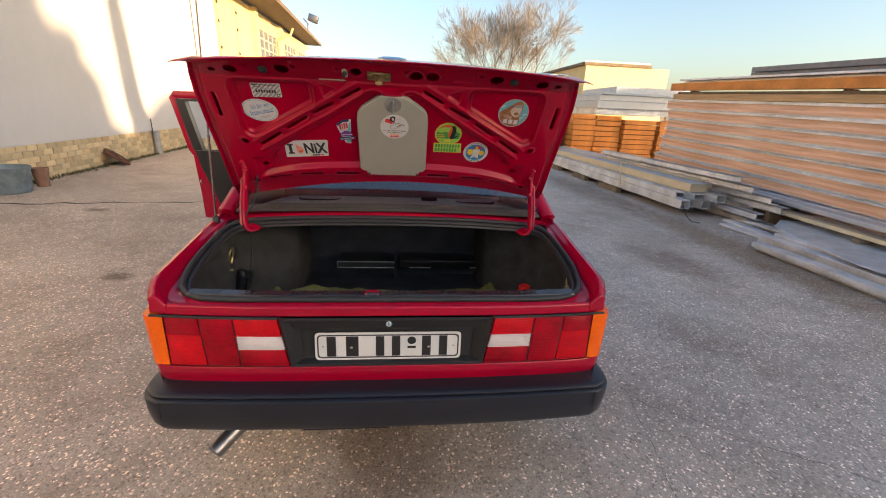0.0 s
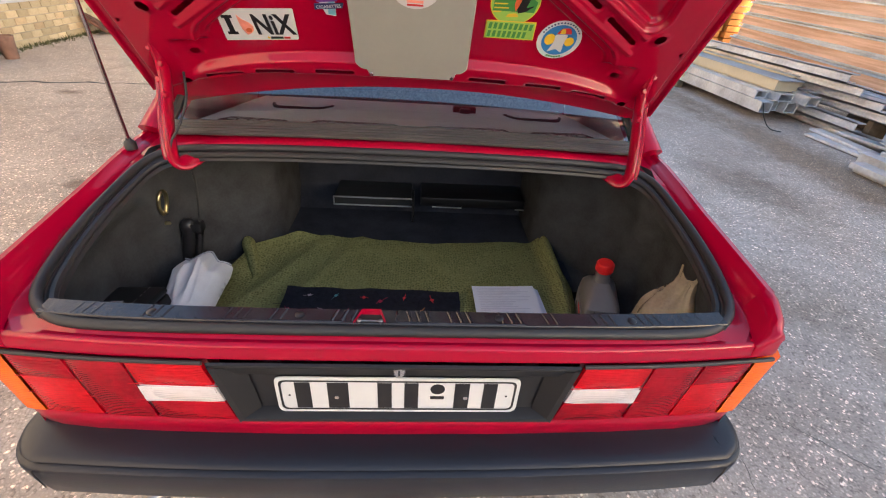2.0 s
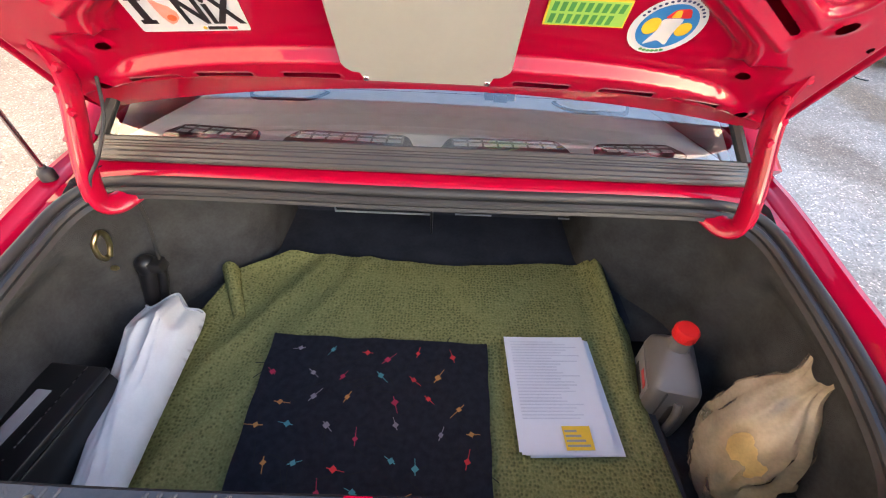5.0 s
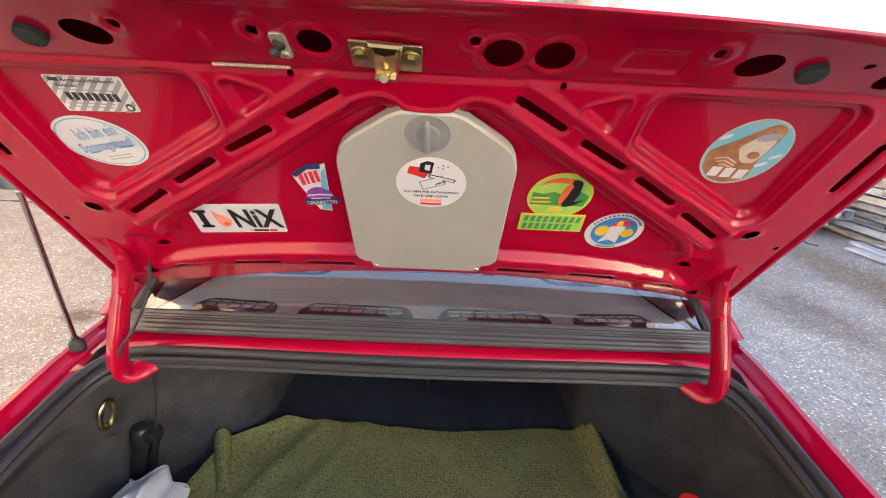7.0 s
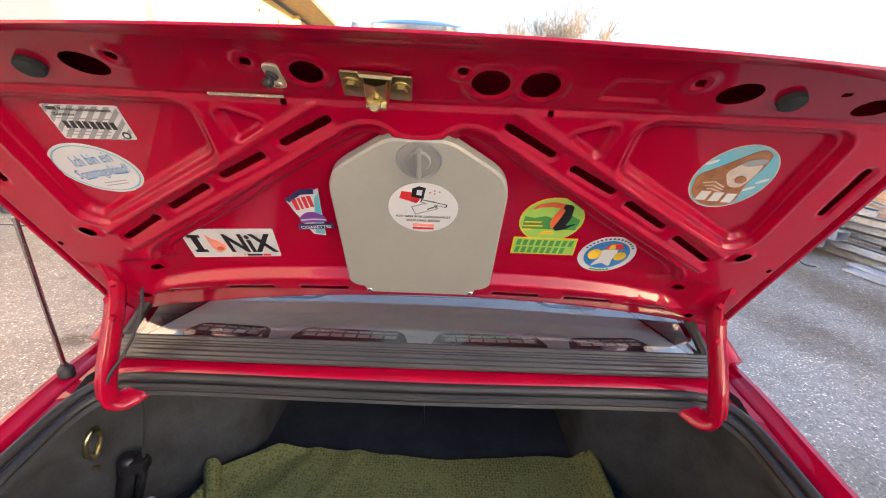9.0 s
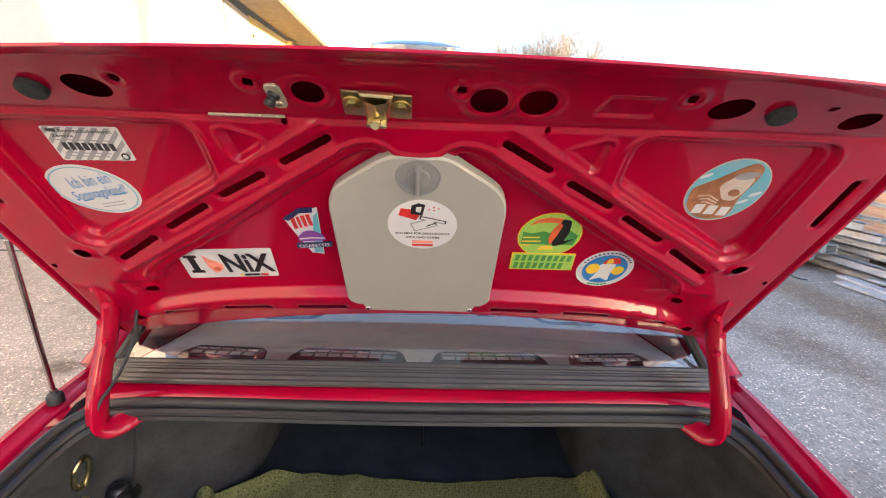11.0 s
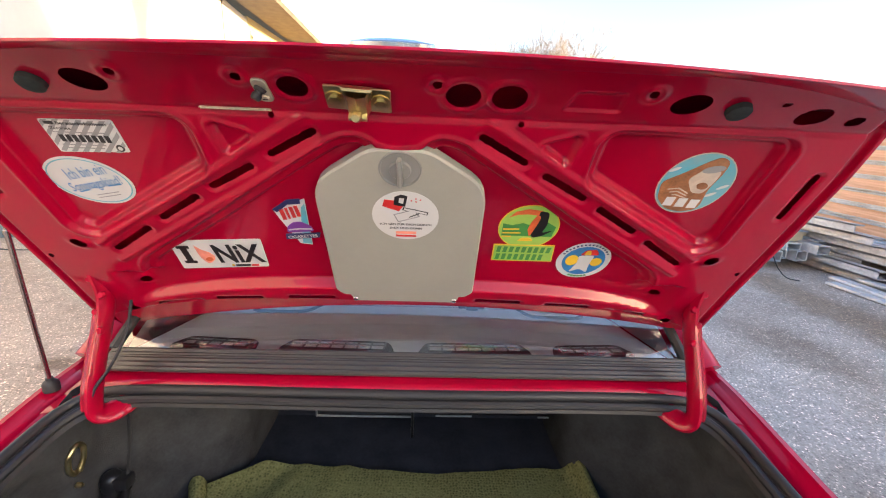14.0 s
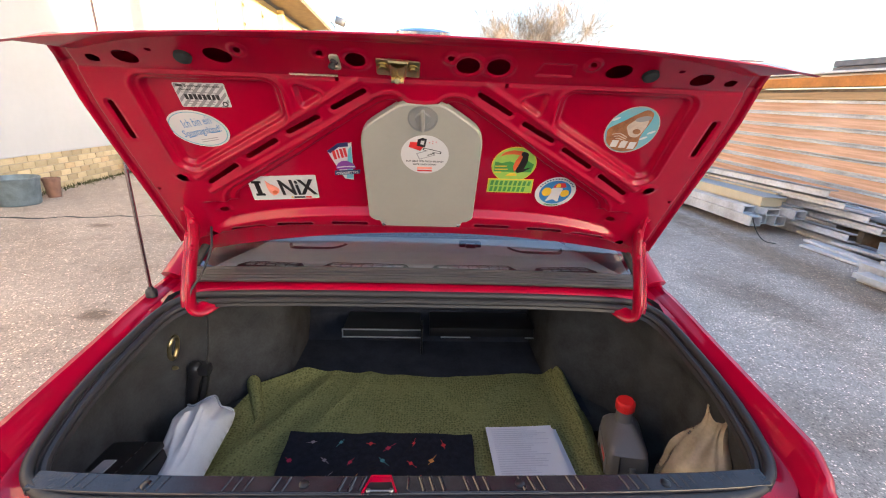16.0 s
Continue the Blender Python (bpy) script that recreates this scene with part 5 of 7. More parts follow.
PRINTS = [WHITE, INK, VBLUE, VSKY, VBROWN, VBEIGE, VGREEN, VDGREEN, VYELLOW, VORANGE, VRED, VPURPLE, VNAVY, VPINK, VSILVER, VGREY]
P = {n: i for i, n in enumerate("white ink blue sky brown beige green dgreen yellow orange red purple navy pink silver grey".split())}
SKIN_W = 0.0055  # height of the recessed sheet


def sticker(name, shape, label, w=SKIN_W):
    return part(name, shape, PRINTS, trunk_lid, label, m=pose(0, 0, w), smooth=False)


def flat(sh, outline, layer, col):
    sh.slab(outline, 0.0 if layer == 0 else 0.0004, 0.0006 + 0.0004 * layer, P[col])


def line(sh, pts, r, layer, col):
    """A flat stroke along points."""
    rows = []
    for i, p in enumerate(pts):
        a, b = Vector(pts[max(i - 1, 0)]), Vector(pts[min(i + 1, len(pts) - 1)])
        d = (b - a).normalized()
        z = 0.0006 + 0.0004 * layer
        rows.append([(p[0] - d.y * r, p[1] + d.x * r, z), (p[0] + d.y * r, p[1] - d.x * r, z)])
    sh.loft(rows, P[col])


# rectangular slogan sticker
s = Shape()
flat(s, round_poly([(-0.456, 0.060), (-0.278, 0.075), (-0.273, 0.159), (-0.452, 0.146)], 0.004, 2), 0, "white")
c0 = math.radians(4)
for x0, x1, y0, y1 in ((-0.0062, 0.0062, -0.026, 0.026), (-0.0125, 0.0125, -0.026, -0.0185), (-0.0125, 0.0125, 0.0185, 0.026)):
    flat(s, [(-0.432 + x, 0.105 + y + x * math.sin(c0)) for x, y in ((x0, y0), (x1, y0), (x1, y1), (x0, y1))], 2, "ink")
lettering(s, "NiX", -0.327, 0.114, 0.055, 0.0016, P["ink"], width=0.094, turn=c0, bold=0.03)
nose = [(-0.408, 0.134), (-0.398, 0.122), (-0.385, 0.115), (-0.378, 0.105), (-0.380, 0.094), (-0.390, 0.084), (-0.398, 0.080), (-0.402, 0.086), (-0.406, 0.095), (-0.408, 0.110)]
flat(s, nose, 2, "pink")
flat(s, ellipse(-0.391, 0.094, 0.008, 0.006, 14, 0.5), 3, "orange")
flat(s, [(-0.345, 0.073), (-0.315, 0.0755), (-0.3145, 0.081), (-0.3445, 0.079)], 2, "ink")
flat(s, [(-0.313, 0.0755), (-0.298, 0.0765), (-0.2975, 0.082), (-0.3125, 0.081)], 2, "red")
flat(s, ellipse(-0.350, 0.076, 0.003, 0.003, 10), 2, "yellow")
sticker("slogan_sticker", s, "white rectangular sticker reading I NiX with a salmon nose shape")

# cigarette advertising shape
s = Shape()
flat(s, [(-0.229, 0.239), (-0.168, 0.266), (-0.176, 0.147), (-0.198, 0.150), (-0.222, 0.215)], 0, "white")
flat(s, [(-0.178, 0.245), (-0.170, 0.255), (-0.176, 0.150), (-0.193, 0.152), (-0.186, 0.20)], 1, "sky")
flat(s, [(-0.230, 0.238), (-0.200, 0.262), (-0.176, 0.266), (-0.177, 0.254), (-0.200, 0.251), (-0.222, 0.232)], 2, "navy")
for k, (x, w) in enumerate(((-0.212, 0.007), (-0.203, 0.004), (-0.194, 0.006), (-0.185, 0.006))):
    flat(s, [(x - w / 2, 0.213 + 0.003 * k), (x + w / 2, 0.214 + 0.003 * k), (x + w / 2 - 0.002, 0.240 + 0.003 * k), (x - w / 2 - 0.003, 0.239 + 0.003 * k)], 2, "red")
flat(s, round_poly([(-0.216, 0.180), (-0.165, 0.186), (-0.170, 0.200), (-0.185, 0.210), (-0.200, 0.208), (-0.213, 0.196)], 0.006, 3), 3, "purple")
line(s, [(-0.212, 0.188), (-0.190, 0.192), (-0.168, 0.192)], 0.0018, 4, "white")
flat(s, [(-0.222, 0.162), (-0.158, 0.170), (-0.155, 0.182), (-0.220, 0.176)], 5, "navy")
lettering(s, "CIGARETTES", -0.189, 0.1722, 0.0082, 0.0031, P["white"], width=0.056, turn=0.125, bold=0.02)
sticker("advert_sticker", s, "kite-shaped sticker in red, purple and pale teal")

# striped foil sticker with plain bars
s = Shape()
quad = [(-0.5225, 0.343), (-0.4165, 0.346), (-0.4155, 0.402), (-0.5215, 0.400)]
flat(s, round_poly(quad, 0.003, 2), 0, "silver")
for k in range(-4, 8):  # leaning stripes kept inside the foil
    x, lean, pts = -0.522 + 0.0165 * k, 0.055, []
    for q in ((x, 0.0), (x + 0.0085, 0.0), (x + 0.0085 + lean, 1.0), (x + lean, 1.0)):
        pts.append(q)
    (ax, _), (bx, _), (cx_, _), (dx_, _) = pts
    lo_, hi_ = -0.5205, -0.4185

    def at_x(x0_, x1_, lim):
        return (lim - x0_) / (x1_ - x0_)

    t0, t1 = max(0.0, at_x(ax, dx_, lo_)), min(1.0, at_x(ax, dx_, hi_))
    r0, r1 = max(0.0, at_x(bx, cx_, lo_)), min(1.0, at_x(bx, cx_, hi_))
    if t1 - t0 < 0.05 or r1 - r0 < 0.05:
        continue
    out = []
    for xx0, xx1, f in ((ax, dx_, t0), (bx, cx_, r0), (bx, cx_, r1), (ax, dx_, t1)):
        out.append((xx0 + (xx1 - xx0) * f, 0.3445 + 0.0550 * f))
    flat(s, out, 1, "grey")
lettering(s, "Bereitschaftsdienst", -0.462, 0.3945, 0.0052, 0.0017, P["ink"], width=0.072, bold=0.02)
lettering(s, "Zentrale", -0.497, 0.3860, 0.0048, 0.0017, P["ink"], width=0.030, bold=0.02)
flat(s, [(-0.515, 0.392), (-0.502, 0.392), (-0.502, 0.397), (-0.515, 0.397)], 2, "ink")
for x0, x1, y in ((-0.511, -0.437, 0.379), (-0.511, -0.447, 0.357), (-0.508, -0.452, 0.3515)):
    flat(s, [(x0, y - 0.0006), (x1, y - 0.0006), (x1, y + 0.0006), (x0, y + 0.0006)], 2, "grey")
for k in range(8):
    x = -0.507 + 0.0094 * k
    flat(s, [(x, 0.3625), (x + 0.0062, 0.3625), (x + 0.0062, 0.3745), (x, 0.3745)], 2, "ink")
flat(s, ellipse(-0.428, 0.353, 0.006, 0.006, 20), 2, "ink")
flat(s, ellipse(-0.428, 0.353, 0.0035, 0.0035, 16), 3, "silver")
s.v = [(x + 0.002, y + 0.004, z) for x, y, z in s.v]
sticker("service_sticker", s, "silver and grey striped sticker with dark bars")

# oval sticker with handwriting
s = Shape()
tn = -0.12
flat(s, ellipse(-0.514, 0.286, 0.069, 0.049, 40, tn), 0, "white")
e1, e2 = ellipse(-0.514, 0.286, 0.065, 0.0455, 41, tn), ellipse(-0.514, 0.286, 0.0625, 0.0435, 41, tn)
s.loft([[(x, y, 0.0011) for x, y in e1 + e1[:1]], [(x, y, 0.0011) for x, y in e2 + e2[:1]]], P["sky"])
lettering(s, "Ich bin ein", -0.512, 0.306, 0.021, 0.0012, P["blue"], width=0.072, turn=0.22, shear=0.22, bold=0.004)
lettering(s, "Sonntagskind!", -0.508, 0.279, 0.024, 0.0012, P["blue"], width=0.098, turn=0.22, shear=0.22, bold=0.004)
line(s, [(-0.545, 0.262), (-0.525, 0.268)], 0.0013, 1, "blue")
line(s, [(-0.490, 0.277), (-0.465, 0.282)], 0.0013, 1, "blue")
for k in range(2):
    line(s, [(-0.520, 0.256 - 0.006 * k), (-0.478, 0.265 - 0.006 * k)], 0.0009, 1, "grey")
s.v = [(-0.511 + (x + 0.514) * 0.97, y + 0.003, z) for x, y, z in s.v]
sticker("oval_sticker", s, "white oval sticker with blue handwriting: Ich bin ein Sonntagskind!")

# round sticker on the flap
s = Shape()
cx, cy, K = 0.007, 0.256, 1.06
flat(s, ellipse(cx, cy, 0.0535, 0.0535, 44), 0, "white")
flat(s, [(cx - 0.036, cy + 0.022), (cx - 0.010, cy + 0.012), (cx - 0.004, cy + 0.022), (cx - 0.014, cy + 0.034), (cx - 0.032, cy + 0.036)], 1, "red")
flat(s, [(cx - 0.018, cy + 0.026), (cx + 0.0, cy + 0.022), (cx + 0.004, cy + 0.044), (cx - 0.006, cy + 0.047), (cx - 0.016, cy + 0.042)], 2, "ink")
flat(s, [(cx - 0.010, cy + 0.031), (cx - 0.003, cy + 0.029), (cx - 0.001, cy + 0.040), (cx - 0.009, cy + 0.040)], 3, "white")
line(s, [(cx - 0.004, cy + 0.018), (cx + 0.036, cy + 0.008)], 0.0035, 1, "ink")
line(s, [(cx - 0.002, cy + 0.0175), (cx + 0.034, cy + 0.0085)], 0.002, 2, "white")
line(s, [(cx - 0.016, cy - 0.004), (cx + 0.020, cy + 0.010)], 0.0095, 1, "grey")
line(s, [(cx - 0.014, cy - 0.003), (cx + 0.017, cy + 0.009)], 0.0075, 2, "white")
for k in range(4):
    line(s, [(cx + 0.006 + 0.004 * k, cy - 0.001 + 0.002 * k), (cx + 0.010 + 0.004 * k, cy + 0.004 + 0.002 * k)], 0.0008, 3, "ink")
for k in range(5):
    flat(s, ellipse(cx + 0.010 + 0.007 * (k % 3), cy + 0.035 + 0.006 * (k // 2) - 0.002 * k, 0.0014, 0.0014, 6), 1, "red")
lettering(s, "ICH GEH F\u00dcR DICH DURCH", cx, cy - 0.0165, 0.0058, 0.0012, P["ink"], width=0.084, bold=0.03)
lettering(s, "DICK UND D\u00dcNN", cx, cy - 0.0255, 0.0058, 0.0012, P["ink"], width=0.053, bold=0.03)
flat(s, [(cx - 0.017, cy - 0.040), (cx + 0.017, cy - 0.040), (cx + 0.017, cy - 0.034), (cx - 0.017, cy - 0.034)], 1, "pink")
flat(s, [(cx - 0.017, cy - 0.047), (cx + 0.017, cy - 0.047), (cx + 0.017, cy - 0.0425), (cx - 0.017, cy - 0.0425)], 1, "red")
s.v = [(cx + (x - cx) * K, cy + (y - cy) * K, z) for x, y, z in s.v]
sticker("round_sticker", s, "white round sticker with a red chainsaw and German slogan", 0.0316)

# bird park shape: plain coloured forms
s = Shape()
cx, cy = 0.2315, 0.212
flat(s, ellipse(cx, cy, 0.0565, 0.0565, 40), 0, "yellow")
flat(s, ellipse(cx, cy, 0.0545, 0.0545, 40), 1, "green")
flat(s, [(cx - 0.048, cy - 0.022), (cx + 0.047, cy - 0.022), (cx + 0.050, cy + 0.004), (cx + 0.032, cy + 0.016), (cx + 0.010, cy + 0.004), (cx - 0.012, cy + 0.012), (cx - 0.032, cy + 0.006), (cx - 0.049, cy + 0.010)], 2, "dgreen")
flat(s, [(cx - 0.040, cy + 0.026), (cx - 0.030, cy + 0.040), (cx - 0.008, cy + 0.047), (cx + 0.016, cy + 0.044), (cx + 0.016, cy + 0.032), (cx - 0.008, cy + 0.035), (cx - 0.026, cy + 0.033)], 3, "orange")
flat(s, round_poly([(cx + 0.012, cy + 0.044), (cx + 0.030, cy + 0.040), (cx + 0.032, cy + 0.010), (cx + 0.026, cy - 0.012), (cx + 0.046, cy - 0.004), (cx + 0.028, cy - 0.020), (cx + 0.010, cy - 0.026), (cx + 0.002, cy + 0.002), (cx + 0.012, cy + 0.024)], 0.006, 3), 4, "ink")
flat(s, round_poly([(cx + 0.010, cy + 0.034), (cx + 0.017, cy + 0.030), (cx + 0.012, cy + 0.004), (cx + 0.004, cy - 0.022), (cx - 0.002, cy - 0.004), (cx + 0.002, cy + 0.016)], 0.004, 3), 5, "orange")
flat(s, round_poly([(cx - 0.016, cy - 0.036), (cx + 0.014, cy - 0.034), (cx + 0.008, cy - 0.026), (cx - 0.010, cy - 0.028)], 0.003, 2), 4, "yellow")
for k, w in enumerate((0.030, 0.034, 0.018)):
    flat(s, [(cx - 0.047, cy - 0.006 - 0.010 * k), (cx - 0.047 + w, cy - 0.005 - 0.010 * k), (cx - 0.047 + w, cy - 0.002 - 0.010 * k), (cx - 0.047, cy - 0.003 - 0.010 * k)], 3, "yellow")
bx = [(0.174, 0.117), (0.296, 0.117), (0.292, 0.166), (0.173, 0.165)]
flat(s, bx, 3, "yellow")
flat(s, [(0.1765, 0.1195), (0.2935, 0.1195), (0.290, 0.1635), (0.1755, 0.1625)], 4, "green")
for row, (y0, y1, n) in enumerate(((0.144, 0.160, 9), (0.122, 0.139, 8))):
    for k in range(n):
        x = 0.180 + 0.0122 * k
        flat(s, [(x, y0), (x + 0.0075, y0), (x + 0.0090, y1), (x + 0.0015, y1)], 5, "dgreen")
sticker("park_sticker", s, "green round sticker with a red and black beaked shape over a lettered box")

# small round sticker: plain coloured forms
s = Shape()
cx, cy, tn = 0.361, 0.121, 0.25
flat(s, ellipse(cx, cy, 0.0545, 0.0545, 36), 0, "white")
flat(s, ellipse(cx, cy, 0.043, 0.043, 36), 1, "blue")
flat(s, round_poly([(cx - 0.014, cy + 0.016), (cx + 0.018, cy + 0.018), (cx + 0.014, cy - 0.010), (cx + 0.016, cy - 0.036), (cx - 0.002, cy - 0.024), (cx - 0.022, cy - 0.036), (cx - 0.012, cy - 0.008)], 0.006, 3), 2, "white")
flat(s, ellipse(cx - 0.024, cy + 0.002, 0.013, 0.016, 16), 2, "yellow")
flat(s, ellipse(cx + 0.026, cy - 0.002, 0.012, 0.013, 16), 2, "yellow")
flat(s, round_poly([(cx - 0.012, cy + 0.018), (cx + 0.026, cy + 0.020), (cx + 0.018, cy + 0.036), (cx - 0.002, cy + 0.034)], 0.005, 3), 3, "red")
flat(s, round_poly([(cx - 0.004, cy + 0.019), (cx + 0.010, cy + 0.020), (cx + 0.006, cy + 0.034), (cx - 0.002, cy + 0.032)], 0.003, 2), 4, "yellow")
for k in range(15):
    a = 0.5 + 2.2 * k / 14
    flat(s, ellipse(cx + 0.0485 * math.cos(a), cy + 0.0485 * math.sin(a), 0.0026, 0.0022, 6), 1, "navy")
for k in range(6):
    a = 4.35 + 0.7 * k / 5
    flat(s, ellipse(cx + 0.0485 * math.cos(a), cy + 0.0485 * math.sin(a), 0.0035, 0.0028, 6), 1, "dgreen")
sticker("small_round_sticker", s, "round white-rimmed blue sticker with yellow and red shapes")

# big oval sticker: plain brown form on pale teal
s = Shape()
cx, cy, tn = 0.486, 0.326, 0.25
flat(s, ellipse(cx, cy, 0.062, 0.064, 44, tn), 0, "beige")
flat(s, ellipse(cx, cy, 0.060, 0.062, 44, tn), 1, "sky")
for k in range(9):
    x, y = cx - 0.048 + 0.012 * k, cy + 0.030 - 0.055 * ((k * 37) % 10) / 10
    flat(s, ellipse(x, y, 0.010, 0.003, 10, 0.5), 2, "white")
flat(s, round_poly([(cx - 0.0585, cy + 0.004), (cx - 0.030, cy + 0.024), (cx + 0.000, cy + 0.048), (cx + 0.016, cy + 0.0575), (cx + 0.034, cy + 0.048), (cx + 0.034, cy + 0.024), (cx + 0.026, cy - 0.010), (cx + 0.030, cy - 0.042), (cx + 0.026, cy - 0.054), (cx + 0.002, cy - 0.0605), (cx - 0.026, cy - 0.0545), (cx - 0.050, cy - 0.032)], 0.010, 4), 3, "brown")
flat(s, round_poly([(cx - 0.018, cy + 0.012), (cx + 0.000, cy + 0.034), (cx + 0.030, cy + 0.030), (cx + 0.029, cy + 0.008), (cx + 0.020, cy - 0.018), (cx + 0.000, cy - 0.016)], 0.008, 4), 4, "beige")
flat(s, ellipse(cx + 0.014, cy + 0.033, 0.018, 0.007, 16, 0.2), 5, "grey")
flat(s, ellipse(cx + 0.012, cy - 0.001, 0.010, 0.007, 16, -0.3), 5, "brown")
for k in range(3):
    line(s, [(cx - 0.042 + 0.006 * k, cy - 0.010 - 0.006 * k), (cx - 0.024, cy - 0.007 - 0.007 * k), (cx - 0.004, cy - 0.018 - 0.005 * k)], 0.0012, 4, "beige")
for k in range(3):
    x = cx - 0.036 + 0.022 * k
    flat(s, [(x, cy - 0.046 - 0.002 * k), (x + 0.016, cy - 0.046 - 0.002 * k), (x + 0.017, cy - 0.027 - 0.002 * k), (x + 0.001, cy - 0.027 - 0.002 * k)], 5, "white")
sticker("large_oval_sticker", s, "oval sticker with a brown rounded form on pale teal")

# ---- things in the trunk ----
FLOOR = 0.492
BLANKET = material("olive green woven blanket", (0.160, 0.164, 0.062), 0.95, vary=0.15, scale=170, spec=0.1, color2=(0.250, 0.246, 0.100))
nt = BLANKET.node_tree  # crepe weave: small dark knots in rows
bs, tc = nt.nodes["Principled BSDF"], nt.nodes.new("ShaderNodeTexCoord")
knots = nt.nodes.new("ShaderNodeTexVoronoi")
knots.inputs["Scale"].default_value, knots.inputs["Randomness"].default_value = 105.0, 0.55
nt.links.new(tc.outputs["Object"], knots.inputs["Vector"])
span = nt.nodes.new("ShaderNodeMapRange")
span.inputs[1].default_value, span.inputs[2].default_value, span.inputs[3].default_value, span.inputs[4].default_value = 0.15, 0.45, 0.60, 1.10
nt.links.new(knots.outputs["Distance"], span.inputs[0])
dim = nt.nodes.new("ShaderNodeMix")
dim.data_type, dim.blend_type = "RGBA", "MULTIPLY"
dim.inputs[0].default_value = 1.0
nt.links.new(bs.inputs["Base Color"].links[0].from_socket, dim.inputs[6])
nt.links.new(span.outputs[0], dim.inputs[7])
nt.links.new(dim.outputs[2], bs.inputs["Base Color"])
weave = nt.nodes.new("ShaderNodeBump")
weave.inputs["Strength"].default_value, weave.inputs["Distance"].default_value = 0.8, 0.004
nt.links.new(knots.outputs["Distance"], weave.inputs["Height"])
nt.links.new(weave.outputs[0], bs.inputs["Normal"])
DARKCLOTH = material("dark navy cloth", (0.016, 0.017, 0.024), 0.9, vary=0.3, scale=60, bump=0.5, bump_scale=600, spec=0.15)
PAPER = material("white paper", (0.74, 0.74, 0.80), 0.6, vary=0.03)
BAGWHITE = material("white nylon", (0.70, 0.71, 0.72), 0.55, vary=0.06, scale=20)
OILGREY = material("grey bottle plastic", (0.155, 0.145, 0.14), 0.3, vary=0.06)
CAPRED = material("bright red plastic", (0.72, 0.02, 0.02), 0.35, vary=0.05)
BEIGEBAG = material("translucent beige plastic film", (0.74, 0.63, 0.46), 0.12, vary=0.25, scale=14, alpha=0.46, coat=0.6)
BREAD = material("yellowish contents", (0.62, 0.45, 0.18), 0.7, vary=0.2, scale=20)


def wrinkle(x, y, k=1.0):
    return (noise.noise(Vector((x * 7 * k, y * 7 * k, 1.3))) * 0.008 + noise.noise(Vector((x * 22 * k, y * 15 * k, 4.1))) * 0.003)


def blanket_pt(s, t):
    y = 0.09 + 0.78 * t
    xl = curve_at([(0.1, -0.645), (0.4, -0.655), (0.62, -0.63), (0.78, -0.59), (0.87, -0.445)], y)
    xr = curve_at([(0.1, 0.575), (0.41, 0.560), (0.6, 0.585), (0.78, 0.58), (0.87, 0.555)], y)
    x = xl + (xr - xl) * s
    y2 = y + 0.012 * math.sin(s * 9)
    z = FLOOR + 0.014 + wrinkle(x, y) + 0.014 * max(0.0, (y - 0.55) / 0.33) ** 1.5
    z += 0.028 * math.exp(-((s - 0.0) / 0.07) ** 2) * max(0, min(1, (y - 0.3) / 0.2)) + 0.030 * math.exp(-((s - 0.975) / 0.022) ** 2) * max(0, min(1, (y - 0.25) / 0.3))
    fold = x + 0.55 - 0.55 * (y - 0.45)
    z += 0.010 * math.exp(-(fold / 0.03) ** 2) + 0.008 * math.exp(-((fold - 0.13) / 0.025) ** 2)
    return (x, y2, z)


bl = Shape().grid(blanket_pt, 110, 80)
edge = [blanket_pt(i / 110, 1) for i in range(111)]
bl.loft([edge, [(x, y + 0.006, FLOOR + 0.002) for x, y, z in edge]])
edge = [blanket_pt(1, j / 80) for j in range(60)]
bl.loft([edge, [(x + 0.010, y, z - 0.010) for x, y, z in edge], [(x + 0.014, y, FLOOR - 0.035) for x, y, z in edge]])
blanket = thing("blanket", bl, BLANKET, "olive green woven blanket spread over the trunk floor", "blanket")


def fold(cx, cy, turn, length, size):
    """An open loop of cloth standing at a corner."""
    def pt(s, t):
        a = math.radians(-60 + 285 * s)
        k = 1 - 0.75 * t
        return (size * 0.55 * math.cos(a) * (1 - 0.3 * t), -length * t, size * k * (0.75 + math.sin(a)) + 0.002)
    part("fold", Shape().grid(pt, 22, 12), BLANKET, blanket, m=pose(cx, cy, FLOOR + 0.008, 0, 0, turn))


fold(0.548, 0.862, 4, 0.30, 0.040)
fold(-0.602, 0.775, 26, 0.18, 0.044)

# dark cloth with small coloured diamonds
cl = Shape()


def cloth_z(x, y):
    return FLOOR + 0.028 + 0.5 * wrinkle(x, y) + 0.002 * math.sin(x * 40 + y * 11)


def cloth_pt(s, t):
    x = -0.392 - 0.012 * t + (0.556 + 0.026 * t) * s + 0.001 * math.sin(t * 23)
    y = 0.13 + 0.432 * t + 0.001 * math.sin(s * 31) - 0.010 * s
    return (x, y, cloth_z(x, y))


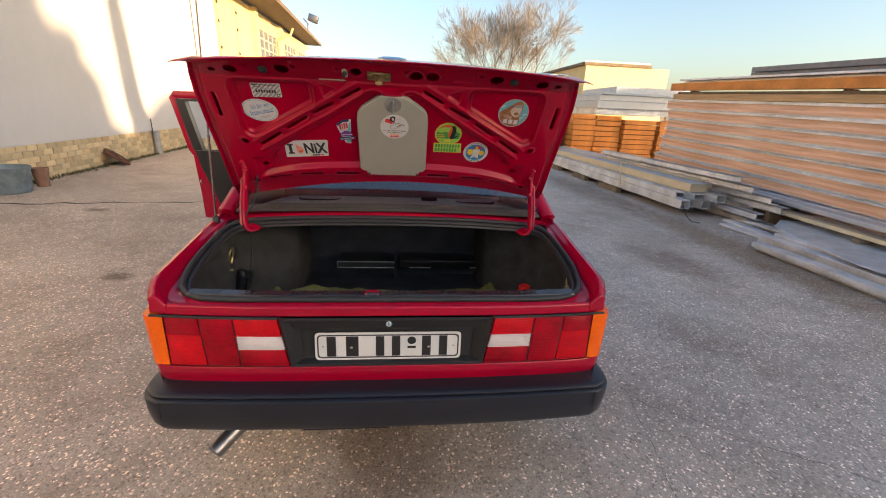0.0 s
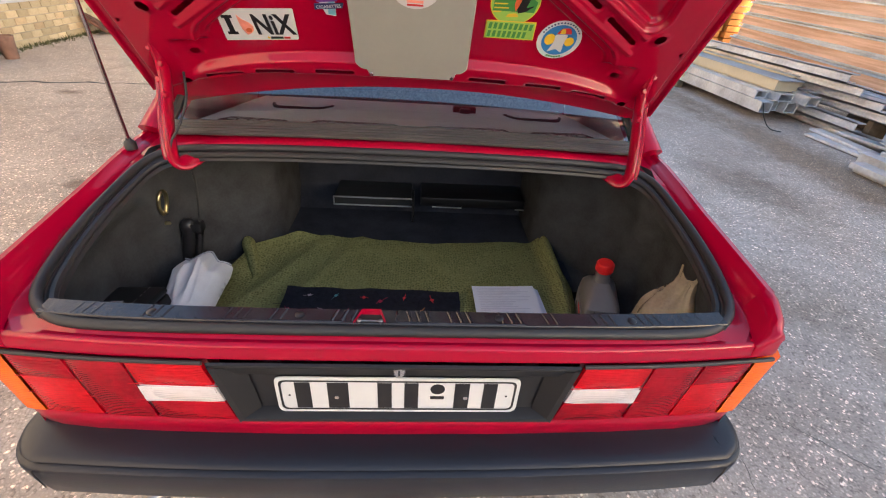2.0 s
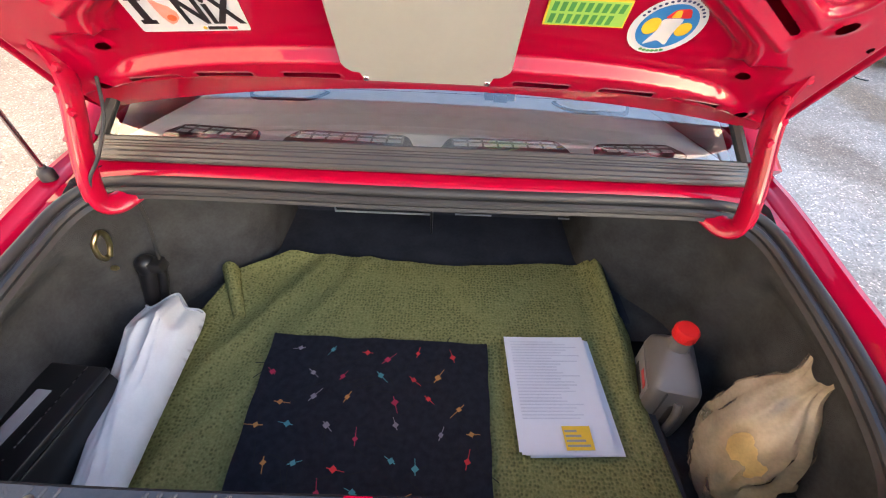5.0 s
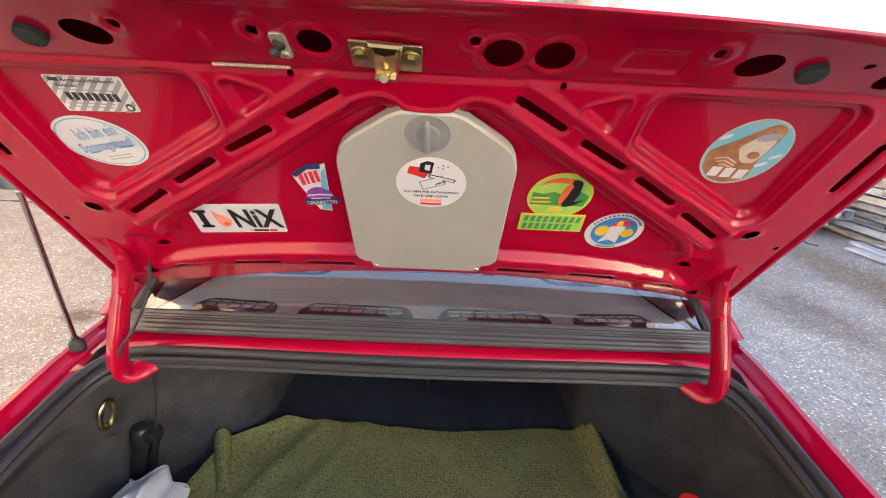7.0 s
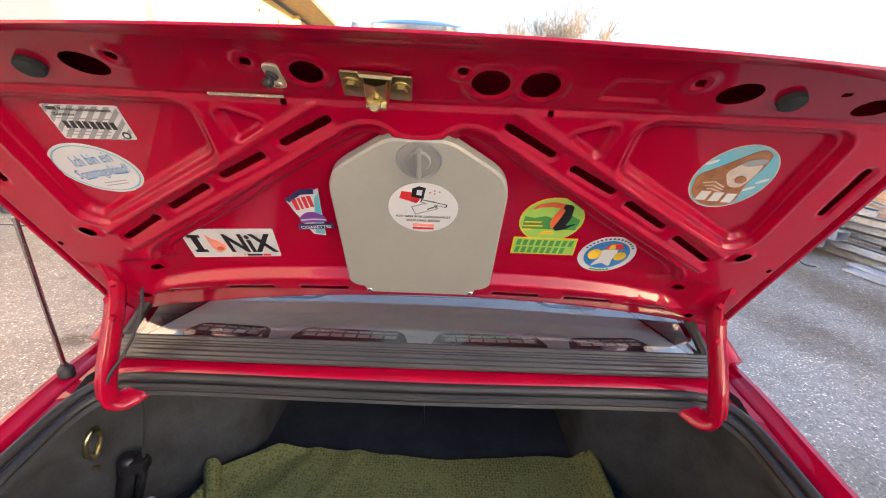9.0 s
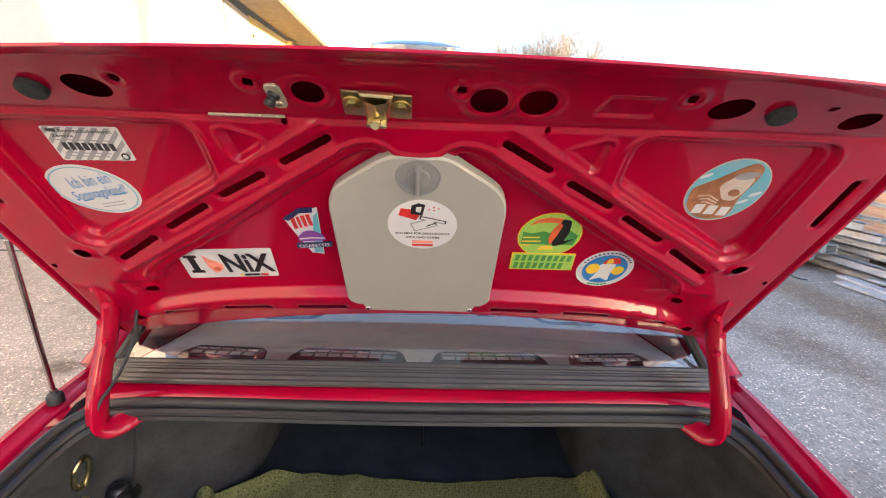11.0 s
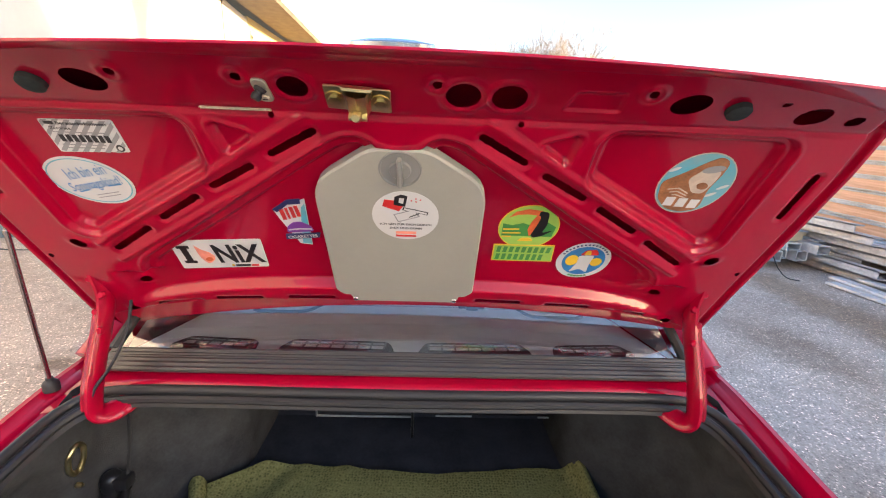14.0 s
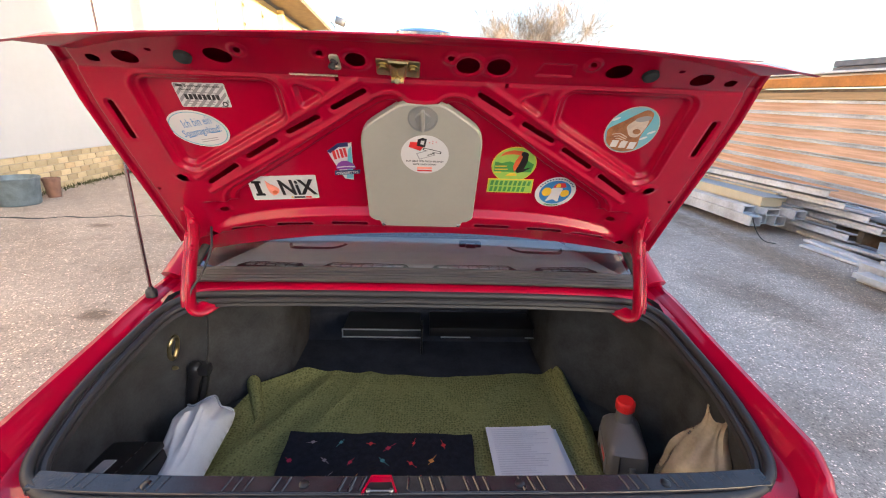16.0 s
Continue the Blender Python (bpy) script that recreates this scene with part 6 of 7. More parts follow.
cl.grid(cloth_pt, 50, 40)
rim = [cloth_pt(i / 50, 1) for i in range(51)]
cl.loft([rim, [(x, y + 0.002, z - 0.008) for x, y, z in rim]])
rim = [cloth_pt(1, j / 40) for j in range(41)]
cl.loft([rim, [(x + 0.002, y, z - 0.008) for x, y, z in rim]])
rim = [cloth_pt(0, j / 40) for j in range(41)]
cl.loft([rim, [(x - 0.002, y, z - 0.008) for x, y, z in rim]])
rng = random.Random(4)
marks = Shape()
for r in range(6):
    for c in range(7):
        x = -0.375 + 0.086 * c + 0.043 * (r % 2) + rng.uniform(-0.022, 0.022)
        y = 0.165 + 0.068 * r + rng.uniform(-0.018, 0.018)
        if x > 0.155:
            continue
        k, rr, a = rng.randrange(5), rng.uniform(0.0065, 0.0095), rng.uniform(-0.3, 0.3)
        z = cloth_z(x, y) + 0.002
        marks.add([(x + rr * math.cos(a + q * math.pi / 2), y + rr * math.sin(a + q * math.pi / 2), z) for q in range(4)], [(0, 1, 2, 3)], k)
        a2 = rng.uniform(0, 6.28)
        d = Vector((math.cos(a2), math.sin(a2), 0))
        q = Vector((-d.y, d.x, 0))
        p0 = Vector((x, y, z - 0.0003))
        L = rng.uniform(0.018, 0.030)
        marks.add([p0 - d * L * 0.6 + q * 0.0011, p0 + d * L + q * 0.0007, p0 + d * L - q * 0.0007, p0 - d * L * 0.6 - q * 0.0011], [(0, 1, 2, 3)], k)
        for b in range(2):
            a3 = rng.uniform(0, 6.28)
            d = Vector((math.cos(a3), math.sin(a3), 0))
            q = Vector((-d.y, d.x, 0))
            p1 = p0 + Vector((rng.uniform(-0.03, 0.03), rng.uniform(-0.03, 0.03), -0.0006))
            marks.add([p1 + q * 0.001, p1 + d * 0.05 + q * 0.001, p1 + d * 0.05 - q * 0.001, p1 - q * 0.001], [(0, 1, 2, 3)], 5)
cloth = thing("patterned_cloth", cl, DARKCLOTH, "dark navy cloth with small coloured diamonds on the blanket", "cloth")
TH = [material("red thread", (0.55, 0.03, 0.035), 0.9, vary=0.2), material("teal thread", (0.07, 0.25, 0.27), 0.9, vary=0.2), material("ochre thread", (0.50, 0.22, 0.06), 0.9, vary=0.2), material("grey thread", (0.25, 0.22, 0.24), 0.9, vary=0.2), material("crimson thread", (0.40, 0.02, 0.06), 0.9, vary=0.2), material("black thread", (0.006, 0.006, 0.008), 0.9, vary=0.2)]
tagged(part("woven_pattern", marks, TH, cloth, "small red, teal, ochre and grey woven diamonds", smooth=False), kind="stuff")

# papers
papers = empty("paper_stack", "stack of white printed papers in a clear sleeve on the blanket", "papers")
rng = random.Random(7)
for k in range(5):
    z = FLOOR + 0.030 + 0.0035 * k
    m = Matrix.Translation((0.335 + rng.uniform(-0.004, 0.004) + 0.006 * (4 - k), 0.415 + rng.uniform(-0.003, 0.003), z)) @ pose(0, 0, 0, 0, 0, 2 + rng.uniform(-1.2, 1.2))
    sh = Shape().grid(lambda s, t: (-0.108 + 0.216 * s, -0.154 + 0.308 * t, 0.003 * math.sin(s * 3 + k) * math.sin(t * 2)), 8, 8)
    sh.grid(lambda s, t: (-0.108 + 0.216 * s, -0.154 + 0.308 * t, -0.0012 + 0.003 * math.sin(s * 3 + k) * math.sin(t * 2)), 8, 8)
    part("sheet", sh, PAPER, papers, m=m)
bars = Shape()
for k in range(26):
    w = rng.uniform(0.10, 0.18)
    bars.box(-0.093, -0.093 + w, 0.134 - 0.0085 * k, 0.1365 - 0.0085 * k, 0.0034, 0.0040)
print_ob = part("print", bars, material("faint grey print", (0.60, 0.60, 0.68), 0.7, vary=0.1), papers, "faint grey lines of print", m=Matrix.Translation((0.335, 0.415, FLOOR + 0.046)) @ pose(0, 0, 0, 0, 0, 2), smooth=False)
tagged(print_ob, kind="stuff")
yl = Shape().box(-0.006, 0.058, -0.150, -0.096, 0.0032, 0.0042)
for k in range(4):
    yl.box(-0.002, 0.050 - 0.008 * k, -0.143 + 0.011 * k, -0.138 + 0.011 * k, 0.0042, 0.0047, 0, 1)
part("yellow_label", yl, [VYELLOW, VGREY], papers, "yellow label with dark lines", m=Matrix.Translation((0.335, 0.415, FLOOR + 0.046)) @ pose(0, 0, 0, 0, 0, 2), smooth=False)

# oil bottle
oil = empty("oil_bottle", "grey plastic oil bottle with a red screw cap", "bottle", pose(0.640, 0.462, 0.386, 3, -5, 0) @ pose(0, 0, 0, 0, 0, -14))


def oil_row(z, hx, hy, cy=0.0, cx=0.0):
    o = round_poly([(-hx, -hy), (hx, -hy), (hx, hy), (-hx, hy)], 0.022, 4)
    return [(x + cx, y + cy, z) for x, y in o]


ob_s = Shape()
ob_s.loft([oil_row(0.0, 0.050, 0.076), oil_row(0.005, 0.056, 0.084), oil_row(0.07, 0.057, 0.086), oil_row(0.195, 0.056, 0.084), oil_row(0.222, 0.053, 0.080, 0.002), oil_row(0.240, 0.044, 0.064, 0.008), oil_row(0.252, 0.030, 0.036, 0.024), oil_row(0.262, 0.023, 0.024, 0.030), oil_row(0.300, 0.021, 0.021, 0.032)], 0, True, True)
part("bottle_body", ob_s, OILGREY, oil)
# groove and grip are proud plates; the darker plastic paints their shade
OILDARK = material("shadowed bottle plastic", (0.06, 0.056, 0.055), 0.4, vary=0.06)
part("groove_shade", Shape().box(-0.027, -0.023, -0.0875, -0.083, 0.06, 0.225, 0.001), OILDARK, oil)
part("grip_shade", Shape().slab(round_poly([(-0.006, 0.045), (0.026, 0.045), (0.026, 0.175), (-0.006, 0.175)], 0.014), 0.0, 0.003, 0, at=Matrix(((1, 0, 0, 0), (0, 0, -1, -0.0845), (0, 1, 0, 0), (0, 0, 0, 1)))), OILDARK, oil)
han = Shape().tube(spline([(0.010, -0.084, 0.190), (0.010, -0.098, 0.165), (0.010, -0.102, 0.12), (0.010, -0.099, 0.07), (0.010, -0.085, 0.04)], 5), 0.0095, 10)
part("handle", han, OILGREY, oil)
cap = Shape().lathe([(0.0250, 0.0), (0.0262, 0.004), (0.0262, 0.027), (0.0225, 0.0325), (0.0, 0.0335)], 28)
for k in range(28):
    a = 2 * math.pi * k / 28
    cap.box(0.0252, 0.0275, -0.0013, 0.0013, 0.003, 0.026, 0, 0, pose(0, 0, 0, 0, 0, math.degrees(a)))
part("screw_cap", cap, CAPRED, oil, "bright red ribbed screw cap", m=pose(0, 0.032, 0.298))
lab = Shape().box(-0.0590, -0.0570, -0.062, 0.062, 0.085, 0.195, 0, 0).box(-0.0598, -0.0590, -0.05, 0.04, 0.125, 0.150, 0, 1).box(-0.0598, -0.0590, -0.05, 0.0, 0.165, 0.182, 0, 2)
part("bottle_label", lab, [VGREY, INK, CAPRED], oil, "grey label with dark and red bars", smooth=False)

# knotted plastic bag
bag = Shape()


def bag_pt(s, t):
    a = 2 * math.pi * s
    prof = curve_at([(0, 0.02), (0.04, 0.080), (0.2, 0.100), (0.50, 0.104), (0.66, 0.092), (0.78, 0.066), (0.87, 0.040), (0.93, 0.034), (1.0, 0.040)], t)
    crease = 1 + 0.13 * noise.noise(Vector((math.cos(a) * 2.2, math.sin(a) * 2.2, t * 4))) + 0.05 * noise.noise(Vector((math.cos(a) * 6, math.sin(a) * 6, t * 5))) + 0.22 * (0.2 - abs(noise.noise(Vector((math.cos(a) * 2.6 + 3, math.sin(a) * 2.6, t * 3.5)))))
    c = Vector((0.722 + 0.065 * t * t, 0.252 + 0.075 * t, 0.392 + 0.405 * t))
    return (c.x + prof * 0.72 * crease * math.cos(a), c.y + prof * crease * math.sin(a), c.z + 0.012 * math.sin(3 * a) * t)


bag.grid(bag_pt, 56, 40)
pbag = thing("plastic_bag", bag, BEIGEBAG, "crumpled translucent beige plastic bag twisted shut at the top", "plastic bag")
loaf = Shape()
loaf.grid(lambda s, t: (0.712 + 0.046 * math.sin(math.pi * t) * math.cos(2 * math.pi * s), 0.262 + 0.066 * math.sin(math.pi * t) * math.sin(2 * math.pi * s), FLOOR + 0.09 - 0.075 * math.cos(math.pi * t)), 20, 12)
part("bread_loaf", loaf, BREAD, pbag, "yellowish loaf inside the bag")
part("green_wrapper", Shape().grid(lambda s, t: (0.615 + 0.070 * s, 0.140 - 0.018 * math.sin(s * 3), FLOOR + 0.02 + 0.07 * t - 0.03 * s), 8, 4), VGREEN, pbag, "lime green printed wrapper")

# long white nylon bag
wb = Shape()


def bag_skin(s, t, up):
    """Crumpled upper and flat lower skin of a limp bag."""
    c = 2 * s - 1
    dome = math.sqrt(max(0.0, 1 - c * c))
    end = max(0.0, (t - 0.80) / 0.20)
    hw = (0.045 + 0.038 * t) * (1 - 0.18 * end * end)
    fold = 0.30 * noise.noise(Vector((s * 3.0, t * 1.6, 2.0))) + 0.42 * (0.22 - abs(noise.noise(Vector((s * 3.6 + t, t * 2.2, 7.0))))) + 0.04 * noise.noise(Vector((s * 12, t * 9, 5.0)))
    h = (0.050 + 0.022 * t) * (1 - 0.72 * end)
    y = 0.110 + 0.475 * t + 0.030 * noise.noise(Vector((s * 3.3, 0.0, 9.0))) * t - 0.02 * c * c * t
    z = 0.536 + 0.062 * t + 0.030 * (1 - s) * t - 0.012 * end
    return (-0.612 - 0.030 * t + hw * c, y, z + (h * dome * (1 + fold) if up else -0.022 * dome))


wb.grid(lambda s, t: bag_skin(s, t, True), 44, 60)
wb.grid(lambda s, t: bag_skin(1 - s, t, False), 20, 20)
for q in (0.0, 1.0):
    wb.loft([[bag_skin(i / 30, q, True) for i in range(31)], [bag_skin(i / 30, q, False) for i in range(31)]])
white_bag = thing("white_bag", wb, BAGWHITE, "long white nylon bag lying against the trunk side", "bag")
hem = Shape().tube([Vector(bag_skin(0.03 + 0.94 * i / 30, 0.985, True)) + Vector((0, 0.002, 0.002)) for i in range(31)], 0.0035, 6)
part("hem", hem, material("greyish hem tape", (0.42, 0.43, 0.46), 0.8, vary=0.1), white_bag, "greyish sewn hem at the bag's end")

# black case
bc = empty("black_case", "flat black case with a pale label in the trunk corner", "case", pose(-0.694, 0.218, FLOOR + 0.006, 0, -8, -8))
part("case_body", Shape().box(-0.080, 0.058, -0.13, 0.13, 0, 0.165, 0.006), BLACK, bc)
part("case_lid", Shape().box(-0.082, 0.060, -0.132, 0.132, 0.167, 0.185, 0.005), BLACK, bc)
part("case_label", Shape().box(-0.050, -0.015, -0.10, 0.07, 0.1852, 0.1862), material("pale grey label", (0.45, 0.45, 0.48), 0.5, vary=0.06), bc, "pale grey label", smooth=False)
fl = Shape()
rng = random.Random(2)
for k in range(26):
    y = -0.12 + 0.25 * rng.random()
    fl.box(0.0150, 0.0175, y, y + rng.uniform(0.002, 0.009), 0.1845, 0.1862)
tagged(part("worn_edge", fl, EXHAUST, bc, "bare worn edge", smooth=False), kind="stuff")

# tow eye, aerial motor
eye_s = Shape().tube(spline([(0, 0.006, -0.035), (0, 0.016, -0.012), (0, 0.014, 0.014), (0, 0.0, 0.026), (0, -0.015, 0.014), (0, -0.016, -0.012), (0, -0.006, -0.030), (0, 0.002, -0.032)], 6), 0.0048, 10)
thing("tie_down_ring", eye_s, BRASS, "brass-coloured steel ring on the trunk side lining", "ring", Matrix.Translation((-0.722, 0.566, 0.826)) @ pose(0, 0, 0, 0, 10, 0) @ Matrix.Diagonal((1.2, 1.25, 1.25, 1)))
thing("brass_stud", Shape().lathe([(0.006, 0), (0.006, 0.010), (0.004, 0.014), (0, 0.014)], 8), BRASS, "small brass-coloured stud in the side lining", "stud", pose(-0.735, 0.566, 0.752, 0, 90, 0))
mot = empty("aerial_motor", "black aerial motor standing at the trunk side", "aerial motor")
part("motor_tube", Shape().tube([(-0.742, 0.590, FLOOR + 0.02), (-0.708, 0.622, 0.695)], 0.020, 14).tube([(-0.712, 0.604, FLOOR + 0.04), (-0.682, 0.632, 0.68)], 0.011, 10), BLACK, mot)
part("motor_head", Shape().lathe([(0.024, 0.0), (0.025, 0.018), (0.021, 0.034), (0.012, 0.042), (0, 0.044)], 18).box(-0.004, 0.045, -0.018, 0.018, 0.002, 0.034, 0.006), BLACK, mot, m=pose(-0.706, 0.624, 0.690))
part("aerial_cable", Shape().tube(spline([(-0.672, 0.63, 0.72), (-0.660, 0.638, 0.80), (-0.652, 0.640, 0.88), (-0.650, 0.630, 0.962)], 6), 0.0042, 8), RUBBER, mot)

# boxes under the parcel shelf
dev = empty("hanging_box", "flat dark metal box fixed to the trunk back panel", "box")
EDGE = material("bare aluminium edge", (0.50, 0.52, 0.55), 0.35, 0.4, vary=0.15)
BOXGREY = material("dark grey painted steel", (0.022, 0.025, 0.030), 0.4, vary=0.12)
part("box_body", Shape().box(-0.330, 0.0, 1.05, 1.228, 0.584, 0.618, 0.004), BOXGREY, dev)
part("front_edge", Shape().box(-0.333, 0.002, 1.042, 1.050, 0.580, 0.584, 0.001).box(-0.333, -0.329, 1.042, 1.050, 0.584, 0.618).box(-0.333, 0.002, 1.042, 1.050, 0.617, 0.621), EDGE, dev, "thin bright metal edge")
part("bracket", Shape().box(0.004, 0.012, 1.0, 1.08, 0.530, 0.65, 0.002), BLACK, dev)

dev2 = empty("hanging_unit", "wide black unit fixed to the trunk back panel", "box")
part("unit_body", Shape().box(0.04, 0.50, 1.06, 1.228, 0.580, 0.622, 0.006), BLACK, dev2)

for x0, x1 in ((0.09, 0.22), (0.46, 0.50)):
    part("unit_trim", Shape().box(x0, x1, 1.055, 1.06, 0.577, 0.581), EDGE, dev2, "thin bright trim")

# ---- white wall on a brick plinth, and the yellow building ----
PLASTER = material("white painted plaster", (0.50, 0.50, 0.50), 0.85, vary=0.05, scale=0.8, bump=0.15, bump_scale=40)
MORTAR = material("pale mortar", (0.42, 0.36, 0.26), 0.95, vary=0.2, scale=5)
BRICK = material("yellow brick", (0.58, 0.46, 0.26), 0.9, vary=0.25, scale=6, bump=0.5, bump_scale=60, island=0.25, color2=(0.62, 0.50, 0.32))
BRICK_R = material("reddish brick", (0.52, 0.38, 0.22), 0.9, vary=0.25, scale=6, bump=0.5, bump_scale=60, island=0.2)
YELLOW = material("cream yellow painted wood", (0.56, 0.46, 0.235), 0.7, vary=0.08, scale=2)
ROOF = material("grey brown roof edge", (0.135, 0.105, 0.07), 0.8, vary=0.25, scale=3)
DARKWIN = material("dark window glass", (0.10, 0.11, 0.12), 0.08, vary=0.1)
SASH = material("weathered window paint", (0.34, 0.30, 0.24), 0.6, vary=0.2, scale=5)
WALL = Matrix.Translation((-6.398, 6.822, 0)) @ pose(0, 0, 0, 0, 0, 96.0)  # x along the wall, y into it

w = Shape()
w.box(-18.0, 11.8, 0.0, 0.3, 0.63, 6.0)
w.box(-18.0, 11.8, 0.034, 0.3, -0.05, 0.63)
white_wall = thing("wall_west", w, PLASTER, "white plastered wall on a yellow brick plinth", "wall", WALL, kind="structure", smooth=False)
mo = Shape().box(-18.0, 11.8, 0.024, 0.034, -0.05, 0.628)
part("mortar_bed", mo, MORTAR, white_wall, smooth=False)
part("cable_line", Shape().tube([(9.0, -0.012, 0.63), (9.0, -0.012, 6.0)], 0.018, 6), RUBBER, white_wall, "thin dark cable")
part("ledge_shadow_strip", Shape().box(-18.0, 11.8, -0.012, 0.02, 0.62, 0.645, 0.004), PLASTER, white_wall)

eave = Shape()
eave.box(2.0, 31.5, -1.15, 0.3, 6.05, 6.16)
eave.box(2.0, 31.5, -1.22, -1.12, 6.02, 6.22)
eave.loft([[(2.0, -1.22, 6.2), (31.5, -1.22, 6.2)], [(2.0, 4.5, 8.2), (31.5, 4.5, 8.2)]])
thing("eave", eave, ROOF, "brown overhanging roof edge", "roof", WALL @ pose(0, 0, 0, 0, -0.5, -3.0), kind="structure", smooth=False)

fac = empty("yellow_building", "cream yellow building with tall doors and barred windows", "building")
FAC = Matrix.Translation((-7.62, 18.55, 0)) @ pose(0, 0, 0, 0, 0, 90.5)
part("facade", Shape().box(0, 20.0, 0.0, 0.3, 0.0, 6.1), YELLOW, fac, m=FAC, smooth=False)
for k in range(2):
    d = Shape()
    for j in range(4):
        d.box(0.15 + 2.15 * k + 0.51 * j, 0.64 + 2.15 * k + 0.51 * j, -0.06, 0.0, 0.1, 5.6, 0.01)
    d.box(0.12 + 2.15 * k, 2.2 + 2.15 * k, -0.08, -0.05, 3.3, 3.42, 0.01)
    dd = part("tall_door", d, YELLOW, fac, m=FAC, smooth=False)
    for z in (3.6, 4.6, 5.3):
        part("hinge", Shape().box(0.10 + 2.15 * k, 0.22 + 2.15 * k, -0.09, -0.06, z, z + 0.12), RUBBER, dd, smooth=False)
part("pilaster", Shape().box(4.6, 5.0, -0.25, 0.0, 0, 6.1), YELLOW, fac, m=FAC, smooth=False)
part("pilaster", Shape().box(9.6, 10.3, -0.15, 0.0, 0, 6.1), YELLOW, fac, m=FAC, smooth=False)
for x0, x1 in ((5.6, 9.0), (10.9, 14.0), (14.8, 17.5)):
    wn = part("window", Shape().box(x0, x1, -0.02, 0.02, 3.85, 5.3), DARKWIN, fac, m=FAC, smooth=False)
    bars = Shape()
    for j in range(5):
        x = x0 + (x1 - x0) * j / 4
        bars.box(x - 0.05, x + 0.05, -0.06, -0.02, 3.8, 5.35)
    for z in (3.85, 4.35, 4.85, 5.3):
        bars.box(x0 - 0.05, x1 + 0.05, -0.055, -0.02, z - 0.04, z + 0.04)
    part("window_frame", bars, SASH, wn, "greyish glazing bars", smooth=False)
part("downpipe", Shape().tube([(9.3, -1.0, 5.95), (9.3, -0.85, 5.6), (9.3, -0.12, 5.2), (9.3, -0.12, 0.1)], 0.07, 8), YELLOW, fac, m=FAC)
part("meter_box", Shape().box(17.8, 18.9, -0.8, 0.0, 4.4, 5.8, 0.03), WHITE, fac, m=FAC)
fl = empty("floodlight", "grey floodlight on a bracket above the eave", "floodlight", pose(-6.9, 33.5, 6.3))
part("lamp_head", Shape().box(-0.35, 0.35, -0.2, 0.2, 1.05, 1.55, 0.05, at=pose(0, 0, 0, 0, 18, 0)), EXHAUST, fl)
part("bracket", Shape().tube([(0, 0, 0), (0, 0, 0.9), (-0.3, 0, 1.2)], 0.05, 8), EXHAUST, fl)

# weeds at the foot of the wall
MOSS = material("dry moss and weeds", (0.09, 0.085, 0.03), 0.95, vary=0.4, scale=12)
rng = random.Random(11)
ws = Shape()
for k in range(1500):
    x, y = rng.uniform(-1.5, 7.0), -abs(rng.gauss(0, 0.09))
    h = rng.uniform(0.02, 0.07)
    a = rng.uniform(0, 6.28)
    ws.add([(x, y, 0), (x + 0.02 * math.cos(a), y + 0.02 * math.sin(a), 0), (x + 0.03 * math.cos(a + 1), y + 0.03 * math.sin(a + 1), h)], [(0, 1, 2)])
thing("weeds", ws, MOSS, "low dry weeds and moss along the plinth", "weeds", WALL, kind="stuff", smooth=False)

pstub = empty("drain_pipe", "short grey drain pipe standing at the plinth", "pipe", WALL @ pose(4.55, -0.09, 0))
part("pipe_body", Shape().tube([(0, 0, 0), (0, 0, 0.60)], 0.085, 14).tube([(0, 0, 0.56), (0, 0, 0.62)], 0.097, 14), material("grey zinc pipe", (0.26, 0.27, 0.28), 0.6, vary=0.25, scale=7), pstub)
part("rod", Shape().tube([(-0.06, 0.05, 0.5), (-0.06, 0.05, 0.95)], 0.012, 6), RUBBER, pstub, "thin dark rod")
# tub, pot, rusty disc
tub_m = material("weathered grey zinc", (0.15, 0.20, 0.23), 0.6, 0.4, vary=0.3, scale=6)
thing("tub", Shape().lathe([(0.36, 0.0), (0.38, 0.02), (0.43, 0.46), (0.455, 0.50), (0.46, 0.53), (0.44, 0.54), (0.42, 0.50), (0.37, 0.10), (0, 0.08)], 40), tub_m, "round grey zinc tub standing on the asphalt", "tub", pose(-5.99, 5.70, 0) @ Matrix.Diagonal((0.64, 0.64, 0.74, 1)))
thing("pot", Shape().lathe([(0.15, 0.0), (0.20, 0.30), (0.215, 0.31), (0.215, 0.36), (0.19, 0.36), (0.17, 0.28), (0, 0.26)], 28), material("brown clay", (0.22, 0.12, 0.085), 0.8, vary=0.25, scale=8), "brown clay pot beside the tub", "pot", pose(-5.95, 6.25, 0) @ Matrix.Diagonal((0.55, 0.55, 0.85, 1)))
disc = Shape().lathe([(0.36, 0.0), (0.37, 0.02), (0.36, 0.05), (0.32, 0.05), (0.31, 0.035), (0.16, 0.035), (0.14, 0.07), (0.06, 0.075), (0.05, 0.03), (0, 0.03)], 32)
for k in range(6):
    disc.box(0.12, 0.33, -0.02, 0.02, 0.03, 0.055, 0.004, 0, pose(0, 0, 0, 0, 0, 60 * k))
thing("iron_disc", disc, material("rusty iron", (0.13, 0.055, 0.035), 0.85, 0.2, vary=0.4, scale=10), "rusty round iron plate leaning at the wall", "iron disc", Matrix.Translation((-6.42, 8.95, 0.165)) @ pose(0, 0, 0, 0, 40, 25) @ Matrix.Diagonal((0.76, 0.76, 1, 1)))
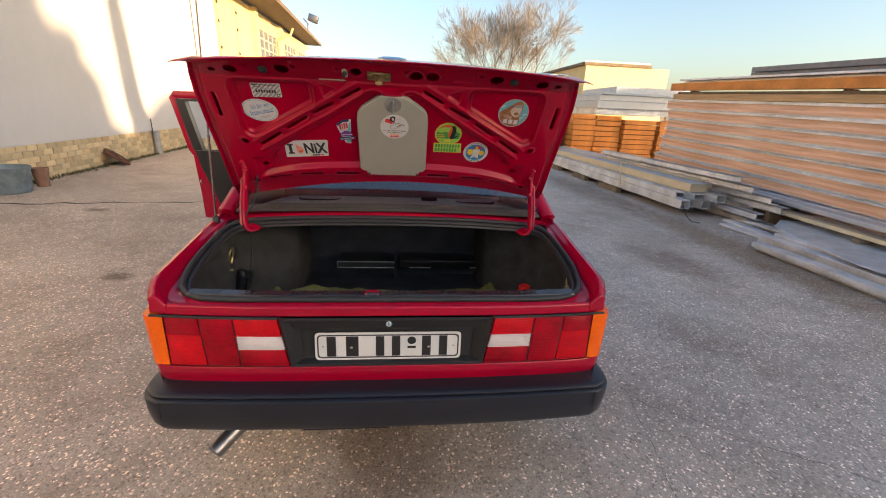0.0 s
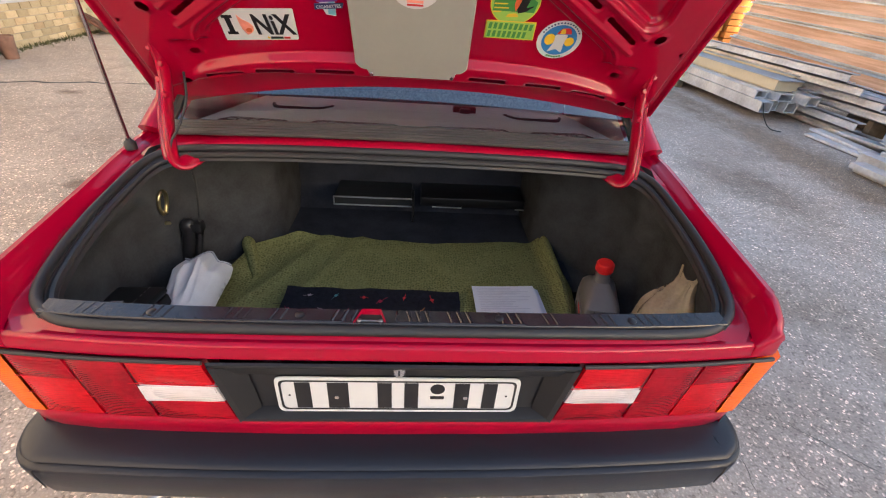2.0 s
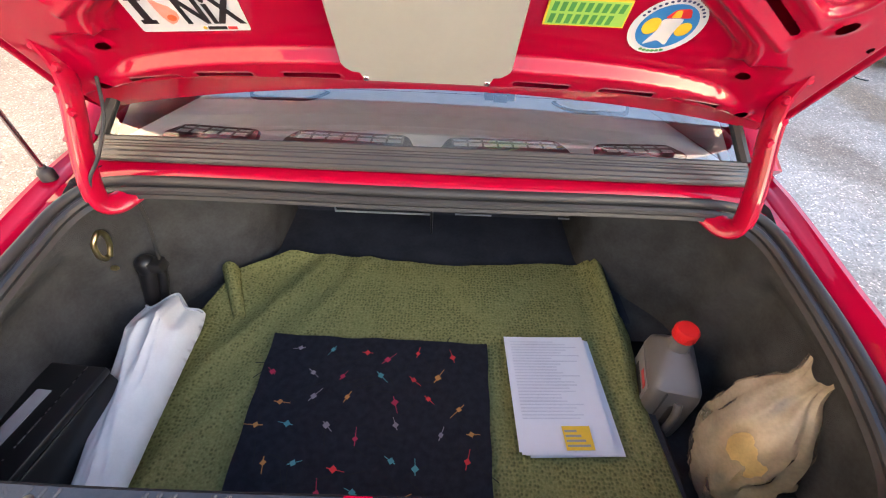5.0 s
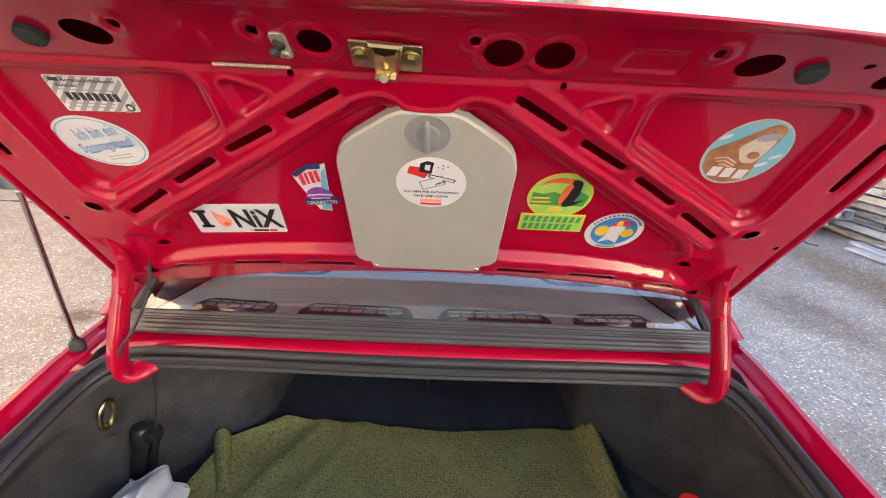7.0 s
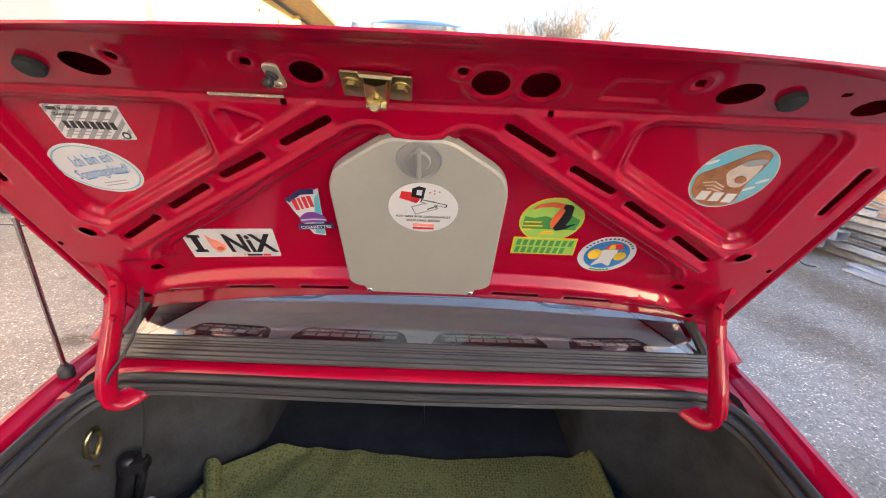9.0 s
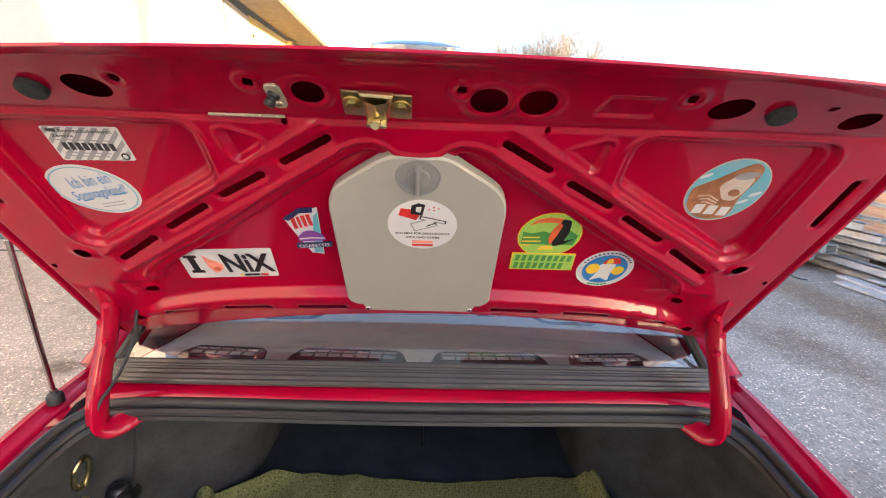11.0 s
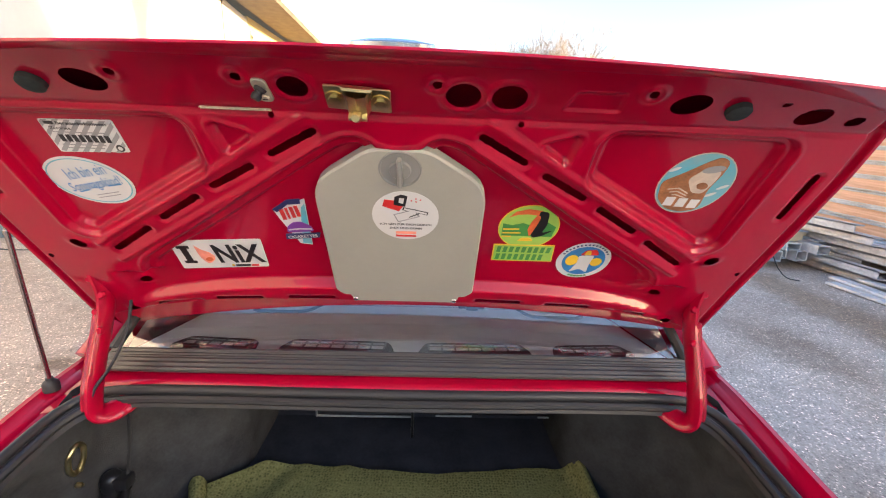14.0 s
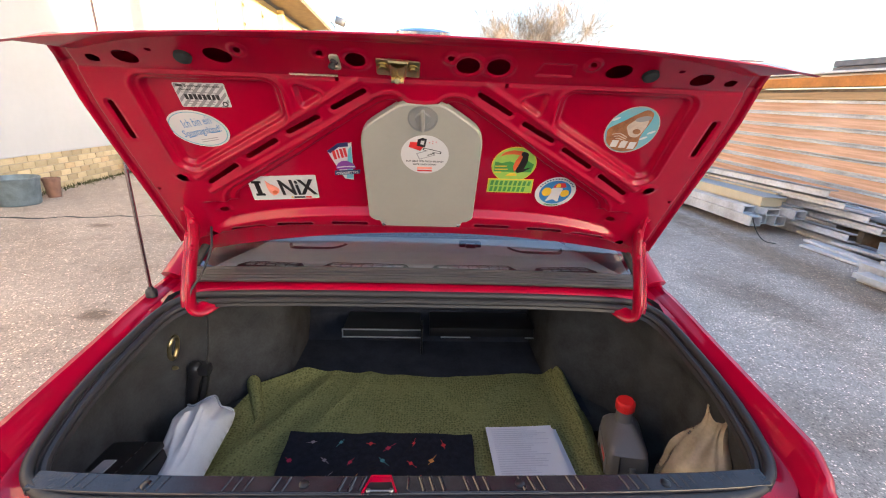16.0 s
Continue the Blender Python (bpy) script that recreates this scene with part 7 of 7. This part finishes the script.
# cracks in the asphalt
cr = Shape()
rng = random.Random(3)
CRACKM = material("dusty crack", (0.17, 0.155, 0.14), 0.9, vary=0.3, scale=20)
JOINT = material("dark tar joint", (0.03, 0.028, 0.026), 0.8, vary=0.2)
pts = [Vector((-6.2 + 0.2 * k, 4.80 + 0.03 * k + rng.uniform(-0.05, 0.05), 0.003)) for k in range(26)]
cr.loft([[p + Vector((0, 0.02 + rng.uniform(-0.008, 0.012), 0)) for p in pts], [p - Vector((0, 0.02 + rng.uniform(-0.008, 0.012), 0)) for p in pts]])
for way in ([(1.22, 0.80), (1.30, 0.69), (1.38, 0.50), (1.60, 0.345), (1.76, 0.20), (2.05, 0.02), (2.5, -0.30)], [(1.33, 0.56), (1.298, 0.452), (1.241, 0.156), (1.188, -0.042), (1.20, -0.30)], [(0.02, 0.45), (0.05, 0.10), (0.03, -0.20), (0.08, -0.5)]):
    fine = spline([(x, y, 0.003) for x, y in way], 9)
    fine = [Vector(p) + Vector((rng.uniform(-0.008, 0.008), rng.uniform(-0.008, 0.008), 0)) for p in fine]
    wd = [rng.uniform(0.0003, 0.0032) for p in fine]
    crack = Shape().loft([[tuple(p + Vector((w, w * 0.6, 0))) for p, w in zip(fine, wd)], [tuple(p - Vector((w, w * 0.6, 0))) for p, w in zip(fine, wd)]])
    thing("asphalt_crack", crack, CRACKM, "thin faint crack in the asphalt behind the car", "crack", group="asphalt cracks", kind="structure", smooth=False)
thing("tar_joint", cr, JOINT, "dark irregular joint across the asphalt", "asphalt joint", kind="structure", smooth=False)
# ---- stacks of building material ----
SHEET = material("grey galvanised sheet", (0.58, 0.60, 0.63), 0.40, 0.28, vary=0.3, scale=3)
CORE = material("salmon insulation core", (0.82, 0.43, 0.235), 0.9, vary=0.30, scale=2.5, stretch=(1, 0.35, 9), color2=(0.94, 0.62, 0.42), bump=0.3, bump_scale=30)
TIMBER = material("orange formwork timber", (0.64, 0.23, 0.04), 0.7, vary=0.25, scale=3)
CREAM = material("cream coated panel", (0.62, 0.52, 0.34), 0.6, vary=0.08, scale=3)
PALEM = material("pale coated metal", (0.42, 0.45, 0.48), 0.45, 0.2, vary=0.08, scale=3)
PINKISH = material("pinkish coated plank", (0.60, 0.46, 0.40), 0.6, vary=0.08, scale=3)
OLDWOOD = material("weathered pallet wood", (0.20, 0.15, 0.10), 0.9, vary=0.3, scale=8)
rng = random.Random(21)
PANELS = "stacked sandwich panels"
STACK = Matrix.Translation((6.0, 3.6, 0)) @ pose(0, 0, 0, 2.0, 0, 0) @ Matrix.Translation((-6.0, -3.6, 0))  # the pile leans a little along its length
sp = empty("sandwich_panel", "long sandwich panel with salmon core and grey sheet faces, stacked", "building panel", STACK @ pose(6.0, 0.5, 0.264), PANELS)
part("core", Shape().box(0.02, 1.1, 0.0, 7.6, 0.008, 0.156), CORE, sp, smooth=False)
part("upper_sheet", Shape().box(-0.012, 1.12, -0.01, 7.62, 0.156, 0.168, 0.002).box(-0.012, -0.004, -0.01, 7.62, 0.144, 0.156).box(0.05, 1.1, -0.01, 7.62, 0.169, 0.190), SHEET, sp, smooth=False)
part("lower_sheet", Shape().box(-0.006, 1.12, -0.01, 7.62, 0.0, 0.008, 0.002), SHEET, sp, smooth=False)
for k in range(1, 8):
    copy_thing(sp, STACK @ pose(6.0 + rng.uniform(-0.03, 0.03), 0.5 + rng.uniform(-0.12, 0.12), 0.264 + 0.193 * k, 0, 0, rng.uniform(-0.15, 0.15)))
thing("plywood_board", Shape().box(6.03, 7.1, 0.5, 8.0, 1.810, 1.915, 0.003), material("raw plywood", (0.52, 0.33, 0.16), 0.8, vary=0.3, scale=3, stretch=(1, 0.4, 8)), "thick raw plywood board on the panel stack", "board", STACK, smooth=False)
for y in (1.0, 4.2, 7.4):
    thing("spacer", Shape().box(6.06, 6.20, y, y + 0.10, 1.964, 1.984), OLDWOOD, "short wooden spacer under the beam", "timber", STACK, "spacers", smooth=False)
thing("backing_board", Shape().box(6.05, 7.0, 0.6, 7.9, 1.917, 1.962, 0.003), OLDWOOD, "weathered wooden board between plywood and beam", "board", STACK, smooth=False)
thing("timber_beam", Shape().box(5.95, 6.12, 0.5, 8.05, 1.986, 2.130, 0.008), TIMBER, "long orange timber beam on the panel stack", "beam", STACK, smooth=False)
for x, y1, z0, z1 in ((6.1, 7.9, 2.134, 2.172), (5.96, 7.8, 2.176, 2.210)):
    thing("roof_sheet", Shape().box(x, 7.3, 0.5, y1, z0, z1, 0.004), SHEET, "grey metal sheet lying on the panel stack", "metal sheet", STACK, "roof sheets", smooth=False)
BROWNP = material("brownish grey panel", (0.20, 0.18, 0.17), 0.6, vary=0.2)
for x, z0, z1 in ((6.3, 2.214, 2.290), (6.25, 2.294, 2.375)):
    thing("brown_panel", Shape().box(x, 7.5, 0.5, x, z0, z1, 0.006), BROWNP, "brownish grey panel on top of the stack", "building panel", STACK, "brown panels", smooth=False)
for y in (1.0, 3.0, 5.0, 7.6):
    thing("bearer", Shape().box(6.0, 7.1, y - 0.06, y + 0.06, 0.0, 0.262 + 0.035 * (y - 3.6), 0.006), OLDWOOD, "wooden bearer under the panel stack", "timber", group="bearers", smooth=False)

FORM = "orange formwork stacks"
for i, (x0, x1, top, y0) in enumerate(((5.50, 6.22, 1.62, 12.0), (6.30, 7.15, 1.60, 12.1), (7.22, 8.30, 1.50, 12.0), (8.38, 8.9, 1.50, 11.9))):
    st = empty("formwork_stack", "stack of orange formwork boards", "formwork", pose(x0, y0, 0), FORM)
    n = 9
    h = (top - 0.12) / n
    bmesh_board = mesh_of("board", Shape().box(0, x1 - x0, 0, 2.0, 0, h - 0.018, 0.006), TIMBER, smooth=False)
    for k in range(n):
        part("board", bmesh_board, None, st, m=pose(rng.uniform(-0.015, 0.015), rng.uniform(-0.03, 0.03), 0.12 + k * h))
    part("foot", Shape().box(0.05, x1 - x0 - 0.05, 0.1, 1.9, 0, 0.12), OLDWOOD, st, smooth=False)
for x, z0, z1 in ((6.10, 1.80, 2.025), (6.15, 2.03, 2.20)):
    thing("pale_slab", Shape().box(x, x + 2.75, 11.8, 14, z0, z1, 0.01), PALEM, "pale coated panel on the formwork stacks", "building panel", group="coated panels", smooth=False)
BLUESHEET = material("bluish sheet metal", (0.36, 0.42, 0.50), 0.4, 0.4, vary=0.12)
for x, z0, z1 in ((6.2, 2.204, 2.25), (6.6, 2.255, 2.45)):
    thing("blue_sheet", Shape().box(x, 9.0, 11.72, 14.2, z0, z1, 0.006), BLUESHEET, "bluish grey metal sheet on the pale panels", "metal sheet", group="bluish sheets", smooth=False)
thing("packing_board", Shape().box(6.15, 8.9, 11.9, 14, 1.625, 1.80), SHEET, "grey packing under the pale panels", "packing", smooth=False)
thing("dark_bin", Shape().box(5.0, 5.42, 12.5, 13.3, 0, 1.45, 0.04), material("dark green plastic", (0.03, 0.04, 0.035), 0.6), "dark bin beside the formwork", "bin")


def hollow(sh, x, y0, y1, z, a, b, wall=0.012, mat=0):
    """A rectangular hollow section lying along y."""
    o = [(x, z), (x + a, z), (x + a, z + b), (x, z + b)]
    i = [(x + wall, z + wall), (x + a - wall, z + wall), (x + a - wall, z + b - wall), (x + wall, z + b - wall)]
    for q in (o, i):
        sh.loft([[(p[0], y0, p[1]) for p in q], [(p[0], y1, p[1]) for p in q]], mat, True)
    for y in (y0, y1):
        sh.loft([[(p[0], y, p[1]) for p in o], [(p[0], y, p[1]) for p in i]], mat, True)


def channel(sh, x, y0, y1, z, a, b, t=0.012):
    sh.box(x, x + t, y0, y1, z, z + b).box(x, x + a, y0, y1, z, z + t).box(x, x + a, y0, y1, z + b - t, z + b)


STEEL = "steel sections in the pile"
for i, (x, y0, y1, z, a, b) in enumerate(((4.60, 4.95, 12.0, 0.13, 0.16, 0.14), (4.80, 5.1, 12.2, 0.13, 0.16, 0.14), (5.0, 5.0, 12.0, 0.13, 0.16, 0.14), (5.2, 5.2, 12.0, 0.13, 0.16, 0.14), (4.62, 5.15, 12.1, 0.275, 0.16, 0.10), (4.84, 5.0, 12.0, 0.275, 0.20, 0.10), (5.08, 4.8, 11.8, 0.275, 0.16, 0.12), (5.26, 5.0, 12.0, 0.275, 0.12, 0.14))):
    sh = Shape()
    hollow(sh, x, y0, y1, z, a, b)
    thing("steel_section", sh, SHEET, "long grey rectangular steel section lying in the pile", "steel section", group=STEEL, smooth=False)
for i, (x, y0, z) in enumerate(((4.82, 5.12, 0.382), (5.16, 5.3, 0.42))):
    sh = Shape().box(x, x + 0.32, y0, 12.4, z, z + 0.135, 0.006).box(x - 0.012, x + 0.325, y0 - 0.06, 12.41, z + 0.137, z + 0.150, 0.003, 1)
    thing("cream_beam", sh, [CREAM, PALEM], "long cream coated beam lying on the steel pile", "beam", group="cream beams", smooth=False)
for i, (x, y0, y1, z) in enumerate(((5.20, 4.3, 9.0, 0.52), (5.35, 4.1, 9.0, 0.40), (5.10, 4.45, 9.0, 0.64), (5.45, 4.0, 8.0, 0.28), (5.28, 4.2, 9.0, 0.14), (5.50, 4.35, 8.0, 0.386), (5.44, 3.9, 7.0, 0.0))):
    sh = Shape()
    channel(sh, x, y0, y1, z, 0.12, 0.105)
    thing("steel_channel", sh, SHEET, "galvanised steel channel lying in the pile", "steel channel", group="steel channels", smooth=False)
for y in (7.0, 8.6, 10.4):
    pal = empty("pallet", "weathered wooden pallet under the steel pile", "pallet", pose(4.55, y, 0), "pallets")
    for k in range(4):
        part("slat", Shape().box(0, 1.0, 0.02 + 0.2 * k, 0.14 + 0.2 * k, 0.095, 0.125, 0.003), OLDWOOD, pal, smooth=False)
    for k in range(3):
        part("block", Shape().box(0.02 + 0.42 * k, 0.14 + 0.42 * k, 0, 0.8, 0.0, 0.095, 0.003), OLDWOOD, pal, smooth=False)
rope = Shape().tube(spline([(4.58, 6.9, 0.20), (4.57, 6.95, 0.45), (4.58, 7.0, 0.645), (4.75, 7.05, 0.66), (5.05, 7.1, 0.67), (5.3, 7.1, 0.70)], 5), 0.016, 6)
thing("rope", rope, CREAM, "pale rope tied round the beams", "rope")

# low pile nearer the car
PLATES = "galvanised sections near the car"
sh = Shape().box(4.50, 4.60, -4.0, 3.27, 0.0, 0.045).box(4.43, 4.442, -4.0, 3.27, 0.040, 0.090, 0.002).box(4.43, 4.60, -4.0, 3.27, 0.088, 0.096, 0.002).box(4.43, 4.60, -4.0, 3.27, 0.040, 0.046, 0.002)
thing("edge_channel", sh, SHEET, "long galvanised channel lying on the ground", "steel channel", group=PLATES, smooth=False)
sh = Shape().box(4.65, 4.66, -4.0, 3.42, 0.008, 0.150, 0.002).box(4.605, 4.75, -4.0, 3.42, 0.150, 0.160, 0.002).box(4.605, 4.75, -4.0, 3.42, 0.0, 0.012, 0.002)
thing("edge_channel", sh, SHEET, "long galvanised channel lying on the ground", "steel channel", group=PLATES, smooth=False)
sh = Shape().slab([(5.03, 3.62), (5.50, 4.02), (5.76, 3.92), (5.62, -1.5), (4.60, -1.5), (4.60, 2.2)], 0.196, 0.206, 0, bevel=0.002)
thing("steel_sheet", sh, material("bluish zinc sheet", (0.54, 0.60, 0.66), 0.36, 0.4, vary=0.25, scale=5), "wide bluish zinc sheet lying askew on the sections", "metal sheet", group=PLATES, smooth=False)
thing("section_bundle", Shape().box(4.78, 5.55, -4.0, 3.35, 0.0, 0.192, 0.004), SHEET, "block of grey sections under the zinc sheet", "steel section", group=PLATES, smooth=False)
for (x, y, z, turn, wd, th, ln, mt, lb) in ((5.60, 4.32, 0.262, -5.3, 0.10, 0.05, 5.4, CREAM, "cream coated plank lying askew on the zinc sheet"), (5.72, 4.40, 0.262, -5.6, 0.14, 0.05, 5.4, PINKISH, "pinkish coated plank lying askew on the zinc sheet"),
                                            (5.80, 5.35, 0.392, -7.0, 0.20, 0.06, 5.2, PALEM, "long white coated beam lying on the planks"), (6.00, 5.1, 0.392, -7.0, 0.12, 0.06, 5.0, SHEET, "long grey steel section beside the white beam")):
    thing("coated_bar", Shape().box(0.0, wd, -ln, 0.0, 0.0, th, 0.006), mt, lb, "beam", pose(x, y, z, 0, 0, turn), "coated beams", smooth=False)
for x, y, z0, z1 in ((5.24, 1.4, 0.207, 0.261), (5.40, 2.9, 0.207, 0.261), (5.30, 1.0, 0.0, 0.391), (5.55, 4.3, 0.0, 0.391)):
    thing("bearer", Shape().box(x, x + 0.55, y - 0.04, y + 0.04, z0, z1, 0.004), OLDWOOD, "wooden bearer under the coated beams", "timber", group="bearers", smooth=False)
for i, (x, y1, z, turn) in enumerate(((4.90, 4.42, 0.012, 2), (5.06, 4.55, 0.045, -3), (5.22, 4.35, 0.08, 6))):
    thing("metal_strip", Shape().box(0, 0.14, -1.2, 0.0, 0, 0.03, 0.003), SHEET, "loose galvanised strip on the ground", "metal strip", pose(x, y1, z, 0, 0, turn), "loose strips", smooth=False)
wire = Shape().tube(spline([(4.62, 4.95, 0.25), (4.55, 4.75, 0.12), (4.57, 4.6, 0.02), (4.66, 4.5, 0.012)], 5), 0.006, 5)
thing("wire", wire, RUBBER, "dark loose wire end", "wire")

# ---- site building, trees, shadow wall, closing building ----
site = empty("site_building", "flat-roofed cream building behind the stacks", "building")
part("wall", Shape().box(9.05, 13.4, 20.0, 27.5, 0, 3.95), YELLOW, site, smooth=False)
part("roof", Shape().box(8.9, 12.4, 19.9, 27.6, 3.955, 4.10, 0.02), ROOF, site, smooth=False)
part("gutter", Shape().tube([(8.9, 19.95, 4.12), (12.3, 19.95, 4.14)], 0.05, 6), SHEET, site)


def tree(name, label, m, height, spread, seed, stems=7, depth=5, girth=0.016):
    """A bare tree: forking tapered limbs, the thin twigs apart."""
    rg = random.Random(seed)
    wood, twigs = Shape(), Shape()

    def grow(p, d, length, r, level):
        q, pts, rad = p.copy(), [p.copy()], [r]
        for k in range(3):
            d = (d + Vector((rg.gauss(0, 0.10), rg.gauss(0, 0.10), rg.gauss(0.04, 0.06)))).normalized()
            q = q + d * length / 3
            pts.append(q.copy())
            rad.append(max(0.006, r * (1 - 0.16 * (k + 1))))
        (wood if level < 3 else twigs).tube(pts, rad, 6 if level < 2 else 4 if level < 3 else 3, caps=False)
        if level >= depth:
            return
        n = 3 if level < 3 else 4
        for k in range(n):
            a = rg.uniform(0, 6.28)
            side = d.orthogonal().normalized()
            side.rotate(Matrix.Rotation(a, 3, d))
            nd = (d + side * rg.uniform(0.35, 0.75) * spread).normalized()
            f = rg.uniform(0.45, 1.0)
            grow(pts[min(3, 1 + int(f * 3))], nd, length * rg.uniform(0.62, 0.80), rad[-1] * 0.72, level + 1)

    for k in range(stems):
        a = 2 * math.pi * k / stems + rg.uniform(-0.3, 0.3)
        o = Vector((math.cos(a) * 0.5, math.sin(a) * 0.5, 0)) * (1 if stems > 1 else 0)
        grow(o, Vector((math.cos(a) * 0.40 * spread * (stems > 1), math.sin(a) * 0.40 * spread * (stems > 1), 1)).normalized(), height * 0.32, height * girth, 0)
    ob = empty(name, label, "tree", m)
    part("trunk", wood, BARK, ob)
    part("crown", twigs, TWIG, ob)


BARK = material("grey brown bark", (0.10, 0.075, 0.055), 0.9, vary=0.3, scale=6)
TWIG = material("greyish brown twigs", (0.20, 0.172, 0.145), 0.9, vary=0.3, scale=2)
tree("bare_tree", "bare many-stemmed tree with fine brown twigs", pose(9.9, 40.0, 0), 11.6, 0.72, 5, 8, 6)
# unseen tree, placed so its trunk throws a stripe of shadow on the west wall
tree("shade_tree", "unseen bare tree added to cast a trunk shadow on the wall", pose(10.4, -2.38, 0), 21.0, 0.55, 9, 1, 4, 0.023)
HALLM = material("grey plastered hall", (0.45, 0.43, 0.40), 0.85, vary=0.1, scale=1)
# unseen wall added to shade the yard, its top cut to shape the shadow
hall = Shape()
# the low stretch lets sun onto the west wall out of view, for bounce
SHADOW_EDGE = [(-60.0, 7.0), (-22.4, 7.0), (-21.4, 9.6), (-18.4, 9.6), (-18.0, 8.9), (-17.84, 8.4), (-17.7, 7.95), (-17.5, 7.75), (-17.36, 7.85), (-17.24, 8.25), (-17.06, 8.15), (-17.02, 7.55), (-16.84, 7.38), (-16.76, 7.55), (-16.62, 7.35), (-16.5, 6.85), (-16.44, 6.45), (-15.9, 6.22), (-15.2, 6.10), (-14.7, 6.45), (-14.1, 6.70), (-13.3, 7.05), (-12.5, 7.2), (-11.6, 6.9), (-10.5, 6.3), (-8.0, 5.9), (-2.0, 5.6)]
hall.loft([[(26.0, y, 0.0) for y, z in SHADOW_EDGE], [(26.0, y, z) for y, z in SHADOW_EDGE], [(26.5, y, z) for y, z in SHADOW_EDGE], [(26.5, y, 0.0) for y, z in SHADOW_EDGE]])
hall.add([(26.0, -2.0, 0), (26.0, -2.0, 5.6), (26.5, -2.0, 5.6), (26.5, -2.0, 0)], [(0, 1, 2, 3)])
thing("shadow_wall", hall, HALLM, "unseen grey wall with a cut top edge, added to shade the yard", "building", kind="structure", smooth=False)
thing("wall_south", Shape().box(-40.0, 12.0, -34.0, -30.0, 0, 5.0), HALLM, "plain grey building closing the yard", "building", kind="structure", smooth=False)
woods = Shape()
rng = random.Random(31)
for k in range(900):
    a = rng.uniform(-1.2, 1.2)
    r = rng.uniform(90, 120)
    x, y, h = r * math.sin(a), r * math.cos(a), rng.uniform(1.5, 4.5)
    woods.add([(x - 0.6, y, 0), (x + 0.6, y, 0), (x + rng.uniform(-0.5, 0.5), y, h), (x - 0.2, y + 0.8, 0)], [(0, 1, 2), (1, 3, 2), (3, 0, 2)])
thing("far_hedge", woods, TWIG, "low brown hedge far beyond the yard", "hedge", kind="stuff", smooth=False)

# bricks of the plinth
rng = random.Random(13)
brick_m = [mesh_of("brick", Shape().box(-0.120, 0.120, 0.0, 0.03, 0.0, 0.092, 0.005), mt, smooth=False) for mt in (BRICK, BRICK, BRICK, BRICK, BRICK, BRICK, BRICK_R)]
rest = Shape()
for row in range(6):
    for k in range(78):
        x = -11.0 + 0.252 * k + (0.126 if row % 2 else 0.0)
        d = rng.uniform(0.0, 0.008)
        if -2.2 < x < 8.6:
            part("brick", rng.choice(brick_m), None, white_wall, m=pose(x, 0.004 + d, 0.005 + 0.104 * row))
        else:
            rest.box(x - 0.12, x + 0.12, 0.004 + d, 0.034, 0.005 + 0.104 * row, 0.097 + 0.104 * row)
tagged(part("far_bricks", rest, BRICK, white_wall, smooth=False), kind="stuff")
